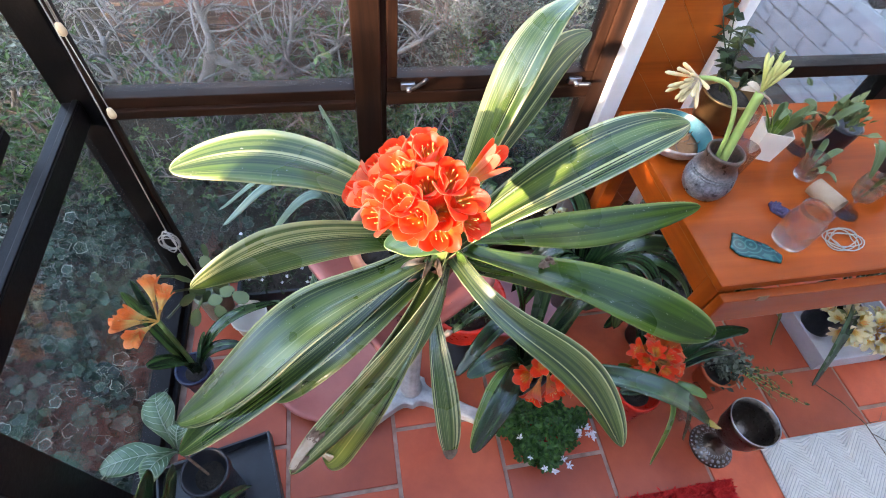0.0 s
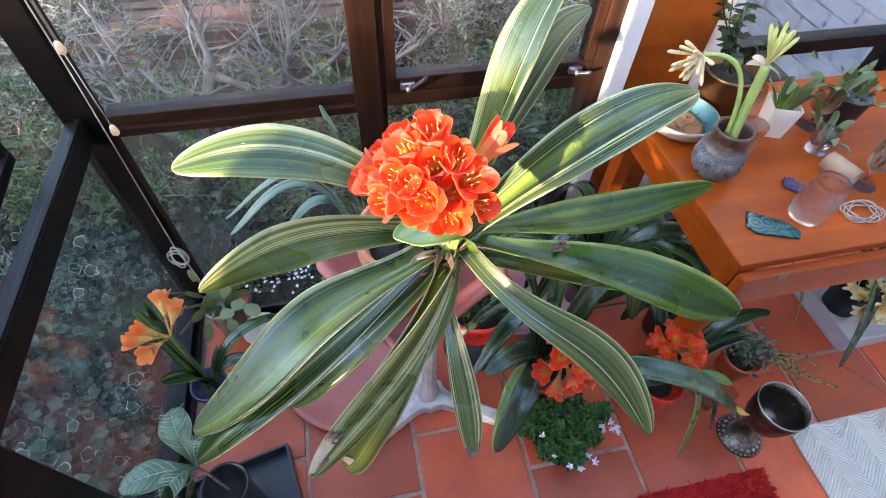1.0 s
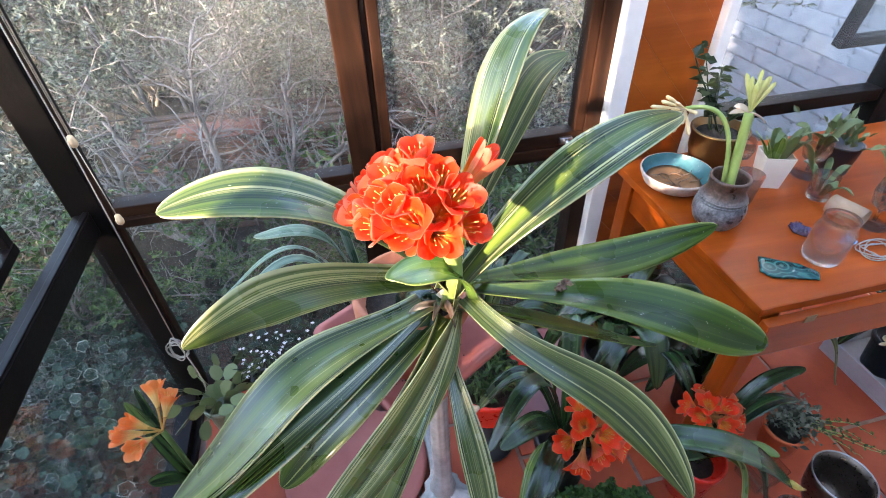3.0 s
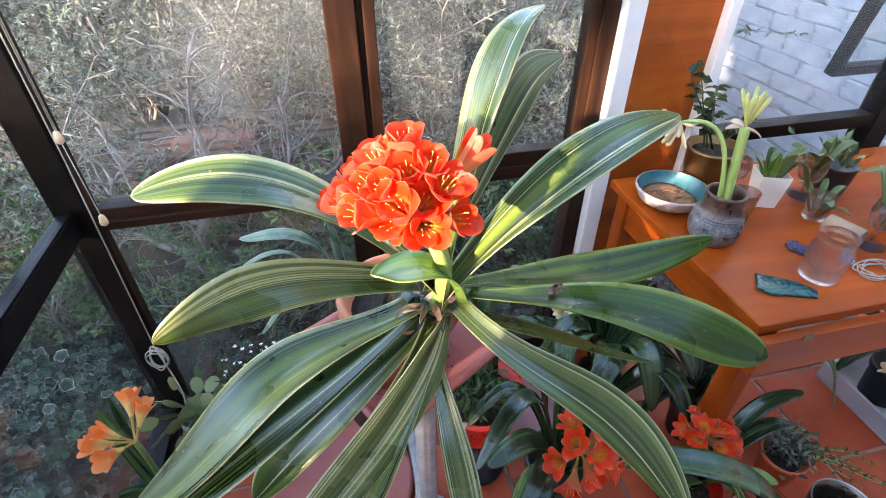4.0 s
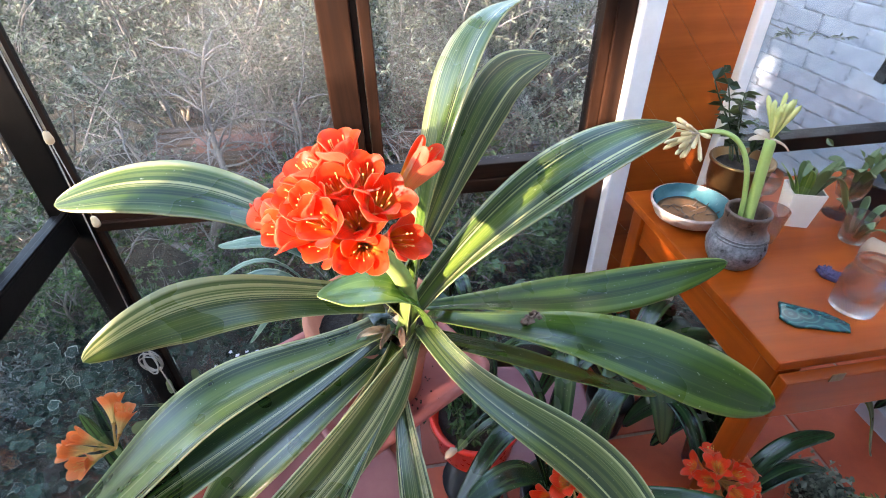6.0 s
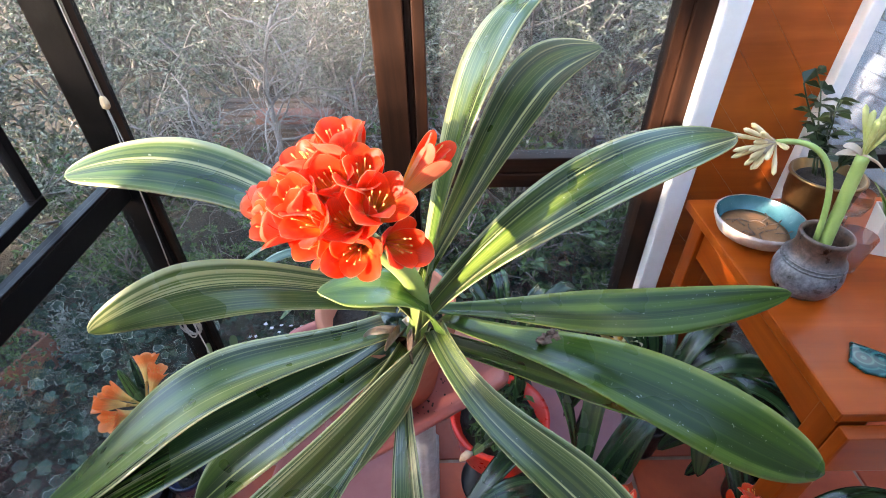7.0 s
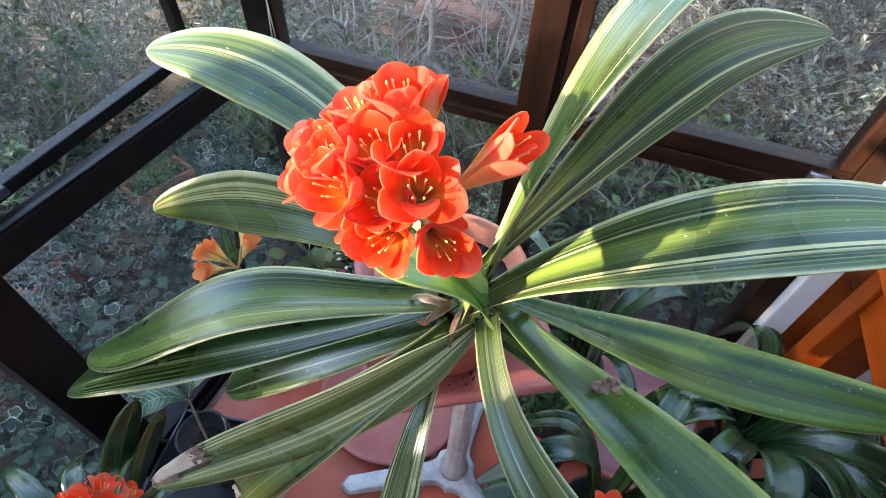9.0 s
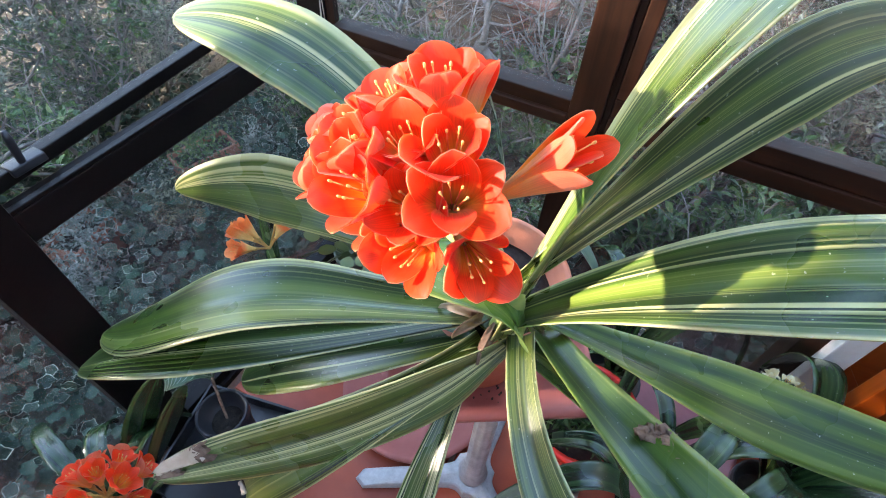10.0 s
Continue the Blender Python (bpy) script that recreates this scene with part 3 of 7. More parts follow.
bm = bmesh.new()
box(bm, (-0.575, 0.385, 0.782), (-0.548, 0.440, 0.797), 0.003)
tube(bm, smooth_line([(-0.556, 0.408, 0.792), (-0.552, 0.409, 0.815), (-0.552, 0.412, 0.852)], 6), [0.005, 0.006, 0.006, 0.0065, 0.0065, 0.006, 0.004], 8)
part("latch", bm, BLACK_PLASTIC, ajar, "black casement latch")
tagged(part("wall_right", box(bmesh.new(), (3.0, -2.2, 0), (3.1, 1.04, 2.4)), WHITE_PAINT, smooth=False), "plain white painted room wall", "wall", kind="structure")
tagged(part("wall_front", box(bmesh.new(), (-0.56, -2.3, 0), (3.1, -2.2, 2.4)), WHITE_PAINT, smooth=False), "plain white painted room wall", "wall", kind="structure")
tagged(part("wall_end", box(bmesh.new(), (2.671, 1.05, 0), (3.1, 1.12, TOP)), WHITE_PAINT, smooth=False), "plain white painted room wall", "wall", kind="structure")
bm = bmesh.new()
box(bm, (2.45, -2.3, 2.401), (3.1, 1.2, 2.5))
box(bm, (-0.6, -2.3, 2.401), (2.449, -1.3, 2.5))
tagged(part("ceiling", bm, WHITE_PAINT, smooth=False), "white painted ceiling beside the glazed roof", "ceiling", kind="structure")
# the roof is unseen; glazing is assumed so that skylight brightens the room
roof = thing("roof_1", (0.3, 0.2, 2.4), "unseen glazed lean-to roof with dark rafters, assumed for its skylight", "roof", kind="structure")
for x in (-0.60, 0.02, 0.63, 1.24, 1.85, 2.39):
    member("rafter", (x, -1.299, 2.401), (x + 0.055, 1.2, 2.49), FRAME_WOOD["y"], roof)
for x in (-0.60, 0.02, 0.63, 1.24, 1.85):
    pane("pane", (x + 0.05, -1.3, 2.44), (x + 0.625, 1.2, 2.445), roof)

# ---- the large variegated clivia on its stand ----
SX, SY = 0.207, 0.556
CAST = mottled("weathered_white_casting", (0.30, 0.285, 0.275), (0.56, 0.55, 0.54), 26, 0.5, 120, 0.35)
stand = thing("plant_stand", (SX, SY, 0), "weathered white pedestal plant stand with three flat feet", "plant stand")
bm = bmesh.new()
SEG = 40
rings = []
for r, z in ((0.036, 0.046), (0.034, 0.058), (0.029, 0.075), (0.0255, 0.10), (0.024, 0.16), (0.0225, 0.40), (0.022, 0.62), (0.034, 0.655), (0.10, 0.672), (0.105, 0.682)):
    # a fluted column under a round plate
    flute = 0.0016 if 0.09 < z < 0.63 else 0.0
    rings.append([bm.verts.new((SX + (r - flute * (i % 4 in (1, 2))) * math.cos(2 * math.pi * i / SEG), SY + (r - flute * (i % 4 in (1, 2))) * math.sin(2 * math.pi * i / SEG), z)) for i in range(SEG)])
for lo, hi in zip(rings, rings[1:]):
    for i in range(SEG):
        bm.faces.new((lo[i], lo[(i + 1) % SEG], hi[(i + 1) % SEG], hi[i]))
bm.faces.new(rings[0][::-1])
bm.faces.new(rings[-1])
part("stem", bm, CAST, stand)
for k in range(3):
    # each foot is a flat bar with a rounded end, widening in an arch towards its neighbours
    a0 = radians(210 + 120 * k)
    bm = bmesh.new()
    rows, n = [], 28
    for i in range(n + 1):
        d = radians(-60 + 120 * i / n)
        w = 0.021 + 0.027 * (abs(d) / radians(60)) ** 2
        reach = min(0.285 - 3.0 * min(abs(d), 0.08) ** 2, w / max(1e-3, abs(math.sin(d))))
        line = []
        for f, z in ((0.05, 0.056), (0.5, 0.050), (0.90, 0.044), (0.975, 0.040), (1.0, 0.032), (1.0, 0.002), (0.05, 0.002)):
            rr = reach * f
            line.append(bm.verts.new((SX + rr * math.cos(a0 + d), SY + rr * math.sin(a0 + d), z - 0.055 * rr * (z > 0.01))))
        rows.append(line)
    for lo, hi in zip(rows, rows[1:]):
        for j in range(6):
            bm.faces.new((lo[j], lo[j + 1], hi[j + 1], hi[j]))
    bmesh.ops.recalc_face_normals(bm, faces=bm.faces)
    part("foot", bm, CAST, stand, smooth=False)

tray_turn = 31.0
tray = thing("square_tray", (0.167, 0.54, 0.682), "square terracotta plastic tray with soil crumbs", "plant tray", turn=tray_turn)
bm = bmesh.new()
m0 = pose(0.167, 0.54, 0.683, 0, 0, tray_turn)
H0 = 0.134


def rounded_square(h, r, z, seg=5):
    pts = []
    for cx, cy, a0 in ((1, 1, 0), (-1, 1, 90), (-1, -1, 180), (1, -1, 270)):
        for i in range(seg + 1):
            a = radians(a0 + 90 * i / seg)
            pts.append(Vector((cx * (h - r) + r * math.cos(a), cy * (h - r) + r * math.sin(a), z)))
    return pts


def loft(bm, loops, m, cap=True):
    rows = [[bm.verts.new(m @ p) for p in lp] for lp in loops]
    k = len(rows[0])
    for a, b in zip(rows, rows[1:]):
        for i in range(k):
            bm.faces.new((a[i], a[(i + 1) % k], b[(i + 1) % k], b[i]))
    if cap:
        bm.faces.new(rows[0][::-1])
        bm.faces.new(rows[-1])
    return bm


loft(bm, [rounded_square(H0 - 0.022, 0.02, 0), rounded_square(H0 - 0.004, 0.022, 0.032), rounded_square(H0 + 0.004, 0.024, 0.034), rounded_square(H0 + 0.004, 0.024, 0.044), rounded_square(H0 - 0.008, 0.02, 0.044), rounded_square(H0 - 0.026, 0.018, 0.006)], m0)
part("dish", bm, PINK_CLAY, tray)
rs = random.Random(44)
bm = bmesh.new()
for k in range(150):
    u, v = rs.gauss(-0.02, 0.045), rs.gauss(-0.07, 0.028)
    if abs(u) < 0.10 and abs(v) < 0.105:
        s = rs.uniform(0.0006, 0.002)
        lathe(bm, [(0.0002, -s), (s, -s * 0.3), (s * 0.8, s * 0.5), (0.0002, s)], 5, m0 @ Vector((u, v, 0.0065 + s)), wobble=0.5)
tagged(part("soil_crumb", bm, SOIL, tray, smooth=False), "scattered dark soil crumbs", kind="stuff")

pot = thing("terracotta_pot", (0.168, 0.522, 0.69), "round terracotta flower pot in a square tray", "flower pot")
bm = bmesh.new()
lathe(bm, [(0.0, 0), (0.062, 0), (0.068, 0.004), (0.086, 0.125), (0.096, 0.126), (0.099, 0.132), (0.099, 0.166), (0.095, 0.171), (0.089, 0.170), (0.086, 0.14), (0.0, 0.138)], 40, (0.168, 0.522, 0.690))
part("body", bm, POT_CLAY, pot)
bm = bmesh.new()
lathe(bm, [(0.085, 0.1385), (0.05, 0.146), (0.02, 0.150), (0.0, 0.150)], 24, (0.168, 0.522, 0.690), wobble=0.04)
part("soil", bm, SOIL, pot)

clivia = thing("clivia_plant", (0.175, 0.515, 0.838), "large clivia with cream-striped strap leaves and orange-red flowers", "potted plant")
bm = bmesh.new()
tube(bm, smooth_line([(0.172, 0.515, 0.825), (0.178, 0.49, 0.85), (0.192, 0.462, 0.878)], 8), [0.036, 0.036, 0.035, 0.034, 0.032, 0.030, 0.026, 0.022, 0.014], 14)
part("leaf_base", bm, LEAF_DARK, clivia)
CLIVIA_LEAVES = {}  # five points along each leaf, its twist, half-width, foot, widest place and bluntness
CLIVIA_LEAVES["1"] = ((0.217, 0.459, 0.899), (0.132, 0.458, 1.046), (0.048, 0.458, 1.122), (-0.021, 0.451, 1.141), (-0.114, 0.443, 1.116), (0.17, 0.23, 0.18), 0.0352, 0.60, 0.67, 1.2)
CLIVIA_LEAVES["2"] = ((0.189, 0.470, 0.919), (0.083, 0.444, 0.963), (0.007, 0.429, 1.000), (-0.043, 0.407, 0.994), (-0.134, 0.388, 0.954), (0.69, 0.48, 0.31), 0.0344, 0.54, 0.67, 1.2)
CLIVIA_LEAVES["3"] = ((0.180, 0.446, 0.888), (0.046, 0.365, 0.908), (-0.018, 0.340, 0.965), (-0.040, 0.287, 0.904), (-0.179, 0.262, 0.819), (-0.15, -0.14, 0.29), 0.0450, 0.56, 0.44, 3.2)
CLIVIA_LEAVES["4"] = ((0.168, 0.447, 0.876), (0.073, 0.383, 0.852), (-0.012, 0.315, 0.873), (-0.094, 0.256, 0.891), (-0.176, 0.224, 0.806), (0.13, -0.14, -0.12), 0.0400, 0.48, 0.63, 1.5)
CLIVIA_LEAVES["5"] = ((0.190, 0.440, 0.868), (0.105, 0.378, 0.840), (0.030, 0.350, 0.808), (-0.030, 0.335, 0.765), (-0.075, 0.320, 0.700), (0.15, 0.10, 0.10), 0.036, 0.60, 0.55, 2.2)
CLIVIA_LEAVES["6"] = ((0.230, 0.452, 0.870), (0.199, 0.371, 0.883), (0.136, 0.289, 0.840), (0.045, 0.250, 0.800), (-0.033, 0.180, 0.779), (1.41, -0.32, -0.22), 0.0386, 0.36, 0.30, 2.4)
CLIVIA_LEAVES["7"] = ((0.206, 0.430, 0.868), (0.150, 0.326, 0.842), (0.077, 0.252, 0.816), (0.010, 0.200, 0.747), (-0.005, 0.235, 0.626), (0.44, 0.38, 0.59), 0.0437, 0.38, 0.72, 2.6)
CLIVIA_LEAVES["8"] = ((0.202, 0.437, 0.855), (0.196, 0.377, 0.813), (0.201, 0.312, 0.791), (0.210, 0.247, 0.743), (0.210, 0.198, 0.643), (-0.34, 0.06, 0.17), 0.0215, 0.25, 0.72, 2.5)
CLIVIA_LEAVES["9"] = ((0.238, 0.442, 0.894), (0.293, 0.289, 0.889), (0.365, 0.287, 0.862), (0.445, 0.273, 0.811), (0.491, 0.160, 0.697), (2.63, -0.42, 0.01), 0.0331, 0.43, 0.72, 1.7)
CLIVIA_LEAVES["10"] = ((0.242, 0.473, 0.879), (0.335, 0.371, 0.931), (0.413, 0.328, 0.996), (0.482, 0.278, 0.950), (0.612, 0.257, 0.883), (3.42, -0.64, -0.61), 0.0357, 0.49, 0.72, 2.6)
CLIVIA_LEAVES["10b"] = ((0.192, 0.449, 0.884), (0.309, 0.457, 0.821), (0.424, 0.466, 0.749), (0.538, 0.473, 0.675), (0.654, 0.478, 0.609), (0.15, 0.14, 0.17), 0.0350, 0.49, 0.58, 2.0)
CLIVIA_LEAVES["11"] = ((0.212, 0.462, 0.906), (0.354, 0.486, 0.882), (0.480, 0.507, 0.834), (0.600, 0.530, 0.822), (0.739, 0.527, 0.862), (3.25, -0.49, -0.69), 0.0361, 0.25, 0.51, 2.1)
CLIVIA_LEAVES["12"] = ((0.215, 0.453, 0.880), (0.286, 0.432, 1.029), (0.371, 0.417, 1.108), (0.445, 0.441, 1.149), (0.522, 0.443, 1.147), (2.90, 0.18, 0.01), 0.0419, 0.48, 0.55, 2.1)
CLIVIA_LEAVES["13"] = ((0.217, 0.444, 0.883), (0.251, 0.456, 1.114), (0.280, 0.461, 1.226), (0.304, 0.505, 1.261), (0.370, 0.543, 1.259), (3.39, 0.01, -0.17), 0.0311, 0.72, 0.54, 1.2)
CLIVIA_LEAVES["14"] = ((0.199, 0.454, 0.910), (0.293, 0.486, 1.103), (0.329, 0.493, 1.184), (0.340, 0.527, 1.192), (0.431, 0.596, 1.182), (1.65, 0.18, 0.59), 0.0305, 0.25, 0.59, 1.2)
CLIVIA_LEAVES["15"] = ((0.242, 0.429, 0.906), (0.225, 0.413, 0.997), (0.186, 0.404, 1.009), (0.146, 0.404, 0.996), (0.127, 0.383, 1.011), (0.24, -0.13, -0.25), 0.0287, 0.45, 0.61, 1.9)
for key, (c0, c1, c2, c3, c4, tw, half, foot, widest, power) in CLIVIA_LEAVES.items():
    bm = bmesh.new()
    blade(bm, (c0, c1, c2, c3, c4), tw, half, foot, widest, power, 34, 10, seed=len(key) + ord(key[-1]))
    part("leaf", bm, LEAF_BRACT if key == "15" else LEAF_PLAIN if key in ("10", "10b", "11") else LEAF_LINED if key in ("6", "8", "9") else LEAF, clivia)

def blade_patch(bm, row, u0, u1, s0, s1, lift, ragged):
    """A thin dry skin lying on part of a leaf."""
    c0, c1, c2, c3, c4, tw, half, foot, widest, power = row
    ctrl, grid = (c0, c1, c2, c3, c4), []
    for i in range(13):
        u = u0 + (u1 - u0) * i / 12
        p = bezier(ctrl, u)
        t = (bezier(ctrl, min(u + 0.01, 1)) - bezier(ctrl, max(u - 0.01, 0))).normalized()
        h = t.cross(Vector((0, 0, 1))).normalized()
        n0 = h.cross(t)
        th = tw[0] + tw[1] * u + tw[2] * u * u
        side = h * math.cos(th) + n0 * math.sin(th)
        nor = side.cross(t)
        nor = nor if nor.z > 0 else -nor
        y = max(0, (u - widest) / (1 - widest))
        w = math.sqrt(max(0.0006, 1 - y ** power)) * half
        line = []
        for j in range(7):
            s = s0 + (s1 - s0) * j / 6
            q = p + t * ragged * noise.noise((j * 1.7, 3.1, i * 0.1)) + side * (s * w * 1.01) + nor * (lift + 0.0022 * (1 + noise.noise((i * 0.8, j * 0.9, 7))))
            line.append((bm.verts.new(q), bm.verts.new(q - nor * 0.0035)))
        grid.append(line)
    for i in range(12):
        for j in range(6):
            bm.faces.new([grid[i][j][0], grid[i][j + 1][0], grid[i + 1][j + 1][0], grid[i + 1][j][0]])
            bm.faces.new([grid[i][j][1], grid[i + 1][j][1], grid[i + 1][j + 1][1], grid[i][j + 1][1]])
    for a, b in [((i, 0), (i + 1, 0)) for i in range(12)] + [((i + 1, 6), (i, 6)) for i in range(12)] + [((0, j + 1), (0, j)) for j in range(6)] + [((12, j), (12, j + 1)) for j in range(6)]:
        ga, gb = grid[a[0]][a[1]], grid[b[0]][b[1]]
        bm.faces.new([ga[0], gb[0], gb[1], ga[1]])
    return bm


part("dry_tip", blade_patch(bmesh.new(), CLIVIA_LEAVES["6"], 0.87, 0.985, 0.25, 1.02, 0.001, 0.016), DRY, clivia, "brown withered leaf edge")
part("dry_tip", blade_patch(bmesh.new(), CLIVIA_LEAVES["8"], 0.955, 0.998, -1.0, 1.0, 0.0008, 0.004), DRY_DARK, clivia, "brown withered leaf tip")
part("dry_tip", blade_patch(bmesh.new(), CLIVIA_LEAVES["6"], 0.845, 0.88, 0.15, 1.0, 0.0007, 0.018), DRY_DARK, clivia, "brown withered leaf edge")
part("dry_tip", blade_patch(bmesh.new(), CLIVIA_LEAVES["6"], 0.93, 0.99, -0.2, 0.35, 0.0006, 0.010), DRY_DARK, clivia, "brown withered leaf edge")
part("dry_spot", blade_patch(bmesh.new(), CLIVIA_LEAVES["7"], 0.86, 0.90, -0.3, 0.1, 0.0008, 0.004), DRY, clivia, "small brown leaf spot")

UMBEL = Vector((0.180, 0.384, 1.078))
bm = bmesh.new()
tube(bm, smooth_line([(0.212, 0.450, 0.872), (0.236, 0.446, 0.96), (0.210, 0.410, 1.02), tuple(UMBEL)], 14), [0.0125 - 0.0002 * i for i in range(15)], 12)
part("flower_stalk", bm, STALK, clivia, "thick pale green flower stalk")
rng = random.Random(4)
# the open flowers that stand clear of the rest: where their mouths are, and how wide they open
OPEN_FLOWERS = [((0.140, 0.338, 1.112), 0.55), ((0.203, 0.333, 1.156), 0.66), ((0.222, 0.335, 1.108), 0.58), ((0.176, 0.330, 1.140), 0.62), ((0.179, 0.322, 1.108), 0.58), ((0.168, 0.380, 1.188), 0.43), ((0.163, 0.350, 1.166), 0.55), ((0.190, 0.352, 1.172), 0.47)]
taken = []
for mouth, flare in OPEN_FLOWERS:
    d = Vector(mouth) - UMBEL
    taken.append(d.normalized())
    flower(clivia, UMBEL, d, max(0.010, d.length - 0.048), 0.054, flare, spin=rng.random() * 6, width=0.265)
axis = Vector((-0.62, -0.22, 0.75)).normalized()
count = 130
for k in range(count):
    # the crowd of trumpets leaning to the window side, each in the first free place
    cosine = 1 - 0.80 * (k + 0.5) / count
    sine, a = math.sqrt(max(0, 1 - cosine * cosine)), k * 2.39996
    d = axis.to_track_quat("Z", "Y").to_matrix() @ Vector((sine * math.cos(a), sine * math.sin(a), cosine))
    if d.x > -0.05 or d.y > 0.42 or d.y < -0.70 or d.z < 0.30 or any(d.dot(v) > 0.979 for v in taken):
        continue
    taken.append(d)
    flower(clivia, UMBEL, d, 0.040 + 0.016 * rng.random(), rng.choice((0.052, 0.058)), rng.choice((0.12, 0.20, 0.30) if d.x < -0.45 else (0.30, 0.42, 0.55)), spin=rng.random() * 6, width=0.250)
flower(clivia, UMBEL, (0.066, -0.004, 0.090), 0.050, 0.072, 0.10, spin=0.4, width=0.135)

# ---- desk ----
desk = thing("desk", (1.3, 0.68, 0), "orange varnished pine desk with a hinged front flap", "desk")
DX, DY = 0.812, 0.424
part("top", box(bmesh.new(), (DX, DY, 0.700), (1.95, 0.985, 0.722), 0.004), DESK_WOOD["x"], desk, smooth=False)
part("front_flap", box(bmesh.new(), (DX + 0.005, DY - 0.024, 0.605), (1.95, DY - 0.0015, 0.6985), 0.004), DESK_WOOD["x"], desk, "hinged front flap", smooth=False)
part("side_apron", box(bmesh.new(), (DX + 0.03, DY + 0.06, 0.60), (DX + 0.05, 0.94, 0.699), 0.002), DESK_WOOD["y"], desk, smooth=False)
part("back_apron", box(bmesh.new(), (DX + 0.06, 0.93, 0.60), (1.9, 0.95, 0.699), 0.002), DESK_WOOD["x"], desk, smooth=False)
for x in (DX + 0.02, 1.88):
    for y in (DY + 0.01, 0.92):
        part("leg", box(bmesh.new(), (x, y, 0), (x + 0.045, y + 0.045, 0.699), 0.004), DESK_WOOD["z"], desk, smooth=False)

# ---- outside ----
GROUND = mottled("dark_garden_soil", (0.022, 0.018, 0.013), (0.055, 0.045, 0.032), 3, 0.95, 30, 0.8, distance=0.03)
ground = tagged(part("ground", box(bmesh.new(), (-300, -300, -0.4), (300, 300, -0.121)), GROUND, smooth=False), "dark garden soil with leaf litter", "ground", kind="structure")
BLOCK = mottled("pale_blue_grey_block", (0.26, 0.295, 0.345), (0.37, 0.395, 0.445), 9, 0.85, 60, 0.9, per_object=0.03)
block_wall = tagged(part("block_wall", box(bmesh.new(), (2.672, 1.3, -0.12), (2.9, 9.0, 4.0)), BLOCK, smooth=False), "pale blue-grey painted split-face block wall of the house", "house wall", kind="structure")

# ---- leaves, twigs and shrubs ----


def foliage_material(name, dark, mid, light, rough=0.5, through=0.25):
    m, n, l, p = mat(name, mid, rough)
    c = ramp(n, l, island_random(n), [(0.0, dark), (0.5, mid), (1.0, light)])
    l.new(c, p.inputs["Base Color"])
    tr = n.new("ShaderNodeBsdfTranslucent")
    l.new(c, tr.inputs[0])
    ms = n.new("ShaderNodeMixShader")
    ms.inputs[0].default_value = through
    l.new(p.outputs[0], ms.inputs[1])
    l.new(tr.outputs[0], ms.inputs[2])
    l.new(ms.outputs[0], n["Material Output"].inputs[0])
    return m


OLIVE = foliage_material("grey_green_small_leaves", (0.032, 0.042, 0.028), (0.13, 0.155, 0.105), (0.33, 0.35, 0.27))
GREEN = foliage_material("fresh_green_leaves", (0.025, 0.06, 0.018), (0.05, 0.11, 0.03), (0.11, 0.18, 0.05), 0.35)
CLOVER = foliage_material("clover_leaves", (0.018, 0.060, 0.008), (0.036, 0.105, 0.015), (0.08, 0.18, 0.03), 0.45)
CACTUS = foliage_material("dull_green_segments", (0.06, 0.095, 0.03), (0.105, 0.145, 0.05), (0.19, 0.22, 0.10), 0.4, 0.1)
ROSE_LEAF = foliage_material("dark_bronze_green_leaves", (0.02, 0.035, 0.014), (0.03, 0.055, 0.02), (0.055, 0.075, 0.028), 0.35)
WHITE_FLOWER = foliage_material("white_petals", (0.70, 0.66, 0.70), (0.78, 0.74, 0.78), (0.82, 0.80, 0.82), 0.6)
TWIG = mottled("pale_grey_twigs", (0.11, 0.098, 0.090), (0.30, 0.275, 0.255), 14, 0.85, 60, 0.4)
BARK = mottled("grey_brown_bark", (0.11, 0.09, 0.075), (0.24, 0.21, 0.185), 8, 0.9, 40, 0.8, distance=0.01)


def ivy_material():
    m, n, l, p = mat("cream_edged_ivy_leaf", (0.03, 0.06, 0.04), 0.5, 0.0, 0.3)
    tc = n.new("ShaderNodeTexCoord")
    sep = n.new("ShaderNodeSeparateXYZ")
    l.new(tc.outputs["UV"], sep.inputs[0])
    wear = noise_node(n, l, coords(n, l), 110.0, 2)
    reach = n.new("ShaderNodeMath")
    reach.operation, reach.inputs[1].default_value = "MULTIPLY_ADD", 0.16
    l.new(wear, reach.inputs[0])
    l.new(sep.outputs[0], reach.inputs[2])
    c = ramp(n, l, reach.outputs[0], [(0.0, (0.010, 0.026, 0.014)), (0.86, (0.018, 0.038, 0.026)), (1.00, (0.03, 0.05, 0.04)), (1.06, (0.42, 0.44, 0.36))])
    plain = ramp(n, l, sep.outputs[0], [(0.0, (0.010, 0.026, 0.014)), (1.0, (0.020, 0.042, 0.027))])
    c = mixed(n, l, ramp(n, l, island_random(n), [(0.0, grey(0.9)), (0.10, grey(0)), (0.40, grey(0)), (0.46, grey(0.9)), (0.56, grey(0)), (0.85, grey(0)), (0.95, grey(0.8))]), plain, c)
    r = ramp(n, l, island_random(n), [(0.0, grey(0.6)), (0.2, grey(1.3)), (0.4, grey(0.7)), (0.7, grey(1.7)), (1.0, grey(0.9))])
    l.new(mixed(n, l, 1.0, c, r, "MULTIPLY"), p.inputs["Base Color"])
    return m


IVY = ivy_material()


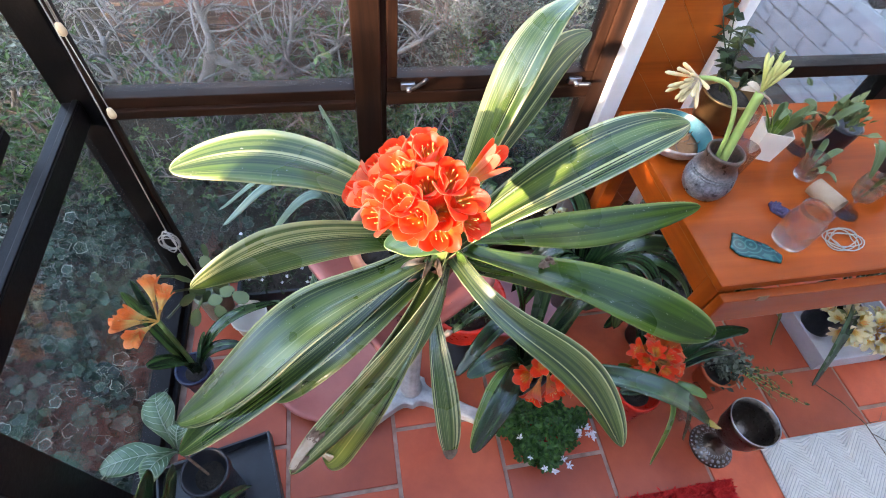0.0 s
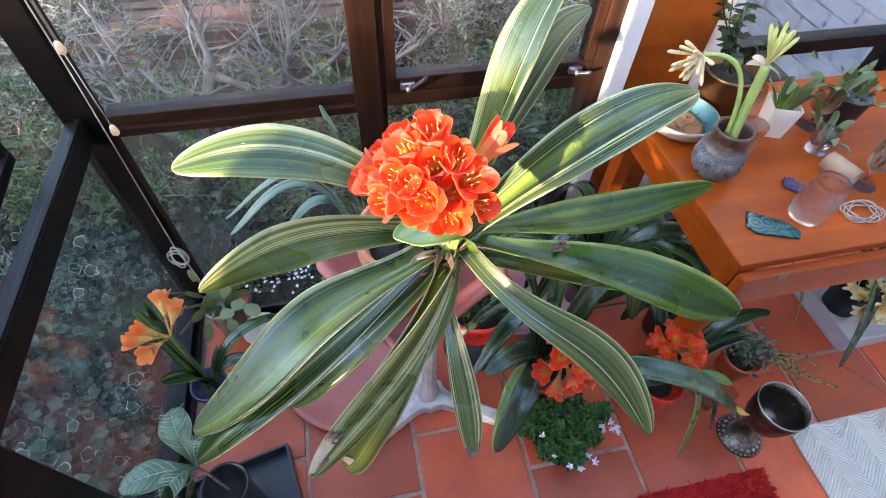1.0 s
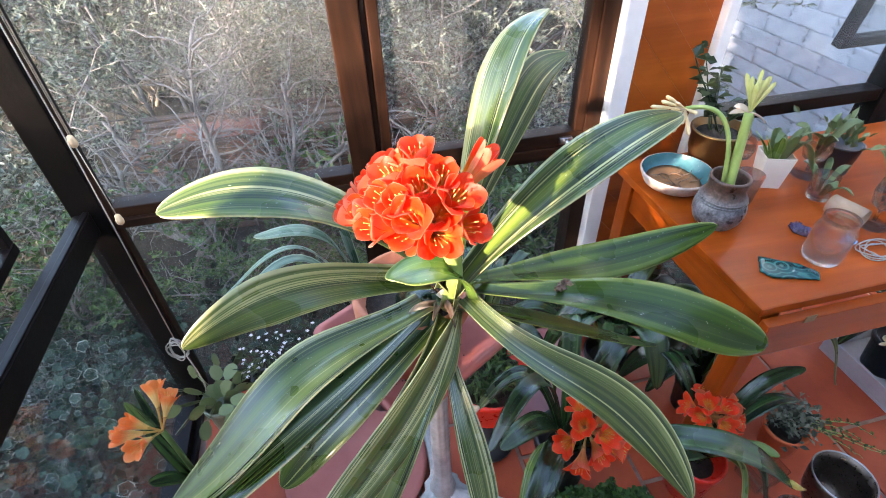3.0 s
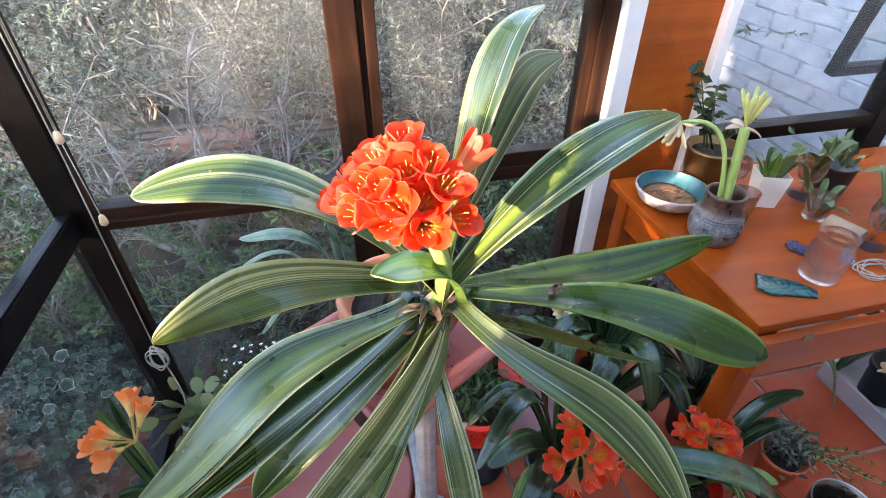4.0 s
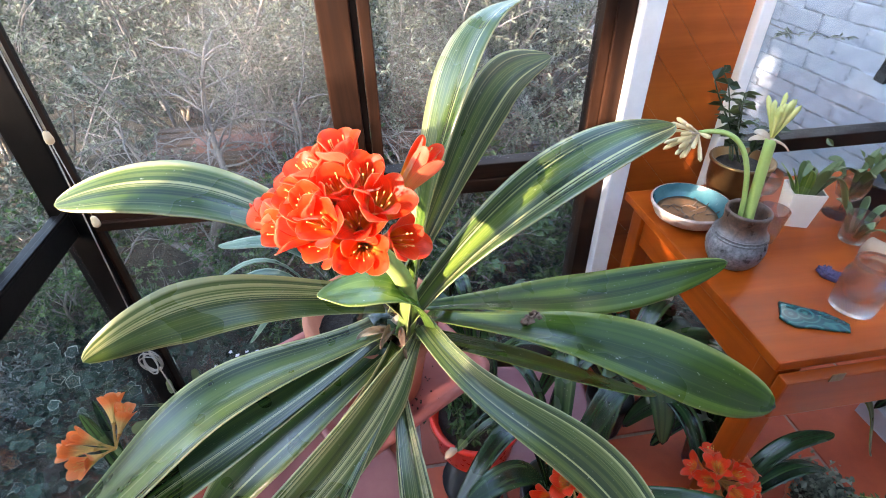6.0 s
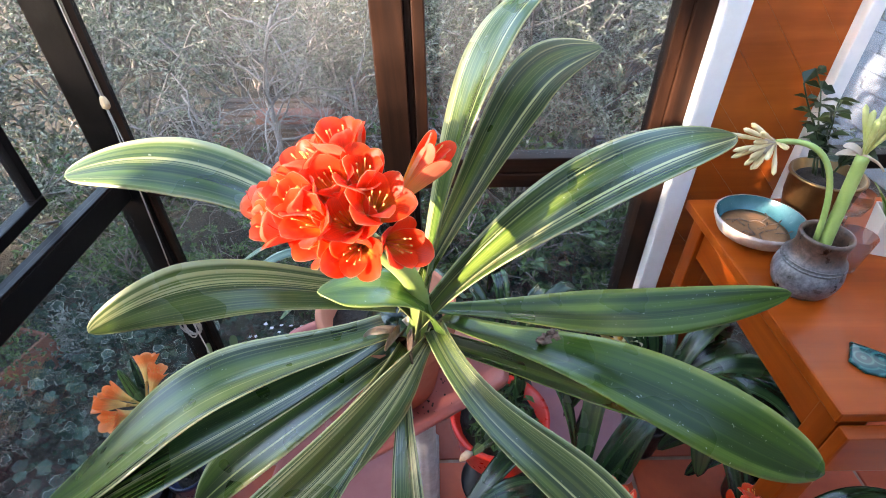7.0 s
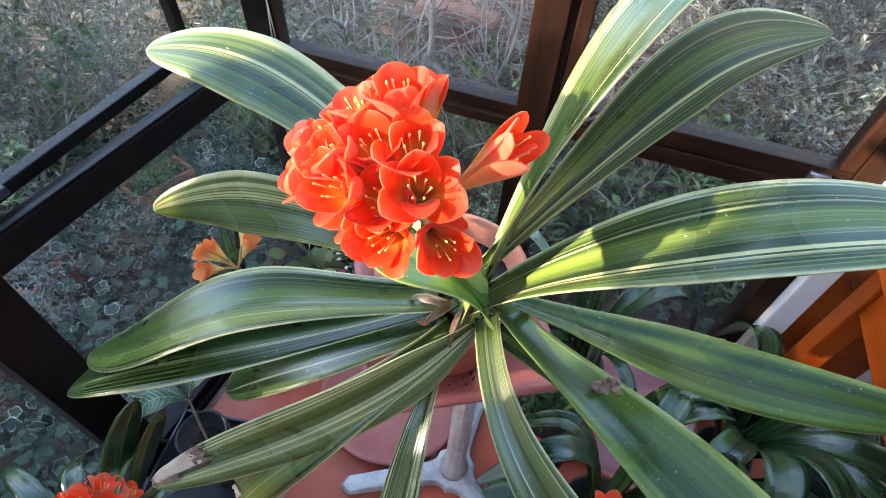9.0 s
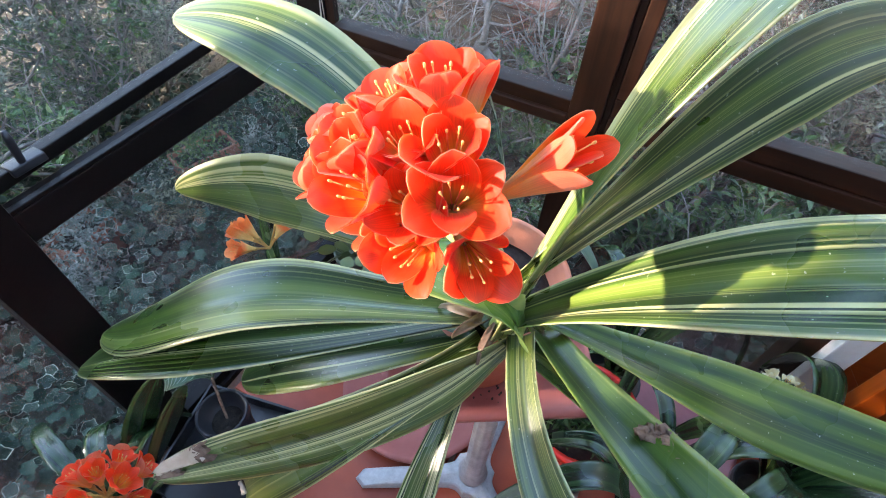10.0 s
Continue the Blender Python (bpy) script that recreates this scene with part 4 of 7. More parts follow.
def mesh_object(name, verts, faces, material, parent=None, uvs=None, smooth=False):
    me = bpy.data.meshes.new(name)
    me.from_pydata(verts.reshape(-1, 3).tolist(), [], faces)
    if uvs is not None:
        lay = me.uv_layers.new()
        idx = np.empty(len(me.loops), dtype=np.int32)
        me.loops.foreach_get("vertex_index", idx)
        lay.data.foreach_set("uv", uvs[idx].ravel())
    if smooth:
        me.polygons.foreach_set("use_smooth", [True] * len(me.polygons))
    me.materials.append(material)
    return under(new(name, me), parent)


def leaf_cloud(name, pos, axis, length, material, parent=None, aspect=0.42, seed=1, blunt=0.62, droop=0.12):
    """Many small leaves: pos where each is attached, axis the way it points."""
    r = np.random.RandomState(seed)
    n = len(pos)
    axis = axis / (np.linalg.norm(axis, axis=1)[:, None] + 1e-9)
    up = r.normal(0, 0.5, (n, 3)) + np.array([0, 0, 1.0])
    side = np.cross(axis, up)
    side /= np.linalg.norm(side, axis=1)[:, None] + 1e-9
    nor = np.cross(side, axis)
    ln = length * r.uniform(0.65, 1.25, (n, 1))
    w = ln * aspect * 0.5
    v = np.stack([pos, pos + axis * ln * 0.35 + side * w * 0.85 + nor * w * 0.25, pos + axis * ln * blunt + side * w + nor * w * 0.25, pos + axis * ln - nor * ln * droop,
                  pos + axis * ln * blunt - side * w + nor * w * 0.25, pos + axis * ln * 0.35 - side * w * 0.85 + nor * w * 0.25], 1)
    b = np.arange(n) * 6
    f = np.concatenate([np.stack([b, b + 1, b + 2, b + 3], 1), np.stack([b, b + 3, b + 4, b + 5], 1)]).tolist()
    return mesh_object(name, v, f, material, parent)


def limb(bm, p, d, length, r0, r1, rng, bend=0.3, steps=6, seg=6, gravity=0.0):
    pts, rad = [Vector(p)], [r0]
    d = Vector(d).normalized()
    for k in range(steps):
        d = (d + Vector((rng.uniform(-1, 1), rng.uniform(-1, 1), rng.uniform(-1, 1) - gravity)) * bend).normalized()
        pts.append(pts[-1] + d * length / steps)
        rad.append(r0 + (r1 - r0) * (k + 1) / steps)
    tube(bm, pts, rad, seg)
    return pts, d


def shrub(name, place, height, spread, seed, leaf_mat, leaf_len, per_twig, label, twig_mat=None, mains=7, aspect=0.4, twigs=5, base_r=0.022, kind=""):
    """A bush: limbs from the ground, side branches, twigs, and leaves along the twigs."""
    rng = random.Random(seed)
    root = thing(name, place, label, "shrub", "garden shrubs", kind)
    bm, pos, ax = bmesh.new(), [], []
    for k in range(mains):
        a = 2 * math.pi * (k + rng.random() * 0.7) / mains
        d = Vector((math.cos(a) * spread, math.sin(a) * spread, height * rng.uniform(0.7, 1.1)))
        pts, dd = limb(bm, Vector(place) + Vector((rng.uniform(-0.05, 0.05), rng.uniform(-0.05, 0.05), -0.02)), d, d.length * rng.uniform(0.75, 1.0), base_r, base_r * 0.35, rng, 0.22, 8, 6)
        for j in range(2, 9):
            for _ in range(2):
                e = Vector((rng.uniform(-1, 1), rng.uniform(-1, 1), rng.uniform(-0.2, 0.9)))
                p2, d2 = limb(bm, pts[j], dd * 0.5 + e, height * rng.uniform(0.16, 0.34), base_r * 0.34, base_r * 0.14, rng, 0.3, 4, 4)
                for _ in range(twigs):
                    s = p2[rng.randint(1, 4)]
                    e = Vector((rng.uniform(-1, 1), rng.uniform(-1, 1), rng.uniform(-0.4, 0.9)))
                    p3, d3 = limb(bm, s, d2 * 0.4 + e, height * rng.uniform(0.06, 0.16), base_r * 0.13, base_r * 0.06, rng, 0.3, 3, 3)
                    for _ in range(per_twig):
                        q = rng.random() * 2.99
                        i = int(q)
                        pos.append(p3[i].lerp(p3[i + 1], q - i))
                        ax.append(d3 * 0.6 + Vector((rng.uniform(-1, 1), rng.uniform(-1, 1), rng.uniform(-0.6, 0.8))))
    part("branch_frame", bm, twig_mat or TWIG, root, smooth=True)
    leaf_cloud("foliage", np.array(pos), np.array(ax), leaf_len, leaf_mat, root, aspect, seed)
    return root


OLIVE_LABEL = "grey-green small-leaved shrub with bare pale twigs"
olive_a = shrub("shrub", (-0.75, 2.9, -0.125), 1.7, 0.9, 11, OLIVE, 0.032, 21, OLIVE_LABEL, mains=8, base_r=0.013)
olive_b = shrub("shrub", (0.75, 3.0, -0.125), 1.6, 0.9, 12, OLIVE, 0.031, 22, OLIVE_LABEL, mains=8, base_r=0.012)
olive_c = shrub("shrub", (-2.0, 3.1, -0.125), 1.8, 1.0, 13, OLIVE, 0.028, 12, "half-bare shrub of tangled pale grey twigs", mains=9, twigs=7, base_r=0.014)
for src, x, y, s, turn in ((olive_c, -0.15, 2.62, 0.66, 15), (olive_b, -1.45, 2.2, 0.75, 95), (olive_a, 0.60, 2.15, 0.60, 170), (olive_b, 1.25, 2.6, 0.85, 40), (olive_b, 0.15, 3.9, 1.15, 60), (olive_c, -1.2, 4.0, 1.1, 130), (olive_a, 1.6, 3.9, 1.2, 200), (olive_b, -2.6, 4.6, 1.3, 300), (olive_a, 0.9, 5.3, 1.5, 20)):
    copy_thing(src, pose(x, y, -0.125, 0, 0, turn) @ Matrix.Scale(s, 4))
# the far end of the garden
for src, x, y, s, turn in ((olive_c, -0.6, 5.5, 1.5, 90), (olive_b, 2.0, 5.6, 1.4, 160), (olive_a, -2.2, 6.4, 1.7, 250), (olive_b, 0.3, 7.2, 1.9, 310), (olive_c, 1.9, 7.6, 1.9, 30), (olive_a, -4.2, 5.0, 1.7, 75), (olive_b, -4.4, 7.4, 2.1, 145), (olive_a, -1.0, 9.2, 2.4, 10), (olive_b, 1.6, 10.0, 2.5, 100)):
    copy_thing(src, pose(x, y, -0.125, 0, 0, turn) @ Matrix.Scale(s, 4))
# beside the house; the farther ones at negative y are added to dapple the sun
for src, x, y, s, turn in ((olive_c, -1.75, 1.3, 0.62, 20), (olive_a, -1.85, 0.35, 0.60, 75), (olive_b, -1.75, -0.55, 0.58, 110), (olive_b, -2.45, 1.9, 0.95, 220), (olive_a, -2.5, 0.55, 0.95, 40), (olive_b, -2.35, -0.55, 0.80, 280), (olive_a, -2.5, -1.6, 0.80, 170), (olive_b, -2.4, -2.8, 0.85, 80), (olive_c, -3.6, 1.2, 1.1, 20), (olive_a, -3.9, -0.9, 0.95, 330), (olive_b, -3.9, -2.4, 0.95, 120), (olive_a, -4.3, 2.9, 1.4, 200)):
    copy_thing(src, pose(x, y, -0.125, 0, 0, turn) @ Matrix.Scale(s, 4))

GREEN_LABEL = "leafy dark green shrub close to the glass"
green_a = shrub("shrub", (0.45, 1.62, -0.125), 0.62, 0.42, 21, GREEN, 0.036, 6, GREEN_LABEL, mains=7, aspect=0.5, twigs=4, base_r=0.010)
green_b = shrub("shrub", (-1.66, 0.92, -0.125), 0.80, 0.45, 22, GREEN, 0.027, 10, GREEN_LABEL, mains=7, aspect=0.55, twigs=4, base_r=0.011)
for src, x, y, s, turn in ((green_b, -0.35, 1.62, 0.72, 50), (green_a, 0.05, 1.7, 0.95, 140), (green_a, 0.95, 1.75, 0.9, 250), (green_b, -1.05, 1.62, 0.75, 190), (green_b, -1.5, 0.12, 0.8, 300)):
    copy_thing(src, pose(x, y, -0.125, 0, 0, turn) @ Matrix.Scale(s, 4))


def ivy_carpet(name, x0, x1, y0, y1, count, seed, label):
    r = np.random.RandomState(seed)
    k = 15
    ang = np.arange(k) / k * 2 * np.pi
    lobes = 1 + 0.15 * np.cos(5 * ang) + 0.10 * np.cos(ang)
    c = np.stack([r.uniform(x0, x1, count), r.uniform(y0, y1, count), np.zeros(count)], 1)
    c[:, 2] = -0.10 + 0.15 * r.rand(count) + 0.05 * np.sin(c[:, 0] * 9) * np.cos(c[:, 1] * 8)
    nor = r.normal(0, 0.55, (count, 3)) + np.array([0.25, 0, 1.0])
    nor /= np.linalg.norm(nor, axis=1)[:, None]
    t = np.cross(nor, r.normal(0, 1, (count, 3)))
    t /= np.linalg.norm(t, axis=1)[:, None]
    b = np.cross(nor, t)
    size = 0.008 + 0.014 * r.rand(count, 1, 1) ** 1.6
    rim = c[:, None] + (t[:, None] * np.cos(ang)[None, :, None] + b[:, None] * np.sin(ang)[None, :, None]) * lobes[None, :, None] * size * r.uniform(0.86, 1.10, (count, k, 1)) + nor[:, None] * size * r.uniform(-0.15, 0.40, (count, k, 1))
    mid = c[:, None] + (t[:, None] * np.cos(ang)[None, :, None] + b[:, None] * np.sin(ang)[None, :, None]) * lobes[None, :, None] * size * 0.72 + nor[:, None] * size * 0.05
    v = np.concatenate([c[:, None], mid, rim], 1)
    f = []
    for i in range(count):
        o = i * (2 * k + 1)
        for j in range(k):
            q = (j + 1) % k
            f.append((o, o + 1 + j, o + 1 + q))
            f.append((o + 1 + j, o + 1 + k + j, o + 1 + k + q, o + 1 + q))
    u = np.tile(np.concatenate([[0.0], np.full(k, 0.78), np.full(k, 1.0)]), count)
    return tagged(mesh_object(name, v, f, IVY, None, np.stack([u, u * 0], 1), True), label, "ground cover", kind="stuff")


ivy_carpet("ivy", -2.3, -0.60, -1.0, 1.6, 9500, 5, "cream-edged variegated ivy covering the ground")
ivy_carpet("ivy", -0.6, 1.6, 1.14, 1.75, 1500, 6, "cream-edged variegated ivy along the glass")

# grey twisted tree behind the back window
tree = thing("tree", (-0.45, 1.75, -0.125), "small tree with twisted grey limbs", "tree")
rng = random.Random(31)
bm = bmesh.new()
tube(bm, smooth_line([(-0.64, 1.70, -0.14), (-0.58, 1.76, 0.06), (-0.46, 1.80, 0.22), (-0.39, 1.80, 0.41)], 14), [(0.034 - 0.0008 * i) * (1 + 0.10 * math.sin(i * 1.9)) for i in range(15)], 10)
part("trunk", bm, BARK, tree)
for line, r in (([(-0.40, 1.80, 0.39), (-0.33, 1.80, 0.38), (-0.26, 1.80, 0.26), (-0.12, 1.80, 0.26), (0.00, 1.80, 0.34), (0.12, 1.85, 0.44)], 0.018), ([(-0.21, 1.80, 0.29), (-0.12, 1.80, 0.34), (-0.05, 1.82, 0.48), (-0.09, 1.90, 0.70)], 0.013),
                ([(-0.39, 1.80, 0.41), (-0.36, 1.82, 0.52), (-0.46, 1.85, 0.66), (-0.34, 1.90, 0.92)], 0.014), ([(-0.47, 1.80, 0.22), (-0.58, 1.82, 0.26), (-0.66, 1.85, 0.42), (-0.75, 1.90, 0.64)], 0.012),
                ([(-0.54, 1.78, 0.10), (-0.70, 1.80, 0.16), (-0.80, 1.80, 0.30), (-0.73, 1.80, 0.48)], 0.019), ([(-0.10, 1.80, 0.27), (0.12, 1.80, 0.26), (0.32, 1.80, 0.42), (0.48, 1.80, 0.42), (0.64, 1.90, 0.62)], 0.015)):
    bm = bmesh.new()
    pts = smooth_line(line, 14)
    tube(bm, pts, [r * (1 - 0.55 * i / 14) * (1 + 0.12 * math.sin(i * 2.1)) for i in range(15)], 7)
    for i in range(3, 15, 2):
        for _ in range(4):
            p2, d2 = limb(bm, pts[i], (rng.uniform(-1, 1), rng.uniform(-0.6, 1), rng.uniform(-0.3, 1)), rng.uniform(0.15, 0.38), r * 0.35, r * 0.12, rng, 0.4, 5, 5)
            for _ in range(3):
                limb(bm, p2[rng.randint(1, 4)], (rng.uniform(-1, 1), rng.uniform(-1, 1), rng.uniform(-0.3, 1)), rng.uniform(0.06, 0.16), r * 0.13, r * 0.06, rng, 0.4, 3, 4)
    part("branch", bm, TWIG, tree)

# slatted timber planter behind the shrubs
DECK = {k: wooden("weathered_brown_timber_" + k, (0.060, 0.042, 0.032), (0.11, 0.078, 0.060), (0.18, 0.132, 0.105), k, 0.7, 0.3) for k in "xy"}
planter = thing("timber_planter", (-0.12, 2.35, -0.125), "weathered slatted timber planter box in the garden", "planter")
for i in range(9):
    for y in (2.180, 2.52):
        part("slat", box(bmesh.new(), (-0.85, y, -0.122 + i * 0.054), (0.46, y + 0.022, -0.082 + i * 0.054), 0.003), DECK["x"], planter, smooth=False)
for x in (-0.84, -0.20, 0.41):
    for y in (2.203, 2.477):
        part("post", box(bmesh.new(), (x, y, -0.13), (x + 0.042, y + 0.042, 0.352), 0.003), DECK["y"], planter, smooth=False)
for i in range(5):
    part("shelf_slat", box(bmesh.new(), (-0.86, 2.16 + i * 0.082, 0.3535), (0.47, 2.215 + i * 0.082, 0.372), 0.003), DECK["x"], planter, smooth=False)
part("coping", box(bmesh.new(), (-0.62, 2.20, 0.373), (-0.26, 2.30, 0.415), 0.006), mottled("red_brick_coping", (0.17, 0.075, 0.052), (0.26, 0.125, 0.092), 9, 0.85, 40, 0.5), planter, "red-brown brick lying along the planter", smooth=False)
PALE_SLAT = mottled("pale_grey_plastic", (0.07, 0.073, 0.08), (0.12, 0.123, 0.13), 10, 0.6)
bench = thing("garden_bench", (1.15, 2.0, -0.12), "pale grey slatted garden bench", "bench")
for i in range(6):
    part("slat", box(bmesh.new(), (0.95, 1.9 + i * 0.055, 0.30), (1.6, 1.94 + i * 0.055, 0.32), 0.003), PALE_SLAT, bench, smooth=False)
for x in (0.97, 1.54):
    for y, z in ((1.9, 0.299), (2.2, 0.299)):
        part("leg", box(bmesh.new(), (x, y, -0.125), (x + 0.04, y + 0.038, z), 0.004), PALE_SLAT, bench, smooth=False)

# troughs of small plants at the edge of the ivy, half hidden by frosted grey foliage
OLD_CLAY = mottled("weathered_terracotta", (0.20, 0.075, 0.045), (0.30, 0.135, 0.085), 14, 0.85, 60, 0.5)
FROSTED = foliage_material("frosted_grey_leaf", (0.10, 0.125, 0.11), (0.17, 0.195, 0.175), (0.30, 0.32, 0.29), 0.6, 0.15)
for x0, y0, half, turn, seed, kind in ((-1.30, 0.62, 0.10, 20, 1, FROSTED), (-1.26, 1.14, 0.12, -15, 2, GREEN)):
    tr = thing("plant_trough", (x0, y0, -0.122), "weathered terracotta trough overgrown by small grey-leaved plants", "planter", "garden troughs", turn=turn)
    bm = bmesh.new()
    m1 = pose(x0, y0, -0.122, 0, 0, turn)
    w, h = 0.065, 0.15
    for lo, hi in (((-w, -half, 0), (w, half, 0.012)), ((-w, -half, 0.0125), (-w + 0.012, half, h)), ((w - 0.012, -half, 0.0125), (w, half, h)), ((-w + 0.0125, -half, 0.0125), (w - 0.0125, -half + 0.012, h)), ((-w + 0.0125, half - 0.012, 0.0125), (w - 0.0125, half, h))):
        box(bm, lo, hi, 0.003, m1)
    part("trough", bm, OLD_CLAY, tr, smooth=False)
    part("soil", box(bmesh.new(), (-w + 0.013, -half + 0.013, 0.02), (w - 0.013, half - 0.013, h - 0.02), 0, m1), SOIL, tr, smooth=False)
    r = np.random.RandomState(seed)
    n = 700
    q = r.normal(0, 1, (n, 3)) * np.array([0.07, half * 0.6, 0.035])
    q[:, 2] = np.abs(q[:, 2]) - 0.35 * np.abs(q[:, 0])
    leaf_cloud("foliage", q + np.array([x0, y0, h - 0.122 + 0.01]), r.normal(0, 1, (n, 3)) + np.array([0, 0, 0.6]), 0.020, kind, tr, 0.4, seed)

# cushions of frosted grey foliage round the troughs
for k, (x0, y0, sx, sy, sz) in enumerate(((-1.16, 0.50, 0.11, 0.13, 0.14), (-1.18, 0.88, 0.12, 0.16, 0.15), (-1.42, 0.86, 0.14, 0.20, 0.20), (-1.12, 1.30, 0.12, 0.12, 0.13), (-1.36, 0.30, 0.13, 0.14, 0.17))):
    r = np.random.RandomState(140 + k)
    n = 1500
    cushion = thing("cushion_plant", (x0, y0, -0.122), "low cushion plant with frosted grey-green leaves", "garden plant", "cushion plants")
    q = r.normal(0, 1, (n, 3))
    q = q / np.linalg.norm(q, axis=1)[:, None] * r.rand(n, 1) ** 0.5
    q[:, 2] = np.abs(q[:, 2])
    q = q * (1 + 0.25 * np.sin(q[:, :1] * 6 + k) * np.cos(q[:, 1:2] * 5)) * np.array([sx, sy, sz * 1.25])
    leaf_cloud("foliage", q + np.array([x0, y0, -0.10]), q * 6 + r.normal(0, 1, (n, 3)), 0.021, FROSTED if k != 1 else OLIVE, cushion, 0.35, 150 + k)
    bm, rng = bmesh.new(), random.Random(k)
    for i in range(9):
        a = i * 0.7
        limb(bm, (x0 + 0.02 * math.cos(a), y0 + 0.02 * math.sin(a), -0.13), (0.6 * math.cos(a), 0.6 * math.sin(a), 1), sz * 0.9, 0.003, 0.001, rng, 0.2, 5, 5)
    part("stem", bm, TWIG, cushion)

# unseen tall hedge at the side, added to block the low sun
SUN_SCREEN_X, SUN_SCREEN_TOP = -3.6, 2.13
for k, y0 in enumerate((-5.4, -3.9, -2.4, -0.9)):
    hedge = thing("hedge", (SUN_SCREEN_X, y0, -0.125), "unseen tall dense hedge added to block the low sun", "hedge", "garden hedge")
    r = np.random.RandomState(200 + k)
    n = 9000
    p = np.stack([SUN_SCREEN_X + r.uniform(-0.35, 0.35, n), y0 + r.uniform(-0.78, 0.78, n), np.zeros(n)], 1)
    # a hump in its top keeps the sun off one leaf of the large clivia
    rise = 0.22 * np.clip((-2.41 - p[:, 1]) / 0.04, 0, 1) * np.clip((p[:, 1] + 2.60) / 0.05, 0, 1)
    p[:, 2] = -0.1 + (SUN_SCREEN_TOP + 0.06 + rise) * r.rand(n)
    p[:, 2] += 0.03 * np.sin(p[:, 1] * 5 + k) * (p[:, 2] > 1.5)
    leaf_cloud("foliage", p, r.normal(0, 1, (n, 3)), 0.066, GREEN, hedge, 0.65, 300 + k)
    bm, rng = bmesh.new(), random.Random(k)
    for i in range(10):
        limb(bm, (SUN_SCREEN_X + rng.uniform(-0.2, 0.2), y0 + rng.uniform(-0.7, 0.7), -0.13), (rng.uniform(-0.15, 0.15), rng.uniform(-0.15, 0.15), 1), 2.1, 0.02, 0.006, rng, 0.12, 8, 6)
    part("stem", bm, BARK, hedge)

# unseen trees over the hedge, added so their crowns shade the block wall
for k, (x, y) in enumerate(((-4.3, -5.0), (-4.25, -4.2), (-4.35, -3.45), (-4.25, -1.75), (-4.4, -0.9), (-5.3, -4.3), (-5.3, -3.2), (-5.3, -2.1))):
    shade = thing("tree", (x, y, -0.125), "unseen tree with a leafy crown added to shade the block wall", "tree", "garden trees")
    rng = random.Random(60 + k)
    bm = bmesh.new()
    pts, d = limb(bm, (x, y, -0.14), (0.02, 0.02, 1), 3.25, 0.07, 0.045, rng, 0.05, 8, 9)
    part("trunk", bm, BARK, shade)
    for i in range(7):
        bm = bmesh.new()
        a = i * 0.9 + k
        limb(bm, pts[-1 - i % 2], (math.cos(a), math.sin(a), 0.35), rng.uniform(0.5, 0.9), 0.03, 0.008, rng, 0.16, 6, 6)
        part("branch", bm, BARK, shade)
    r = np.random.RandomState(70 + k)
    n = 6000
    q = r.normal(0, 1, (n, 3))
    q = q / np.linalg.norm(q, axis=1)[:, None] * r.rand(n, 1) ** 0.4
    q = q * (1 + 0.25 * np.sin(q[:, :1] * 5 + k) * np.cos(q[:, 1:2] * 4)) * np.array([0.7, 0.95, 0.80]) + np.array([x, y, 3.50])
    low = 2.85 if x > -5 else 3.08
    leaf_cloud("crown", q[q[:, 2] > low], r.normal(0, 1, (int((q[:, 2] > low).sum()), 3)), 0.09, GREEN, shade, 0.55, 80 + k)

# ---- plants on the floor ----


def pot_shape(bm, x, y, z, r, h, taper=0.74, rim=0.006):
    lathe(bm, [(0, 0), (r * taper, 0), (r * taper + 0.003, 0.003), (r - rim * 0.6, h * 0.84), (r + rim * 0.4, h * 0.85), (r + rim * 0.5, h * 0.99), (r, h), (r - 0.004, h * 0.985), (r - 0.007, h * 0.8), (0, h * 0.79)], 28, (x, y, z))
    return bm


def soil_disc(x, y, z, r, parent):
    bm = bmesh.new()
    lathe(bm, [(r, 0), (r * 0.6, 0.006), (0.0, 0.009)], 20, (x, y, z), wobble=0.05)
    part("soil", bm, SOIL, parent)


def leaf_through(base, mid, tip):
    """Five points for a strap leaf that rises from base, passes mid and ends at tip."""
    b, m, t = Vector(base), Vector(mid), Vector(tip)
    p1 = b + (m - b) * 0.35 + Vector((0, 0, 0.22 * (m - b).length))
    p3 = m + (t - m) * 0.60 + Vector((0, 0, 0.10 * (t - m).length))
    return [b, p1, (m * 16 - b - p1 * 4 - p3 * 4 - t) / 6, p3, t]


def potted(name, label, place, pot_r, pot_h, pot_mat, group="clivias"):
    x, y, z = place
    root = thing(name, place, label, "potted plant", group)
    part("pot", pot_shape(bmesh.new(), x, y, z, pot_r, pot_h), pot_mat, root)
    soil_disc(x, y, z + pot_h * 0.8 - 0.004, pot_r - 0.008, root)
    return root


def strap_leaves(root, rows):
    """Rows of base, mid, tip, half-width, material and twist."""
    for k, (base, mid, tip, half, material, twist) in enumerate(rows):
        part("leaf", blade(bmesh.new(), leaf_through(base, mid, tip), (twist, 0.25 * math.sin(k * 2.3), 0), half, 0.55, 0.55, 2.0, 22, 8, seed=k), material, root)


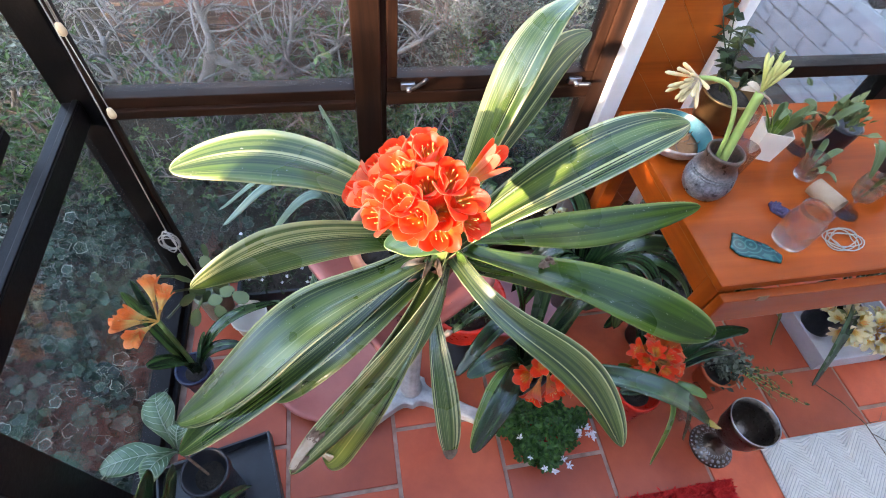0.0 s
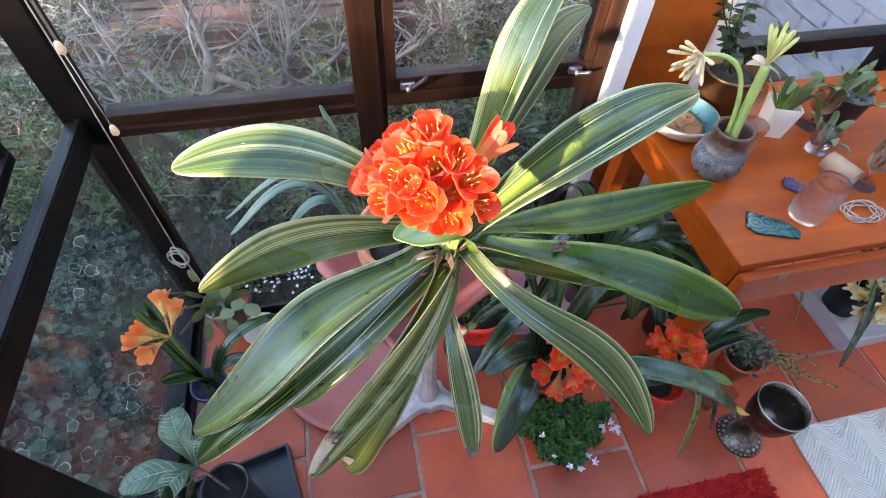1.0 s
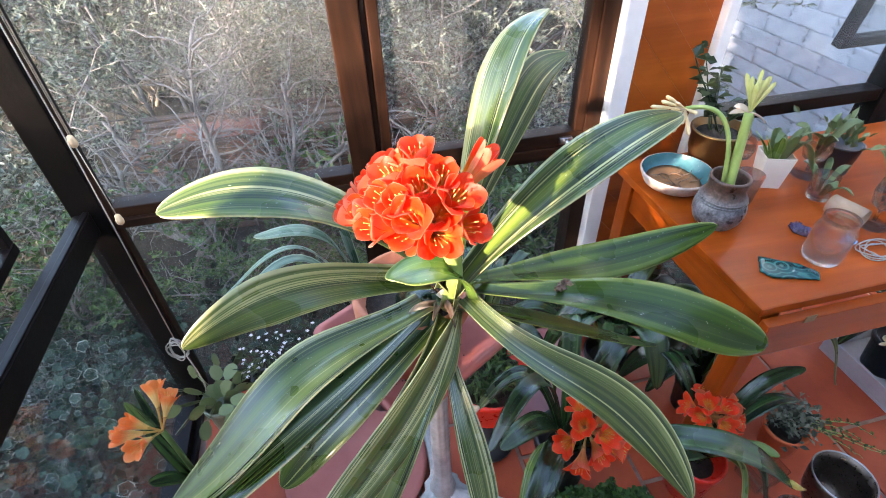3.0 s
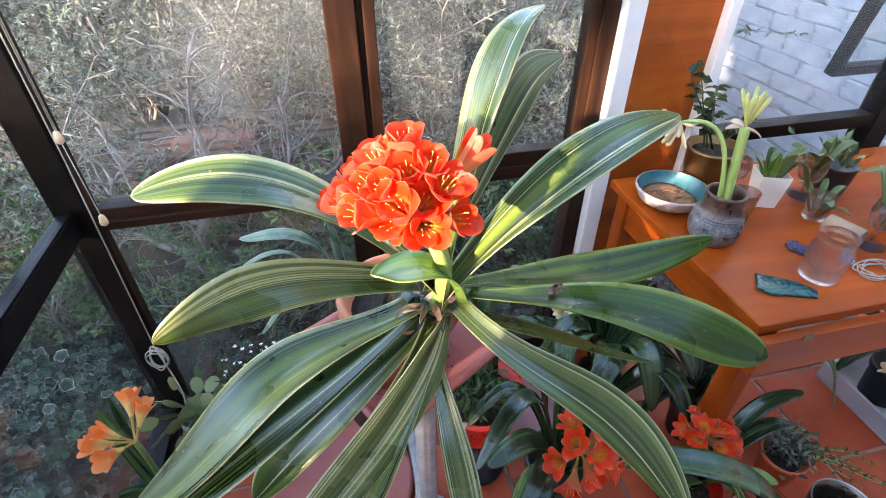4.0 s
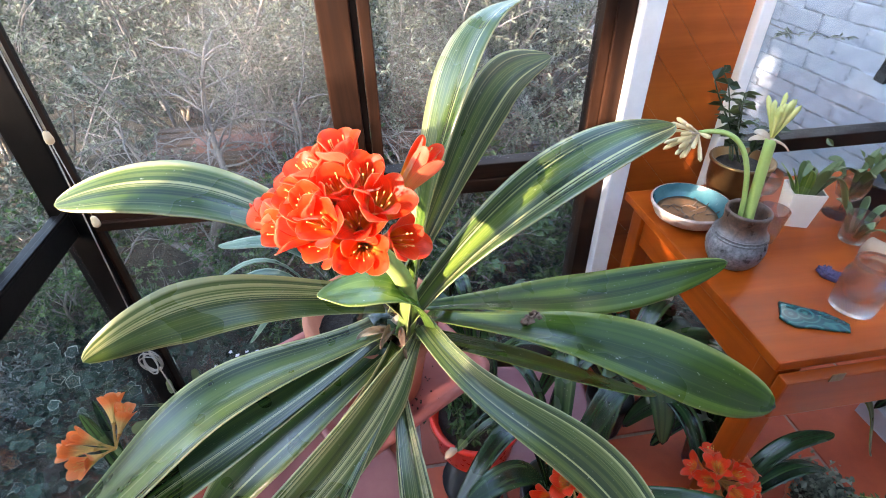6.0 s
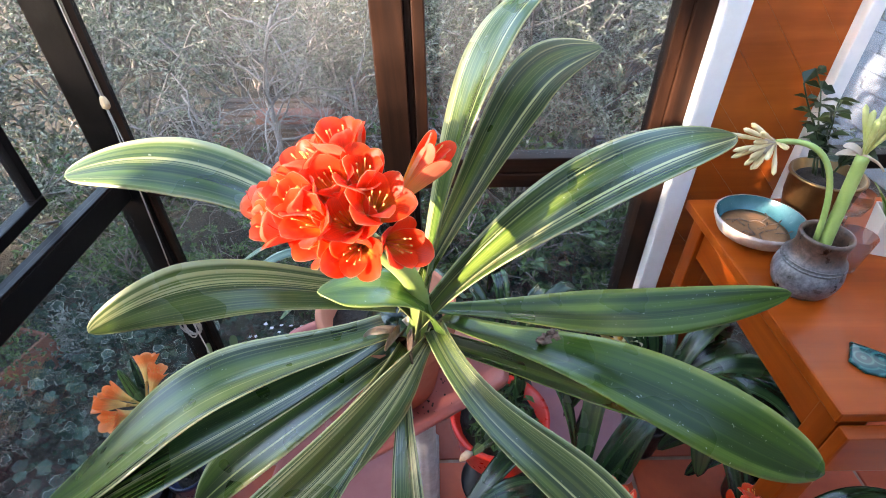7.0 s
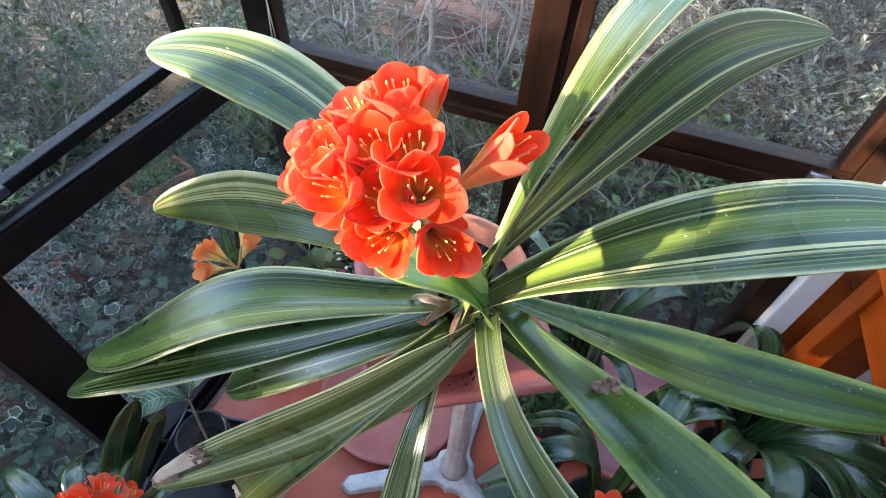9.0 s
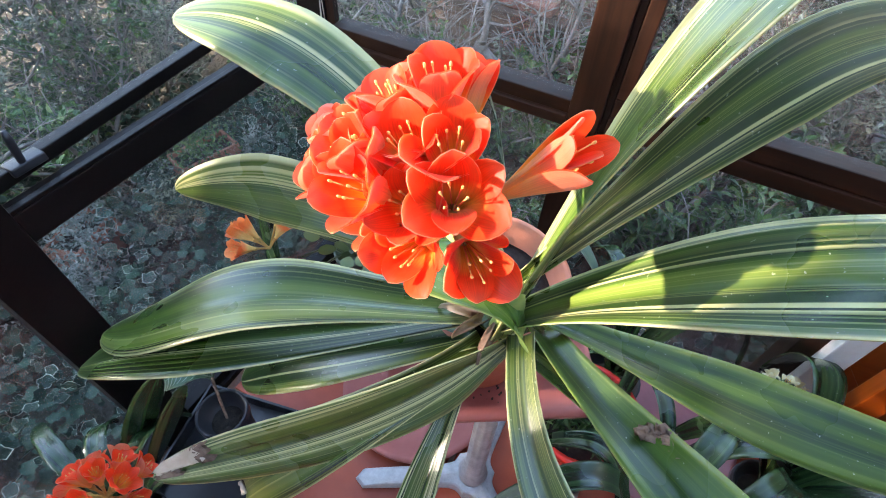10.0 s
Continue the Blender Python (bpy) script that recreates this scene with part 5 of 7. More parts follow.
def fan(root, x, y, top, rng, count, arc, spread, rise, half, material):
    """Leaves arching out of the pot over an arc of directions."""
    for k in range(count):
        a = radians(arc[0] + (arc[1] - arc[0]) * (k + rng.uniform(0.2, 0.8)) / count)
        c, s = math.cos(a), math.sin(a)
        reach, h = rng.uniform(*spread), rise * rng.uniform(0.7, 1.15)
        p0 = Vector((x + 0.008 * c, y + 0.008 * s, top))
        ctrl = [p0, p0 + Vector((0.12 * reach * c, 0.12 * reach * s, h * 0.75)), p0 + Vector((0.45 * reach * c, 0.45 * reach * s, h * 1.25)), p0 + Vector((0.85 * reach * c, 0.85 * reach * s, h * 1.0)), p0 + Vector((reach * c, reach * s, h * rng.uniform(0.15, 0.7)))]
        part("leaf", blade(bmesh.new(), ctrl, (rng.uniform(-0.3, 0.3), rng.uniform(-0.4, 0.4), 0), half * rng.uniform(0.8, 1.15), 0.55, 0.55, 2.0, 18, 6, seed=k), material, root)


def flower_head(root, foot, tip, radius, count, petal, rng, flare=0.75, width=0.26, lean=(0, 0, 1), spread=1.0):
    """A stalk from foot to tip with an umbel of trumpets on it."""
    tip = Vector(tip)
    foot = Vector(foot)
    part("flower_stalk", tube(bmesh.new(), smooth_line([foot, foot.lerp(tip, 0.5) + Vector((0, 0, 0.03)), tip], 10), 0.007, 8), STALK, root)
    turn = Vector(lean).normalized().to_track_quat("Z", "Y").to_matrix()
    for k in range(count):
        cosine = 1 - spread * (k + 0.5) / count
        sine, a = math.sqrt(max(0, 1 - cosine * cosine)), k * 2.39996
        flower(root, tip, turn @ Vector((sine * math.cos(a), sine * math.sin(a), cosine)), radius * rng.uniform(0.28, 0.42), radius * 0.66, flare * rng.choice((0.8, 1.0, 1.2)), petal, rng.random() * 6, width)


near_clivia = potted("clivia_plant", "dark-leaved clivia with orange-red flowers in a black pot", (0.52, 0.51, 0), 0.075, 0.26, BLACK_PLASTIC)
NB = (0.515, 0.50, 0.20)
strap_leaves(near_clivia, [
    (NB, (0.405, 0.435, 0.49), (0.290, 0.379, 0.533), 0.024, LEAF_DARK, 0.3),
    (NB, (0.420, 0.390, 0.44), (0.300, 0.262, 0.370), 0.030, LEAF_DARK, 0.2),
    (NB, (0.420, 0.500, 0.54), (0.275, 0.405, 0.480), 0.021, LEAF_DARK, 0.1),
    (NB, (0.420, 0.560, 0.48), (0.295, 0.550, 0.400), 0.017, LEAF_DARK, 0.1),
    (NB, (0.400, 0.420, 0.36), (0.318, 0.300, 0.250), 0.019, LEAF_BRACT, -0.2),
    (NB, (0.430, 0.440, 0.32), (0.345, 0.345, 0.180), 0.020, LEAF_PLAIN, 0.3),
    (NB, (0.740, 0.340, 0.43), (0.966, 0.258, 0.265), 0.029, LEAF_DARK, -0.3),
    (NB, (0.560, 0.640, 0.50), (0.600, 0.740, 0.420), 0.024, LEAF_DARK, 0.2),
    (NB, (0.620, 0.560, 0.48), (0.720, 0.620, 0.440), 0.026, LEAF_DARK, -0.2),
    (NB, (0.530, 0.480, 0.33), (0.560, 0.440, 0.400), 0.022, LEAF_DARK, 0.4)])
part("dry_tip", tube(bmesh.new(), [(0.302, 0.549, 0.407), (0.292, 0.549, 0.404), (0.284, 0.548, 0.396), (0.276, 0.546, 0.384)], [0.004, 0.009, 0.008, 0.002], 7), DRY, near_clivia, "tan withered leaf tip")
part("dry_tip", tube(bmesh.new(), [(0.945, 0.262, 0.287), (0.962, 0.258, 0.272), (0.978, 0.254, 0.260), (0.992, 0.250, 0.255)], [0.009, 0.008, 0.005, 0.001], 7), mottled("yellowed_leaf", (0.42, 0.30, 0.05), (0.56, 0.44, 0.12), 60, 0.6), near_clivia, "yellowed leaf tip")
flower_head(near_clivia, NB, (0.486, 0.400, 0.478), 0.088, 9, PETAL, random.Random(3), 0.80, 0.25, (-0.10, -0.62, 0.75), 0.72)

red_clivia = potted("clivia_plant", "dark-leaved clivia with an orange flower head in a red pot", (0.865, 0.415, 0), 0.065, 0.16, RED_PLASTIC)
RB = (0.865, 0.420, 0.125)
strap_leaves(red_clivia, [
    (RB, (0.975, 0.455, 0.36), (1.084, 0.449, 0.420), 0.024, LEAF_DARK, 0.3),
    (RB, (1.000, 0.440, 0.30), (1.120, 0.440, 0.290), 0.022, LEAF_DARK, 0.1),
    (RB, (0.940, 0.380, 0.24), (1.020, 0.345, 0.220), 0.016, LEAF_BRACT, 0.0),
    (RB, (0.880, 0.330, 0.27), (0.835, 0.215, 0.110), 0.013, LEAF_BRACT, 0.5),
    (RB, (0.930, 0.340, 0.25), (0.950, 0.260, 0.130), 0.016, LEAF_DARK, 0.3),
    (RB, (0.800, 0.380, 0.28), (0.730, 0.370, 0.300), 0.017, LEAF_DARK, 0.2),
    (RB, (0.810, 0.420, 0.27), (0.750, 0.440, 0.310), 0.016, LEAF_PLAIN, 0.0),
    (RB, (0.870, 0.370, 0.25), (0.880, 0.320, 0.270), 0.013, LEAF_PLAIN, 0.3),
    (RB, (0.840, 0.540, 0.36), (0.820, 0.640, 0.360), 0.024, LEAF_DARK, 0.1),
    (RB, (0.930, 0.520, 0.36), (0.990, 0.580, 0.350), 0.022, LEAF_DARK, -0.2)])
flower_head(red_clivia, RB, (0.835, 0.428, 0.345), 0.076, 14, PETAL, random.Random(7), 0.80, 0.235, (-0.05, -0.30, 0.92), 0.95)

broad_clivia = potted("clivia_plant", "broad dark-leaved clivia with a cream flower head in a black pot", (0.80, 0.80, 0), 0.065, 0.15, BLACK_PLASTIC)
fan(broad_clivia, 0.80, 0.80, 0.12, random.Random(9), 13, (0, 360), (0.22, 0.36), 0.32, 0.031, LEAF_DARK)
flower_head(broad_clivia, (0.80, 0.80, 0.12), (0.735, 0.925, 0.315), 0.062, 10, PETAL_YELLOW, random.Random(31), 0.9, 0.22, (-0.1, -0.1, 0.95), 0.9)
leg_clivia = potted("clivia_plant", "dark-leaved clivia behind the desk leg", (1.03, 0.64, 0), 0.065, 0.14, BLACK_PLASTIC)
fan(leg_clivia, 1.03, 0.64, 0.11, random.Random(12), 8, (10, 200), (0.18, 0.30), 0.22, 0.028, LEAF_DARK)
strap_leaves(leg_clivia, [((1.03, 0.64, 0.11), (1.145, 0.52, 0.47), (1.200, 0.428, 0.335), 0.026, LEAF_PLAIN, 0.2)])
yellow_clivia = potted("clivia_plant", "clivia with cream-yellow flowers beside a grey trough", (1.72, 0.60, 0.0105), 0.07, 0.14, BLACK_PLASTIC)
fan(yellow_clivia, 1.72, 0.60, 0.12, random.Random(15), 6, (0, 180), (0.22, 0.32), 0.22, 0.02, LEAF_DARK)
strap_leaves(yellow_clivia, [((1.71, 0.59, 0.12), (1.56, 0.50, 0.30), (1.47, 0.36, 0.10), 0.020, LEAF_DARK, 0.4)])
for tip in ((1.585, 0.50, 0.235), (1.675, 0.465, 0.225)):
    flower_head(yellow_clivia, (1.72, 0.60, 0.12), tip, 0.078, 12, PETAL_YELLOW, random.Random(16), 1.05, 0.20, (-0.2, -0.3, 0.9), 1.0)
pale_clivia = potted("clivia_plant", "small clivia with pale orange flowers in a blue pot", (-0.405, 0.66, 0), 0.048, 0.145, BLUE_PLASTIC)
PB = (-0.400, 0.660, 0.112)
strap_leaves(pale_clivia, [
    (PB, (-0.425, 0.675, 0.30), (-0.475, 0.722, 0.470), 0.022, LEAF_DARK, 0.9),
    (PB, (-0.430, 0.690, 0.31), (-0.455, 0.745, 0.480), 0.016, LEAF_DARK, 0.6),
    (PB, (-0.415, 0.640, 0.25), (-0.430, 0.600, 0.340), 0.020, LEAF_DARK, 0.5),
    (PB, (-0.395, 0.625, 0.27), (-0.425, 0.565, 0.380), 0.024, LEAF_DARK, 0.3),
    (PB, (-0.300, 0.740, 0.25), (-0.165, 0.850, 0.150), 0.022, LEAF_DARK, 0.2),
    (PB, (-0.340, 0.680, 0.21), (-0.262, 0.690, 0.200), 0.016, LEAF_DARK, -0.2),
    (PB, (-0.375, 0.690, 0.20), (-0.355, 0.720, 0.240), 0.010, LEAF_DARK, 0.2)])
PU = Vector((-0.402, 0.662, 0.418))
part("flower_stalk", tube(bmesh.new(), smooth_line([PB, (-0.395, 0.660, 0.26), tuple(PU)], 10), 0.006, 9), mottled("dull_green_stalk", (0.06, 0.11, 0.03), (0.11, 0.17, 0.05), 18, 0.4), pale_clivia)
for k, (mouth, flare) in enumerate((((-0.408, 0.737, 0.498), 0.42), ((-0.370, 0.704, 0.492), 0.48), ((-0.445, 0.645, 0.500), 0.12), ((-0.478, 0.638, 0.470), 0.30), ((-0.424, 0.590, 0.478), 0.55))):
    d = Vector(mouth) - PU
    flower(pale_clivia, PU, d, d.length - 0.058, 0.066, flare, PETAL_PALE, k * 1.3, 0.22 if flare > 0.2 else 0.16, stamens=flare > 0.2)
side_clivia = potted("clivia_plant", "clivia with orange-red flowers near the side window", (-0.36, 0.10, 0), 0.065, 0.13, BLACK_PLASTIC)
fan(side_clivia, -0.36, 0.10, 0.104, random.Random(21), 9, (0, 360), (0.2, 0.3), 0.24, 0.022, LEAF_DARK)
strap_leaves(side_clivia, [((-0.38, 0.13, 0.104), (-0.425, 0.210, 0.23), (-0.370, 0.315, 0.430), 0.034, LEAF_DARK, 1.5), ((-0.37, 0.13, 0.104), (-0.385, 0.225, 0.22), (-0.335, 0.330, 0.390), 0.024, LEAF_DARK, 1.4)])
flower_head(side_clivia, (-0.36, 0.10, 0.10), (-0.330, 0.120, 0.335), 0.086, 15, PETAL, random.Random(22), 0.7, 0.25, (0.1, 0.1, 0.95), 1.0)
tall_strap = potted("strap_leaf_plant", "tall grey-green strap-leaved plant by the window", (0.10, 0.90, 0), 0.08, 0.16, BLACK_PLASTIC, "window plants")
TB = (0.10, 0.89, 0.12)
strap_leaves(tall_strap, [
    (TB, (0.075, 0.830, 0.70), (0.043, 0.758, 0.955), 0.019, LEAF_PALE, 0.5),
    (TB, (0.055, 0.810, 0.72), (-0.100, 0.760, 0.835), 0.018, LEAF_PALE, 0.1),
    (TB, (0.000, 0.820, 0.72), (-0.195, 0.750, 0.705), 0.010, LEAF_PALE, 0.0),
    (TB, (-0.010, 0.840, 0.68), (-0.205, 0.760, 0.640), 0.011, LEAF_PALE, 0.2),
    (TB, (0.020, 0.860, 0.60), (-0.130, 0.820, 0.520), 0.013, LEAF_PALE, 0.1),
    (TB, (0.180, 0.860, 0.60), (0.300, 0.840, 0.560), 0.015, LEAF_PALE, 0.1),
    (TB, (0.030, 0.840, 0.45), (-0.060, 0.780, 0.300), 0.013, LEAF_PALE, 0.3)])
green_strap = potted("strap_leaf_plant", "green strap-leaved plant by the window", (0.42, 0.90, 0), 0.075, 0.15, BLACK_PLASTIC, "window plants")
fan(green_strap, 0.42, 0.90, 0.12, random.Random(27), 9, (0, 360), (0.18, 0.30), 0.34, 0.018, LEAF_DARK)

bedder = thing("flowering_bedder", (0.575, 0.355, 0), "low clover-leaved plant with small white flowers", "potted plant")
part("pot", pot_shape(bmesh.new(), 0.585, 0.375, 0, 0.06, 0.075), RED_PLASTIC, bedder)
r = np.random.RandomState(8)
n = 820
a, q = r.uniform(0, 6.283, n), np.sqrt(r.rand(n))
lump = 1 + 0.16 * np.sin(3 * a + 0.6) + 0.12 * np.sin(7 * a)
stem_tops = np.stack([0.572 + 0.118 * q * lump * np.cos(a), 0.362 + 0.086 * q * lump * np.sin(a), 0.066 + 0.075 * (1 - q * q) + 0.016 * np.sin(9 * a * q) + r.uniform(-0.034, 0.020, n)], 1)
tri = np.repeat(stem_tops, 3, 0)
ang = np.tile(np.arange(3) * 2.094, n) + np.repeat(r.uniform(0, 6.28, n), 3)
leaf_cloud("foliage", tri, np.stack([np.cos(ang), np.sin(ang), 0.25 + 0 * ang], 1), 0.013, CLOVER, bedder, 0.95, 9, 0.7, 0.25)
for k in range(13):
    t = r.uniform(2.6, 6.6)
    c0 = np.array([0.575 + 0.140 * math.cos(t) * r.uniform(0.6, 1.05), 0.352 + 0.110 * math.sin(t) * r.uniform(0.6, 1.05), 0.11 + r.uniform(-0.04, 0.05)])
    ang = np.arange(5) * 1.257 + t
    leaf_cloud("blossom", np.tile(c0, (5, 1)), np.stack([np.cos(ang), np.sin(ang), 0.5 + 0 * ang], 1), 0.013, WHITE_FLOWER, bedder, 0.55, 40 + k)

gyp = thing("white_blossom_box", (-0.15, 0.96, 0), "dark planter box of tiny white blossoms at the glass", "planter")
bm = bmesh.new()
for lo, hi in (((-0.31, 0.90, 0), (0.02, 1.03, 0.012)), ((-0.31, 0.90, 0.0125), (0.02, 0.910, 0.12)), ((-0.31, 1.02, 0.0125), (0.02, 1.03, 0.12)), ((-0.31, 0.9105, 0.0125), (-0.30, 1.0195, 0.12)), ((0.01, 0.9105, 0.0125), (0.02, 1.0195, 0.12))):
    box(bm, lo, hi, 0.002)
part("box", bm, BLACK_PLASTIC, gyp, smooth=False)
part("soil", box(bmesh.new(), (-0.299, 0.911, 0.02), (0.009, 1.019, 0.10)), SOIL, gyp, smooth=False)
n = 420
p = np.stack([r.uniform(-0.30, 0.05, n), r.uniform(0.88, 1.03, n), 0.12 + 0.20 * r.rand(n)], 1)
leaf_cloud("foliage", p, r.normal(0, 1, (n, 3)) + np.array([0, 0, 0.8]), 0.03, ROSE_LEAF, gyp, 0.22, 51)
n = 130
c0 = np.repeat(np.stack([r.uniform(-0.28, 0.05, n), r.uniform(0.87, 1.0, n), 0.18 + 0.16 * r.rand(n)], 1), 5, 0)
ang = np.tile(np.arange(5) * 1.257, n)
leaf_cloud("blossoms", c0, np.stack([np.cos(ang), np.sin(ang), 0.4 + 0 * ang], 1), 0.0065, WHITE_FLOWER, gyp, 0.8, 52)

# flat-stemmed cactus in a grey-green pot below the corner post
cact = thing("leaf_cactus", (-0.375, 0.925, 0), "flat-stemmed leaf cactus in a grey-green glazed pot", "potted plant")
part("pot", pot_shape(bmesh.new(), -0.385, 0.925, 0, 0.055, 0.15), mottled("grey_green_glaze", (0.16, 0.20, 0.16), (0.28, 0.31, 0.26), 16, 0.4), cact)
rng = random.Random(5)
for k in range(11):
    a = 2 * math.pi * k / 11
    p, d = Vector((-0.385 + 0.02 * math.cos(a), 0.925 + 0.02 * math.sin(a), 0.13)), Vector((math.cos(a), math.sin(a), 1.5)).normalized()
    bm = bmesh.new()
    for j in range(3):
        q = p + d * 0.052
        side = d.cross(Vector((rng.uniform(-1, 1), rng.uniform(-1, 1), 0.3))).normalized()
        nor = side.cross(d)
        ring = [(0.0, 0.005), (0.25, 0.017), (0.6, 0.021), (0.9, 0.014), (1.0, 0.005)]
        for sg in (1, -1):
            lft = [bm.verts.new(p.lerp(q, u) + side * w + nor * sg * 0.0018) for u, w in ring]
            rgt = [bm.verts.new(p.lerp(q, u) - side * w + nor * sg * 0.0018) for u, w in ring]
            mid = [bm.verts.new(p.lerp(q, u) + nor * sg * 0.0035) for u, w in ring]
            for i in range(4):
                bm.faces.new((lft[i], lft[i + 1], mid[i + 1], mid[i]))
                bm.faces.new((mid[i], mid[i + 1], rgt[i + 1], rgt[i]))
        p = q
        d = (d + Vector((0.5 * math.cos(a), 0.5 * math.sin(a), -0.55))).normalized()
    part("stem", bm, CACTUS, cact)

cup = thing("white_cup", (-0.272, 0.835, 0), "cream plastic plant cup lying on the tiles", "cup")
bm = bmesh.new()
lathe(bm, [(0.036, 0), (0.040, 0.002), (0.054, 0.10), (0.057, 0.102), (0.057, 0.106), (0.052, 0.106), (0.038, 0.006), (0.0, 0.005)], 28, (-0.272, 0.835, 0.0))
part("body", bm, mottled("cream_plastic", (0.70, 0.64, 0.56), (0.78, 0.73, 0.66), 9, 0.4), cup)

saucer = thing("round_saucer", (0.0, 0.66, 0), "large round pink plastic saucer on the floor", "saucer")
bm = bmesh.new()
lathe(bm, [(0.0, 0.002), (0.17, 0.002), (0.195, 0.03), (0.205, 0.032), (0.205, 0.038), (0.19, 0.038), (0.168, 0.010), (0.0, 0.010)], 48, (-0.02, 0.69, 0))
part("dish", bm, PINK_CLAY, saucer)

pink_tray = thing("square_tray", (0.60, 0.86, 0), "square lilac-pink plastic tray on the tiles", "plant tray")
part("dish", loft(bmesh.new(), [rounded_square(0.150, 0.02, 0.001), rounded_square(0.166, 0.024, 0.030), rounded_square(0.174, 0.026, 0.031), rounded_square(0.174, 0.026, 0.037), rounded_square(0.163, 0.022, 0.037), rounded_square(0.147, 0.018, 0.008)], pose(0.600, 0.860, 0, 0, 0, -9)), mottled("lilac_pink_plastic", (0.42, 0.15, 0.16), (0.50, 0.20, 0.21), 8, 0.38, 70, 0.08), pink_tray)

riser = thing("upturned_pot", (0.375, 0.69, 0), "upturned black plastic pot used as a riser", "flower pot")
part("body", lathe(bmesh.new(), [(0.085, 0.0), (0.088, 0.02), (0.080, 0.022), (0.062, 0.205), (0.0, 0.206)], 28, (0.375, 0.69, 0)), BLACK_PLASTIC, riser)
redpan = thing("red_planter", (0.375, 0.69, 0.207), "low red plastic planter with small dark seedlings", "planter")
bm = bmesh.new()
lathe(bm, [(0.0, 0), (0.090, 0), (0.095, 0.004), (0.108, 0.105), (0.116, 0.107), (0.116, 0.120), (0.106, 0.120), (0.100, 0.092), (0.0, 0.090)], 36, (0.375, 0.69, 0.207))
part("body", bm, RED_PLASTIC, redpan)
soil_disc(0.375, 0.69, 0.298, 0.098, redpan)
p = np.stack([0.375 + r.uniform(-0.07, 0.07, 260), 0.69 + r.uniform(-0.07, 0.07, 260), 0.30 + 0.05 * r.rand(260)], 1)
leaf_cloud("seedling_clump", p, r.normal(0, 1, (260, 3)) + np.array([0, 0, 1.0]), 0.034, GREEN, redpan, 0.30, 61)

# black tray with a pot
btray = thing("seed_tray", (-0.32, 0.36, 0), "black plastic seed tray on the tiles", "tray", turn=14)
bm = bmesh.new()
mt = pose(-0.335, 0.345, 0.0, 0, 0, 12)
for lo, hi in (((-0.15, -0.18, 0), (0.15, 0.11, 0.006)), ((-0.15, -0.18, 0.0065), (-0.143, 0.11, 0.05)), ((0.143, -0.18, 0.0065), (0.15, 0.11, 0.05)), ((-0.1425, -0.18, 0.0065), (0.1425, -0.173, 0.05)), ((-0.1425, 0.103, 0.0065), (0.1425, 0.11, 0.05))):
    box(bm, lo, hi, 0.002, mt)
part("tray", bm, BLACK_PLASTIC, btray, smooth=False)

foliage_pot = thing("foliage_plant", (-0.325, 0.36, 0.007), "young plant with pale-veined leaves in a black pot", "potted plant")
part("pot", pot_shape(bmesh.new(), -0.315, 0.345, 0.007, 0.052, 0.24), BLACK_PLASTIC, foliage_pot)
soil_disc(-0.315, 0.345, 0.195, 0.044, foliage_pot)
VEINED = leaf_material("pale_veined_leaf", (0.05, 0.11, 0.045), (0.07, 0.14, 0.06), (0.10, 0.17, 0.08), (0.40, 0.46, 0.30), 0.0, 0.4)
bm = bmesh.new()
tube(bm, smooth_line([(-0.315, 0.345, 0.19), (-0.33, 0.36, 0.25), (-0.36, 0.385, 0.30)], 8), 0.0032, 7)
part("stem", bm, DRY_DARK, foliage_pot)
for k, (dx, dy, dz, w) in enumerate(((-0.048, 0.125, 0.055, 0.034), (-0.150, -0.025, 0.030, 0.034), (0.020, 0.055, 0.040, 0.022), (-0.045, -0.075, 0.045, 0.028))):
    p0 = Vector((-0.36, 0.385, 0.295))
    ctrl = [p0, p0 + Vector((dx * 0.3, dy * 0.3, dz * 1.4)), p0 + Vector((dx * 0.55, dy * 0.55, dz * 1.8)), p0 + Vector((dx * 0.8, dy * 0.8, dz * 1.5)), p0 + Vector((dx, dy, dz))]
    lf = part("leaf", blade(bmesh.new(), ctrl, (0, 0, 0), w, 0.15, 0.5, 1.7, 16, 8, 0.1, seed=k), VEINED, foliage_pot)
    bm = bmesh.new()
    pts = [bezier(ctrl, u / 10) + Vector((0, 0, 0.0012)) for u in range(11)]
    tube(bm, pts, [0.0016 - 0.0001 * i for i in range(11)], 5)
    for i in range(2, 9):
        side = (pts[i + 1] - pts[i]).cross(Vector((0, 0, 1))).normalized()
        for sg in (1, -1):
            tube(bm, [pts[i], pts[i] + side * sg * w * 0.5 + (pts[i + 1] - pts[i]) * 0.8, pts[i] + side * sg * w * 0.8 + (pts[i + 1] - pts[i]) * 1.6], [0.0008, 0.0007, 0.0004], 4)
    part("vein", bm, LEAF_PALE, lf)

# ---- things on the desk ----
DT = 0.722


def turned(name, label, category, x, y, z, profile, material, seg=40, part_name="body", wobble=0.0, cap=True):
    root = thing(name, (x, y, z), label, category)
    part(part_name, lathe(bmesh.new(), profile, seg, (x, y, z), wobble=wobble, cap=cap), material, root)
    return root


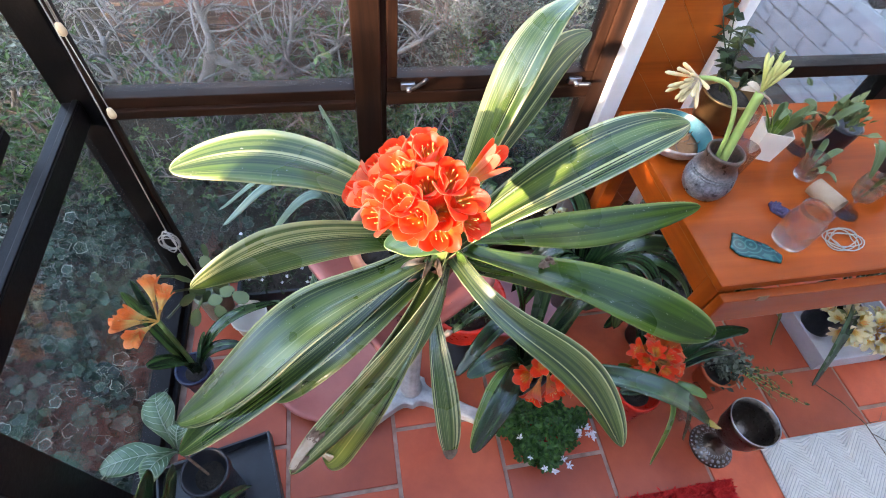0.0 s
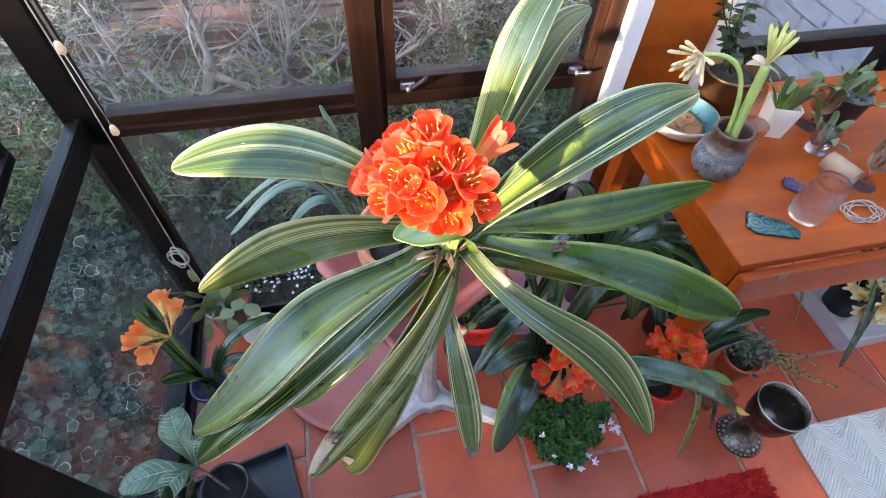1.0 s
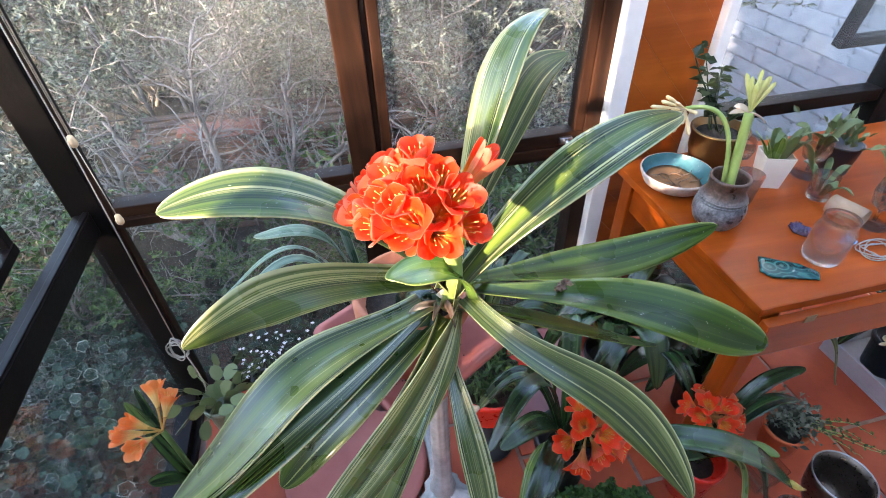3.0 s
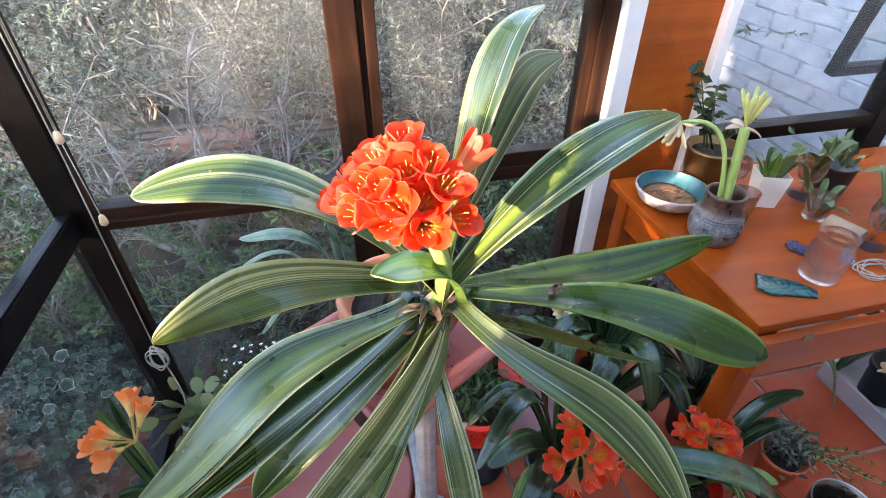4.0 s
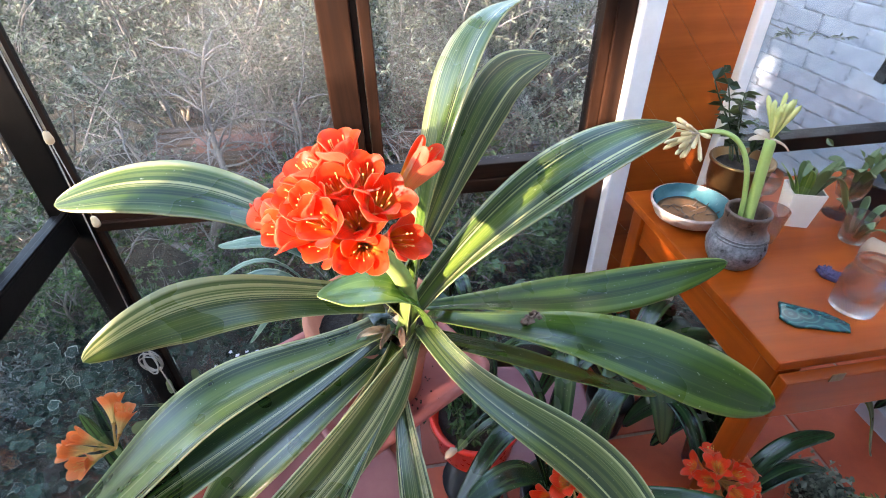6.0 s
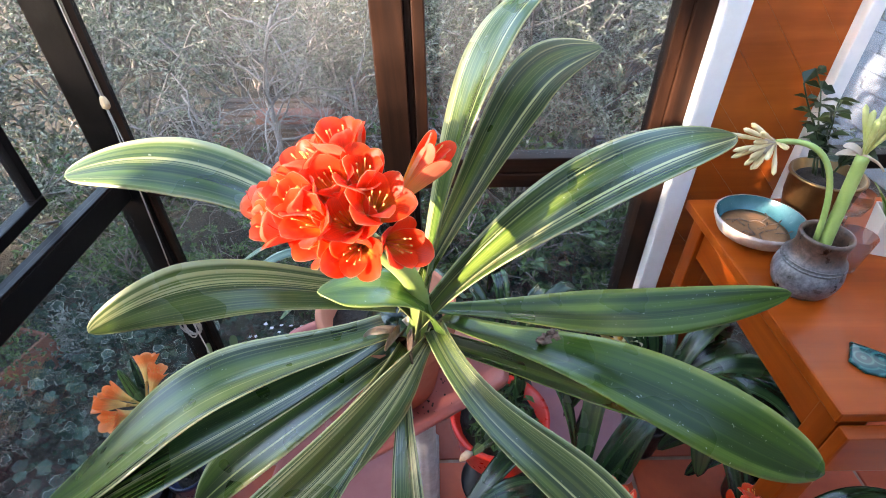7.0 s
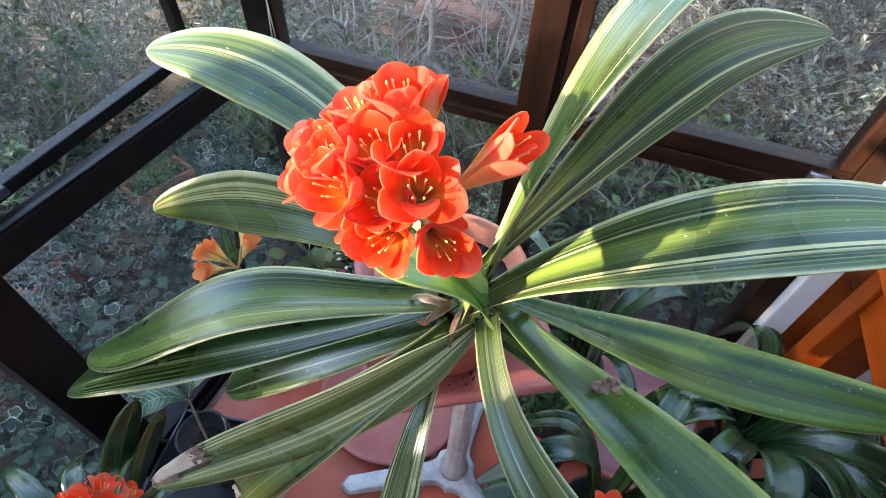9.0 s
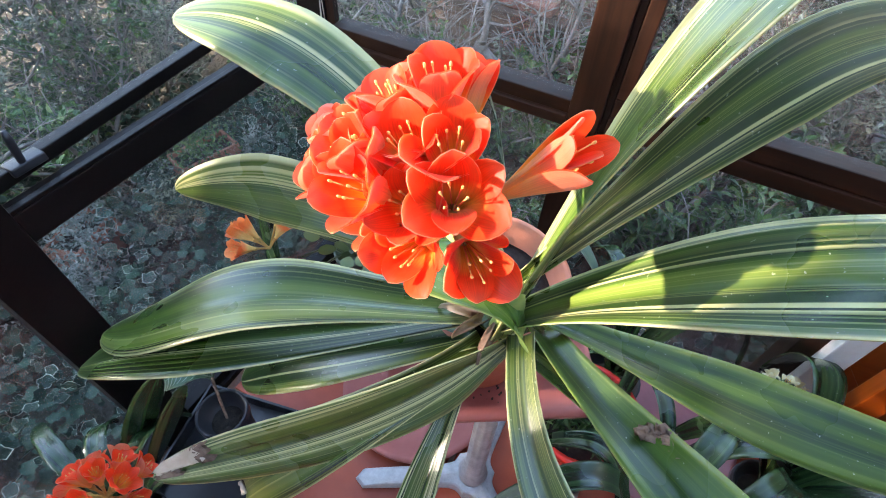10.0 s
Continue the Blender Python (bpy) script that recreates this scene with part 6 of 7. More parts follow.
TURQ = mottled("turquoise_glaze", (0.022, 0.095, 0.105), (0.05, 0.15, 0.16), 14, 0.2)
CREAM_CLAY = mottled("cream_speckled_stoneware", (0.34, 0.22, 0.17), (0.60, 0.50, 0.44), 34, 0.5)
SEDIMENT = mottled("brown_sediment", (0.22, 0.09, 0.03), (0.36, 0.17, 0.07), 30, 0.7, 90, 0.4)
bowl = turned("ceramic_bowl", "shallow ceramic bowl, turquoise inside, holding dry brown sediment", "bowl", 0.893, 0.845, DT, [(0.0, 0.0), (0.048, 0.0), (0.052, 0.003), (0.074, 0.016), (0.086, 0.040), (0.087, 0.046), (0.083, 0.047)], CREAM_CLAY, 48, cap=False)
part("glaze", lathe(bmesh.new(), [(0.083, 0.0468), (0.080, 0.040), (0.068, 0.018), (0.050, 0.010), (0.0, 0.009)], 48, (0.893, 0.845, DT), cap=False), TURQ, bowl, "turquoise glazed inside")
part("sediment", lathe(bmesh.new(), [(0.067, 0.0190), (0.050, 0.0215), (0.02, 0.0225), (0.0, 0.022)], 32, (0.890, 0.842, DT), wobble=0.16), SEDIMENT, bowl)
rng = random.Random(2)
for k in range(12):
    bm = bmesh.new()
    a = rng.uniform(0, 6.28)
    p = Vector((0.89 + rng.uniform(-0.03, 0.03), 0.845 + rng.uniform(-0.03, 0.03), DT + 0.0245))
    tube(bm, [p, p + Vector((0.02 * math.cos(a), 0.02 * math.sin(a), 0.004)), p + Vector((0.036 * math.cos(a + 0.4), 0.036 * math.sin(a + 0.4), 0.001))], 0.0013, 5)
    part("twig", bm, DRY_DARK, bowl)

def stoneware_material():
    """Grey glaze below, rusty brown above the rings, both worn and speckled."""
    m, n, l, p = mat("salt_glazed_stoneware", (0.1, 0.08, 0.07), 0.34)
    v = coords(n, l)
    sep = n.new("ShaderNodeSeparateXYZ")
    l.new(v, sep.inputs[0])
    blotch = noise_node(n, l, v, 32.0, 5, 0.65)
    speck = noise_node(n, l, v, 170.0, 3)
    shift = n.new("ShaderNodeMath")
    shift.operation, shift.inputs[1].default_value = "MULTIPLY_ADD", 0.05
    l.new(blotch, shift.inputs[0])
    l.new(sep.outputs[2], shift.inputs[2])
    brown = ramp(n, l, blotch, [(0.3, (0.035, 0.018, 0.012)), (0.55, (0.10, 0.052, 0.036)), (0.75, (0.20, 0.15, 0.13))])
    pale = ramp(n, l, blotch, [(0.3, (0.045, 0.038, 0.036)), (0.5, (0.14, 0.135, 0.14)), (0.75, (0.27, 0.26, 0.27))])
    c = mixed(n, l, ramp(n, l, shift.outputs[0], [(DT + 0.090, grey(0)), (DT + 0.112, grey(1))]), pale, brown)
    c = mixed(n, l, 1.0, c, ramp(n, l, speck, [(0.35, grey(0.55)), (0.6, grey(1.15))]), "MULTIPLY")
    l.new(c, p.inputs["Base Color"])
    bump(n, l, p, mixed(n, l, 0.5, blotch, speck), 0.35, 0.002)
    l.new(ramp(n, l, blotch, [(0.3, grey(0.22)), (0.7, grey(0.5))]), p.inputs["Roughness"])
    return m


STONEWARE = stoneware_material()
VX, VY = 0.899, 0.690
vase = turned("stoneware_vase", "grey-brown stoneware vase with incised rings", "vase", VX, VY, DT, [(0.0, 0), (0.040, 0), (0.043, 0.003), (0.050, 0.014), (0.0545, 0.028), (0.0560, 0.040), (0.0545, 0.052), (0.0510, 0.060), (0.0490, 0.062), (0.0500, 0.066), (0.0480, 0.068), (0.0485, 0.072), (0.0462, 0.074), (0.0425, 0.082), (0.0400, 0.090), (0.0392, 0.098), (0.0402, 0.106), (0.0415, 0.112), (0.0420, 0.117), (0.0405, 0.121), (0.0370, 0.1205), (0.0345, 0.114), (0.0335, 0.098), (0.033, 0.08), (0.0, 0.075)], STONEWARE, 48)
for z, rr in ((0.0645, 0.0520), (0.0705, 0.0503)):
    part("ring", lathe(bmesh.new(), [(rr - 0.004, z - 0.002), (rr, z - 0.001), (rr, z + 0.001), (rr - 0.004, z + 0.002)], 40, (VX, VY, DT), cap=False), STONEWARE, vase, "raised ring")
cut = thing("cut_flower_stems", (VX, VY, DT + 0.09), "two cut clivia stems with cream flower buds", "cut flowers")
CREAM_BUD = mottled("cream_bud", (0.60, 0.44, 0.20), (0.74, 0.60, 0.36), 26, 0.5)
GREEN_BUD = mottled("yellow_green_bud", (0.36, 0.38, 0.09), (0.55, 0.52, 0.20), 26, 0.5)
for pts, r0, hd, n, spreadk in (([(VX + 0.006, VY, DT + 0.085), (VX + 0.008, VY + 0.015, DT + 0.17), (0.908, 0.715, 0.975)], 0.0098, (0.05, 0.18, 1.0), 13, 0.42), ([(VX - 0.008, VY + 0.005, DT + 0.085), (VX - 0.012, VY + 0.02, DT + 0.24), (0.862, 0.745, 0.995), (0.808, 0.779, 0.968)], 0.0048, (-0.85, -0.35, 0.05), 15, 0.58)):
    bm = bmesh.new()
    tube(bm, smooth_line(pts, 16), r0, 12)
    st = part("stem", bm, STALK, cut)
    rng = random.Random(n)
    tip = Vector(pts[-1])
    hv = Vector(hd).normalized()
    for k in range(n):
        d = (hv + Vector((rng.uniform(-1, 1), rng.uniform(-1, 1), rng.uniform(-1, 1))) * spreadk).normalized()
        a0, L = tip + d * rng.uniform(0.008, 0.02), rng.uniform(0.044, 0.066)
        bm = bmesh.new()
        tube(bm, [tip, a0, a0 + d * L * 0.25, a0 + d * L * 0.6, a0 + d * L * 0.9, a0 + d * L], [0.0016, 0.0018, 0.0025, 0.0042, 0.0040, 0.0010], 8)
        part("bud", bm, GREEN_BUD if r0 > 0.006 else CREAM_BUD, st)
    for k in range(4):
        d = (hv * 0.5 + Vector((rng.uniform(-1, 1), rng.uniform(-1, 1), rng.uniform(-1, 0.3)))).normalized()
        part("bract", blade(bmesh.new(), [tip, tip + d * 0.012, tip + d * 0.022, tip + d * 0.03 - Vector((0, 0, 0.004)), tip + d * 0.036 - Vector((0, 0, 0.012))], (0.5, 0, 0), 0.007, 0.6, 0.5, 1.5, 8, 4), DRY, st)

BRASS = mottled("dull_copper_brass", (0.15, 0.085, 0.035), (0.26, 0.15, 0.06), 12, 0.34, metal=0.85)
PX, PY = 1.045, 0.915
rose = turned("brass_pot_plant", "bronze-leaved bushy plant in a dull brass pot", "potted plant", PX, PY, DT, [(0, 0), (0.046, 0), (0.052, 0.004), (0.063, 0.05), (0.066, 0.096), (0.071, 0.099), (0.071, 0.105), (0.065, 0.105), (0.061, 0.088), (0, 0.086)], BRASS)
soil_disc(PX, PY, DT + 0.087, 0.058, rose)
rng = random.Random(14)
bm, pos, ax = bmesh.new(), [], []
for k in range(5):
    pts, d = limb(bm, (PX + rng.uniform(-0.02, 0.02), PY + rng.uniform(-0.02, 0.02), DT + 0.085), (rng.uniform(-0.45, 0.35), rng.uniform(-0.3, 0.35), 1), rng.uniform(0.13, 0.23), 0.0026, 0.0015, rng, 0.16, 7, 6)
    for j in range(2, 8):
        for _ in range(3):
            pos.append(pts[j])
            ax.append(Vector((rng.uniform(-1, 1), rng.uniform(-1, 1), rng.uniform(-0.2, 0.6))))
part("stem", bm, ROSE_LEAF, rose)
leaf_cloud("foliage", np.array(pos), np.array(ax), 0.031, ROSE_LEAF, rose, 0.78, 15, 0.50)

CREAM = mottled("cream_ceramic", (0.66, 0.57, 0.48), (0.74, 0.66, 0.57), 8, 0.55)
cbox = thing("square_ceramic_pot", (1.135, 0.80, DT), "square cream ceramic pot with cut-back bulb leaves", "potted plant")
bm = bmesh.new()
mb = pose(1.120, 0.795, DT, 0, 0, -22)
loft(bm, [rounded_square(0.026, 0.002, 0, 2), rounded_square(0.034, 0.002, 0.085, 2), rounded_square(0.0315, 0.002, 0.085, 2), rounded_square(0.029, 0.002, 0.060, 2)], mb)
part("body", bm, CREAM, cbox, smooth=False)
rng = random.Random(6)
for k in range(11):
    a = k * 1.9
    out, up = rng.uniform(0.010, 0.050), rng.uniform(0.055, 0.095)
    p0 = Vector((1.120 + 0.016 * math.cos(a), 0.795 + 0.016 * math.sin(a), DT + 0.058))
    tip = p0 + Vector((math.cos(a) * out, math.sin(a) * out, up))
    part("leaf", blade(bmesh.new(), leaf_through(p0, p0.lerp(tip, 0.5) + Vector((0, 0, 0.012)), tip), (rng.uniform(-0.5, 0.5), 0.3, 0), rng.uniform(0.008, 0.013), 0.7, 0.5, 1.6, 12, 5), (CACTUS, CACTUS, LEAF_BRACT)[k % 3], cbox)
for tip, half in (((1.205, 0.770, 0.845), 0.010), ((1.190, 0.745, 0.775), 0.014), ((1.060, 0.760, 0.860), 0.007)):
    part("leaf", blade(bmesh.new(), leaf_through((1.122, 0.795, DT + 0.058), ((1.122 + tip[0]) / 2, (0.795 + tip[1]) / 2, max(tip[2], 0.83) + 0.012), tip), (0.2, 0.3, 0), half, 0.5, 0.6, 2.0, 14, 5), CACTUS, cbox)


def glass_vessel(name, label, x, y, h, r0, r1, cuttings, seed, foot=False):
    root = thing(name, (x, y, DT), label, "glass")
    t = 0.0018
    pr = [(0, 0.004), (r0, 0.0), (r0 + 0.001, 0.004), (r1, h), (r1 - t, h), (r0 - t, 0.008), (0, 0.008)]
    if foot:
        pr = [(0, 0.0), (r0 * 1.3, 0.0), (r0 * 1.25, 0.003), (0.004, 0.008), (0.004, h * 0.35), (r1 * 0.8, h * 0.5), (r1, h * 0.75), (r1 * 0.9, h), (r1 * 0.9 - t, h), (r1 - t, h * 0.75), (r1 * 0.8 - t, h * 0.52), (0, h * 0.42)]
    ob = part("body", lathe(bmesh.new(), pr, 32, (x, y, DT)), CLEAR, root)
    ob.visible_shadow = False
    rng = random.Random(seed)
    for k in range(cuttings):
        a = rng.uniform(0, 6.28)
        p0 = Vector((x + 0.3 * r0 * math.cos(a), y + 0.3 * r0 * math.sin(a), DT + 0.012 + (h * 0.4 if foot else 0)))
        d = Vector((math.cos(a) * 0.035, math.sin(a) * 0.035, h * 0.8 + rng.uniform(0.0, 0.02)))
        part("cutting", blade(bmesh.new(), [p0, p0 + d * 0.35, p0 + d * 0.7, p0 + d + Vector((0, 0, 0.005)), p0 + d * 1.15 + Vector((d.x * 0.7, d.y * 0.7, -0.02))], (rng.uniform(-1, 1), 0.4, 0), 0.009, 0.35, 0.65, 2.0, 12, 4), CACTUS, root)
    return root


glass_vessel("glass_tumbler", "small clear tumbler holding leafy cuttings", 1.195, 0.708, 0.062, 0.024, 0.028, 5, 1)
glass_vessel("wine_glass", "clear stemmed glass holding leafy cuttings", 1.245, 0.800, 0.10, 0.026, 0.032, 6, 2, True)
glass_vessel("wine_glass", "clear stemmed glass holding a pale cutting", 1.225, 0.585, 0.11, 0.024, 0.030, 4, 3, True)
glass_vessel("glass_tumbler", "empty clear tumbler beside the vase", 1.010, 0.745, 0.075, 0.024, 0.032, 0, 4)
glass_vessel("wine_glass", "clear stemmed glass beside the ceramic pot", 1.085, 0.865, 0.09, 0.024, 0.03, 0, 7, True)

dpot = turned("dark_pot_plant", "small dark pot of drooping leafy stems", "potted plant", 1.32, 0.80, DT, [(0, 0), (0.03, 0), (0.036, 0.004), (0.044, 0.075), (0.046, 0.08), (0.04, 0.08), (0.037, 0.066), (0, 0.064)], BLACK_PLASTIC)
r = np.random.RandomState(77)
n = 40
p = np.stack([1.32 + r.normal(0, 0.032, n), 0.80 + r.normal(0, 0.032, n), DT + 0.07 + 0.06 * r.rand(n)], 1)
leaf_cloud("foliage", p, p - np.array([1.32, 0.80, DT + 0.04]), 0.03, CACTUS, dpot, 0.5, 78)
dpot2 = turned("dark_pot_plant", "dark pot of fleshy green leaves at the window", "potted plant", 1.40, 0.66, DT, [(0, 0), (0.036, 0), (0.042, 0.004), (0.052, 0.075), (0.054, 0.08), (0.047, 0.08), (0.044, 0.066), (0, 0.064)], BLACK_PLASTIC)
for k in range(9):
    a = k * 0.75
    p0 = Vector((1.40, 0.66, DT + 0.065))
    d = Vector((math.cos(a) * 0.06, math.sin(a) * 0.06, 0.05))
    part("leaf", blade(bmesh.new(), [p0, p0 + d * 0.3 + Vector((0, 0, 0.02)), p0 + d * 0.6 + Vector((0, 0, 0.035)), p0 + d * 0.9 + Vector((0, 0, 0.02)), p0 + d * 1.1 - Vector((0, 0, 0.02))], (0, 0.3, 0), 0.012, 0.4, 0.6, 1.8, 12, 5), LEAF_BRACT, dpot2)

jar = thing("glass_jar", (1.012, 0.525, DT), "empty clear glass preserving jar", "jar")
ob = part("body", lathe(bmesh.new(), [(0, 0.004), (0.029, 0), (0.0355, 0.004), (0.0375, 0.02), (0.0375, 0.076), (0.032, 0.089), (0.0305, 0.093), (0.0325, 0.096), (0.0325, 0.105), (0.029, 0.105), (0.028, 0.089), (0.035, 0.074), (0.035, 0.012), (0, 0.009)], 40, (1.026, 0.520, DT)), CLEAR, jar)
ob.visible_shadow = False


def stone_slab(name, label, outline, z, h, material, facets=0.0, seed=1):
    root = thing(name, (outline[0][0], outline[0][1], z), label, "mineral")
    bm = bmesh.new()
    rng = random.Random(seed)
    c = Vector((sum(p[0] for p in outline) / len(outline), sum(p[1] for p in outline) / len(outline), 0))
    n = 40
    rows = []
    for zz, s in ((0, 0.94), (h * 0.3, 1.02), (h * 0.9, 1.0), (h, 0.95)):
        row = []
        for i in range(n):
            u = i / n * len(outline)
            a, b = Vector((*outline[int(u)], 0)), Vector((*outline[(int(u) + 1) % len(outline)], 0))
            p = a.lerp(b, u - int(u))
            p = c + (p - c) * s * (1 + 0.05 * noise.noise((i * 0.7, zz * 90, seed)))
            row.append(bm.verts.new((p.x, p.y, z + zz)))
        rows.append(row)
    for a, b in zip(rows, rows[1:]):
        for i in range(n):
            bm.faces.new((a[i], a[(i + 1) % n], b[(i + 1) % n], b[i]))
    bm.faces.new(rows[0][::-1])
    bm.faces.new(rows[-1])
    part("slab", bm, material, root)
    return root


def malachite_material():
    m, n, l, p = mat("banded_malachite", (0.01, 0.09, 0.08), 0.22)
    v = coords(n, l)
    w = n.new("ShaderNodeTexVoronoi")
    w.inputs["Scale"].default_value = 26
    l.new(v, w.inputs["Vector"])
    s = n.new("ShaderNodeMath")
    s.operation = "MULTIPLY"
    s.inputs[1].default_value = 24
    l.new(w.outputs["Distance"], s.inputs[0])
    q = n.new("ShaderNodeMath")
    q.operation = "SINE"
    l.new(s.outputs[0], q.inputs[0])
    l.new(ramp(n, l, q.outputs[0], [(0.0, (0.004, 0.05, 0.05)), (0.7, (0.008, 0.085, 0.08)), (0.95, (0.02, 0.11, 0.09))]), p.inputs["Base Color"])
    return m


stone_slab("malachite_slice", "polished slice of banded dark green malachite", [(0.905, 0.552), (0.880, 0.515), (0.890, 0.492), (0.930, 0.478), (0.972, 0.463), (0.985, 0.478), (0.965, 0.512), (0.935, 0.530)], DT, 0.007, malachite_material())
AMETHYST = mottled("purple_amethyst", (0.006, 0.004, 0.022), (0.11, 0.09, 0.19), 320, 0.12)
am = stone_slab("amethyst_cluster", "rough purple amethyst crystal cluster", [(1.042, 0.625), (1.036, 0.605), (1.055, 0.578), (1.075, 0.570), (1.082, 0.592), (1.062, 0.618)], DT, 0.010, AMETHYST, seed=3)
rng = random.Random(9)
bm = bmesh.new()
for k in range(60):
    u = rng.random()
    p = Vector((1.045 + 0.028 * u + rng.uniform(-0.012, 0.012), 0.614 - 0.034 * u + rng.uniform(-0.010, 0.010), DT + 0.008))
    d = Vector((rng.uniform(-0.5, 0.5), rng.uniform(-0.5, 0.5), 1)).normalized()
    tube(bm, [p, p + d * 0.006, p + d * 0.010], [0.0032, 0.003, 0.0003], 6)
part("crystals", bm, AMETHYST, am, smooth=False)

tubec = thing("cardboard_tube", (1.19, 0.60, DT), "short cream cardboard tube lying on the desk", "tube")
bm = bmesh.new()
d = Vector((0.25, -0.97, 0)).normalized()
lathe(bm, [(0.020, 0), (0.022, 0.0), (0.022, 0.075), (0.020, 0.075), (0.020, 0.0)], 28, (0, 0, 0), Matrix.Translation((1.172, 0.655, DT + 0.0222)) @ d.to_track_quat("Z", "Y").to_matrix().to_4x4(), cap=False)
part("tube", bm, mottled("tan_cardboard", (0.30, 0.19, 0.12), (0.38, 0.26, 0.17), 20, 0.8), tubec)
string = thing("string_coil", (1.16, 0.505, DT), "loose coil of grey string on the desk", "string")
bm = bmesh.new()
pts = []
for i in range(120):
    a = i * 0.26
    k = 0.032 + 0.010 * math.sin(i * 0.31)
    pts.append((1.158 + k * math.cos(a) * 1.15, 0.505 + k * math.sin(a) * 0.8, DT + 0.0025 + 0.007 * (0.5 + 0.5 * math.sin(i * 0.7))))
tube(bm, pts, 0.0013, 5)
part("cord", bm, CORD, string)
bit = thing("blue_clip", (1.12, 0.545, DT), "small bright blue plastic clip", "clip")
part("clip", box(bmesh.new(), (1.105, 0.535, DT), (1.135, 0.548, DT + 0.010), 0.004), mottled("bright_blue_plastic", (0.01, 0.22, 0.50), (0.02, 0.30, 0.60), 20, 0.3), bit)
part("hinge", box(bmesh.new(), (0.893, DY - 0.0262, 0.690), (0.918, DY - 0.0242, 0.708), 0.001), BRASS, desk, "dull brass hinge", smooth=False)

# ---- small things on the floor ----
DARK_METAL = mottled("tarnished_dark_metal", (0.08, 0.058, 0.045), (0.20, 0.160, 0.130), 14, 0.30, metal=0.9)
GX, GY = 1.105, 0.255
goblet = turned("goblet", "large dark metal goblet on an ornate foot", "goblet", GX, GY, 0.0, [(0.0, 0.0), (0.064, 0.0), (0.066, 0.006), (0.056, 0.016), (0.040, 0.024), (0.018, 0.040), (0.013, 0.075), (0.018, 0.092), (0.013, 0.10), (0.026, 0.112), (0.046, 0.130), (0.058, 0.165), (0.065, 0.215), (0.0675, 0.245), (0.064, 0.246), (0.061, 0.215), (0.054, 0.168), (0.040, 0.138), (0.0, 0.125)], DARK_METAL, 48)
bm = bmesh.new()
for k in range(18):
    a = 2 * math.pi * k / 18
    lathe(bm, [(0.001, 0.0), (0.006, 0.001), (0.004, 0.004), (0.0005, 0.005)], 8, (GX + 0.050 * math.cos(a), GY + 0.050 * math.sin(a), 0.017))
for k in range(30):
    a = 2 * math.pi * k / 30
    lathe(bm, [(0.001, 0.0), (0.0045, 0.001), (0.003, 0.003), (0.0005, 0.004)], 7, (GX + 0.060 * math.cos(a), GY + 0.060 * math.sin(a), 0.009))
    p = Vector((GX + 0.034 * math.cos(a), GY + 0.034 * math.sin(a), 0.0275))
    tube(bm, [p, p + Vector((0.006 * math.cos(a + 1), 0.006 * math.sin(a + 1), -0.002)), p + Vector((0.009 * math.cos(a + 0.2), 0.009 * math.sin(a + 0.2), -0.005))], 0.0011, 5)
part("rim", lathe(bmesh.new(), [(0.0640, 0.2455), (0.0655, 0.2485), (0.0675, 0.2475), (0.0682, 0.2445)], 48, (GX, GY, 0), cap=False), STEEL, goblet, "worn bright rim")
part("foot_ornament", bm, STEEL, goblet, "raised silver scrollwork")

opot = thing("succulent_pot", (1.19, 0.45, 0), "terracotta pot of grey-green trailing succulents", "potted plant")
part("pot", pot_shape(bmesh.new(), 1.195, 0.455, 0, 0.058, 0.10), mottled("orange_clay", (0.55, 0.10, 0.03), (0.62, 0.15, 0.05), 10, 0.6), opot)
soil_disc(1.195, 0.455, 0.078, 0.05, opot)
r = np.random.RandomState(91)
n = 560
p = np.stack([1.215 + r.normal(0, 0.032, n), 0.475 + r.normal(0, 0.030, n), 0.09 + 0.05 * r.rand(n)], 1)
leaf_cloud("foliage", p, r.normal(0, 1, (n, 3)) + np.array([0, 0, 0.6]), 0.020, OLIVE, opot, 0.6, 92)
bm = bmesh.new()
pos, ax = [], []
rng = random.Random(93)
for k in range(7):
    pts, d = limb(bm, (1.23, 0.45, 0.10), (1, rng.uniform(-0.7, 0.2), 0.1), rng.uniform(0.12, 0.26), 0.0015, 0.0008, rng, 0.22, 8, 4, 0.25)
    pts = [q for q in pts if q.z > 0.012]
    pos += pts * 3
    ax += [Vector((rng.uniform(-1, 1), rng.uniform(-1, 1), 0.3)) for _ in range(3 * len(pts))]
part("runner", bm, STALK, opot)
leaf_cloud("runner_leaves", np.array(pos), np.array(ax), 0.012, GREEN, opot, 0.5, 94)

clearbox = thing("clear_box", (1.16, 0.43, 0), "clear square plastic container on the tiles", "container")
bm = bmesh.new()
loft(bm, [rounded_square(0.040, 0.006, 0, 3), rounded_square(0.046, 0.006, 0.075, 3), rounded_square(0.044, 0.006, 0.075, 3), rounded_square(0.038, 0.006, 0.004, 3)], pose(1.075, 0.385, 0.0, 0, 0, 8))
ob = part("box", bm, CLEAR, clearbox, smooth=False)
ob.visible_shadow = False

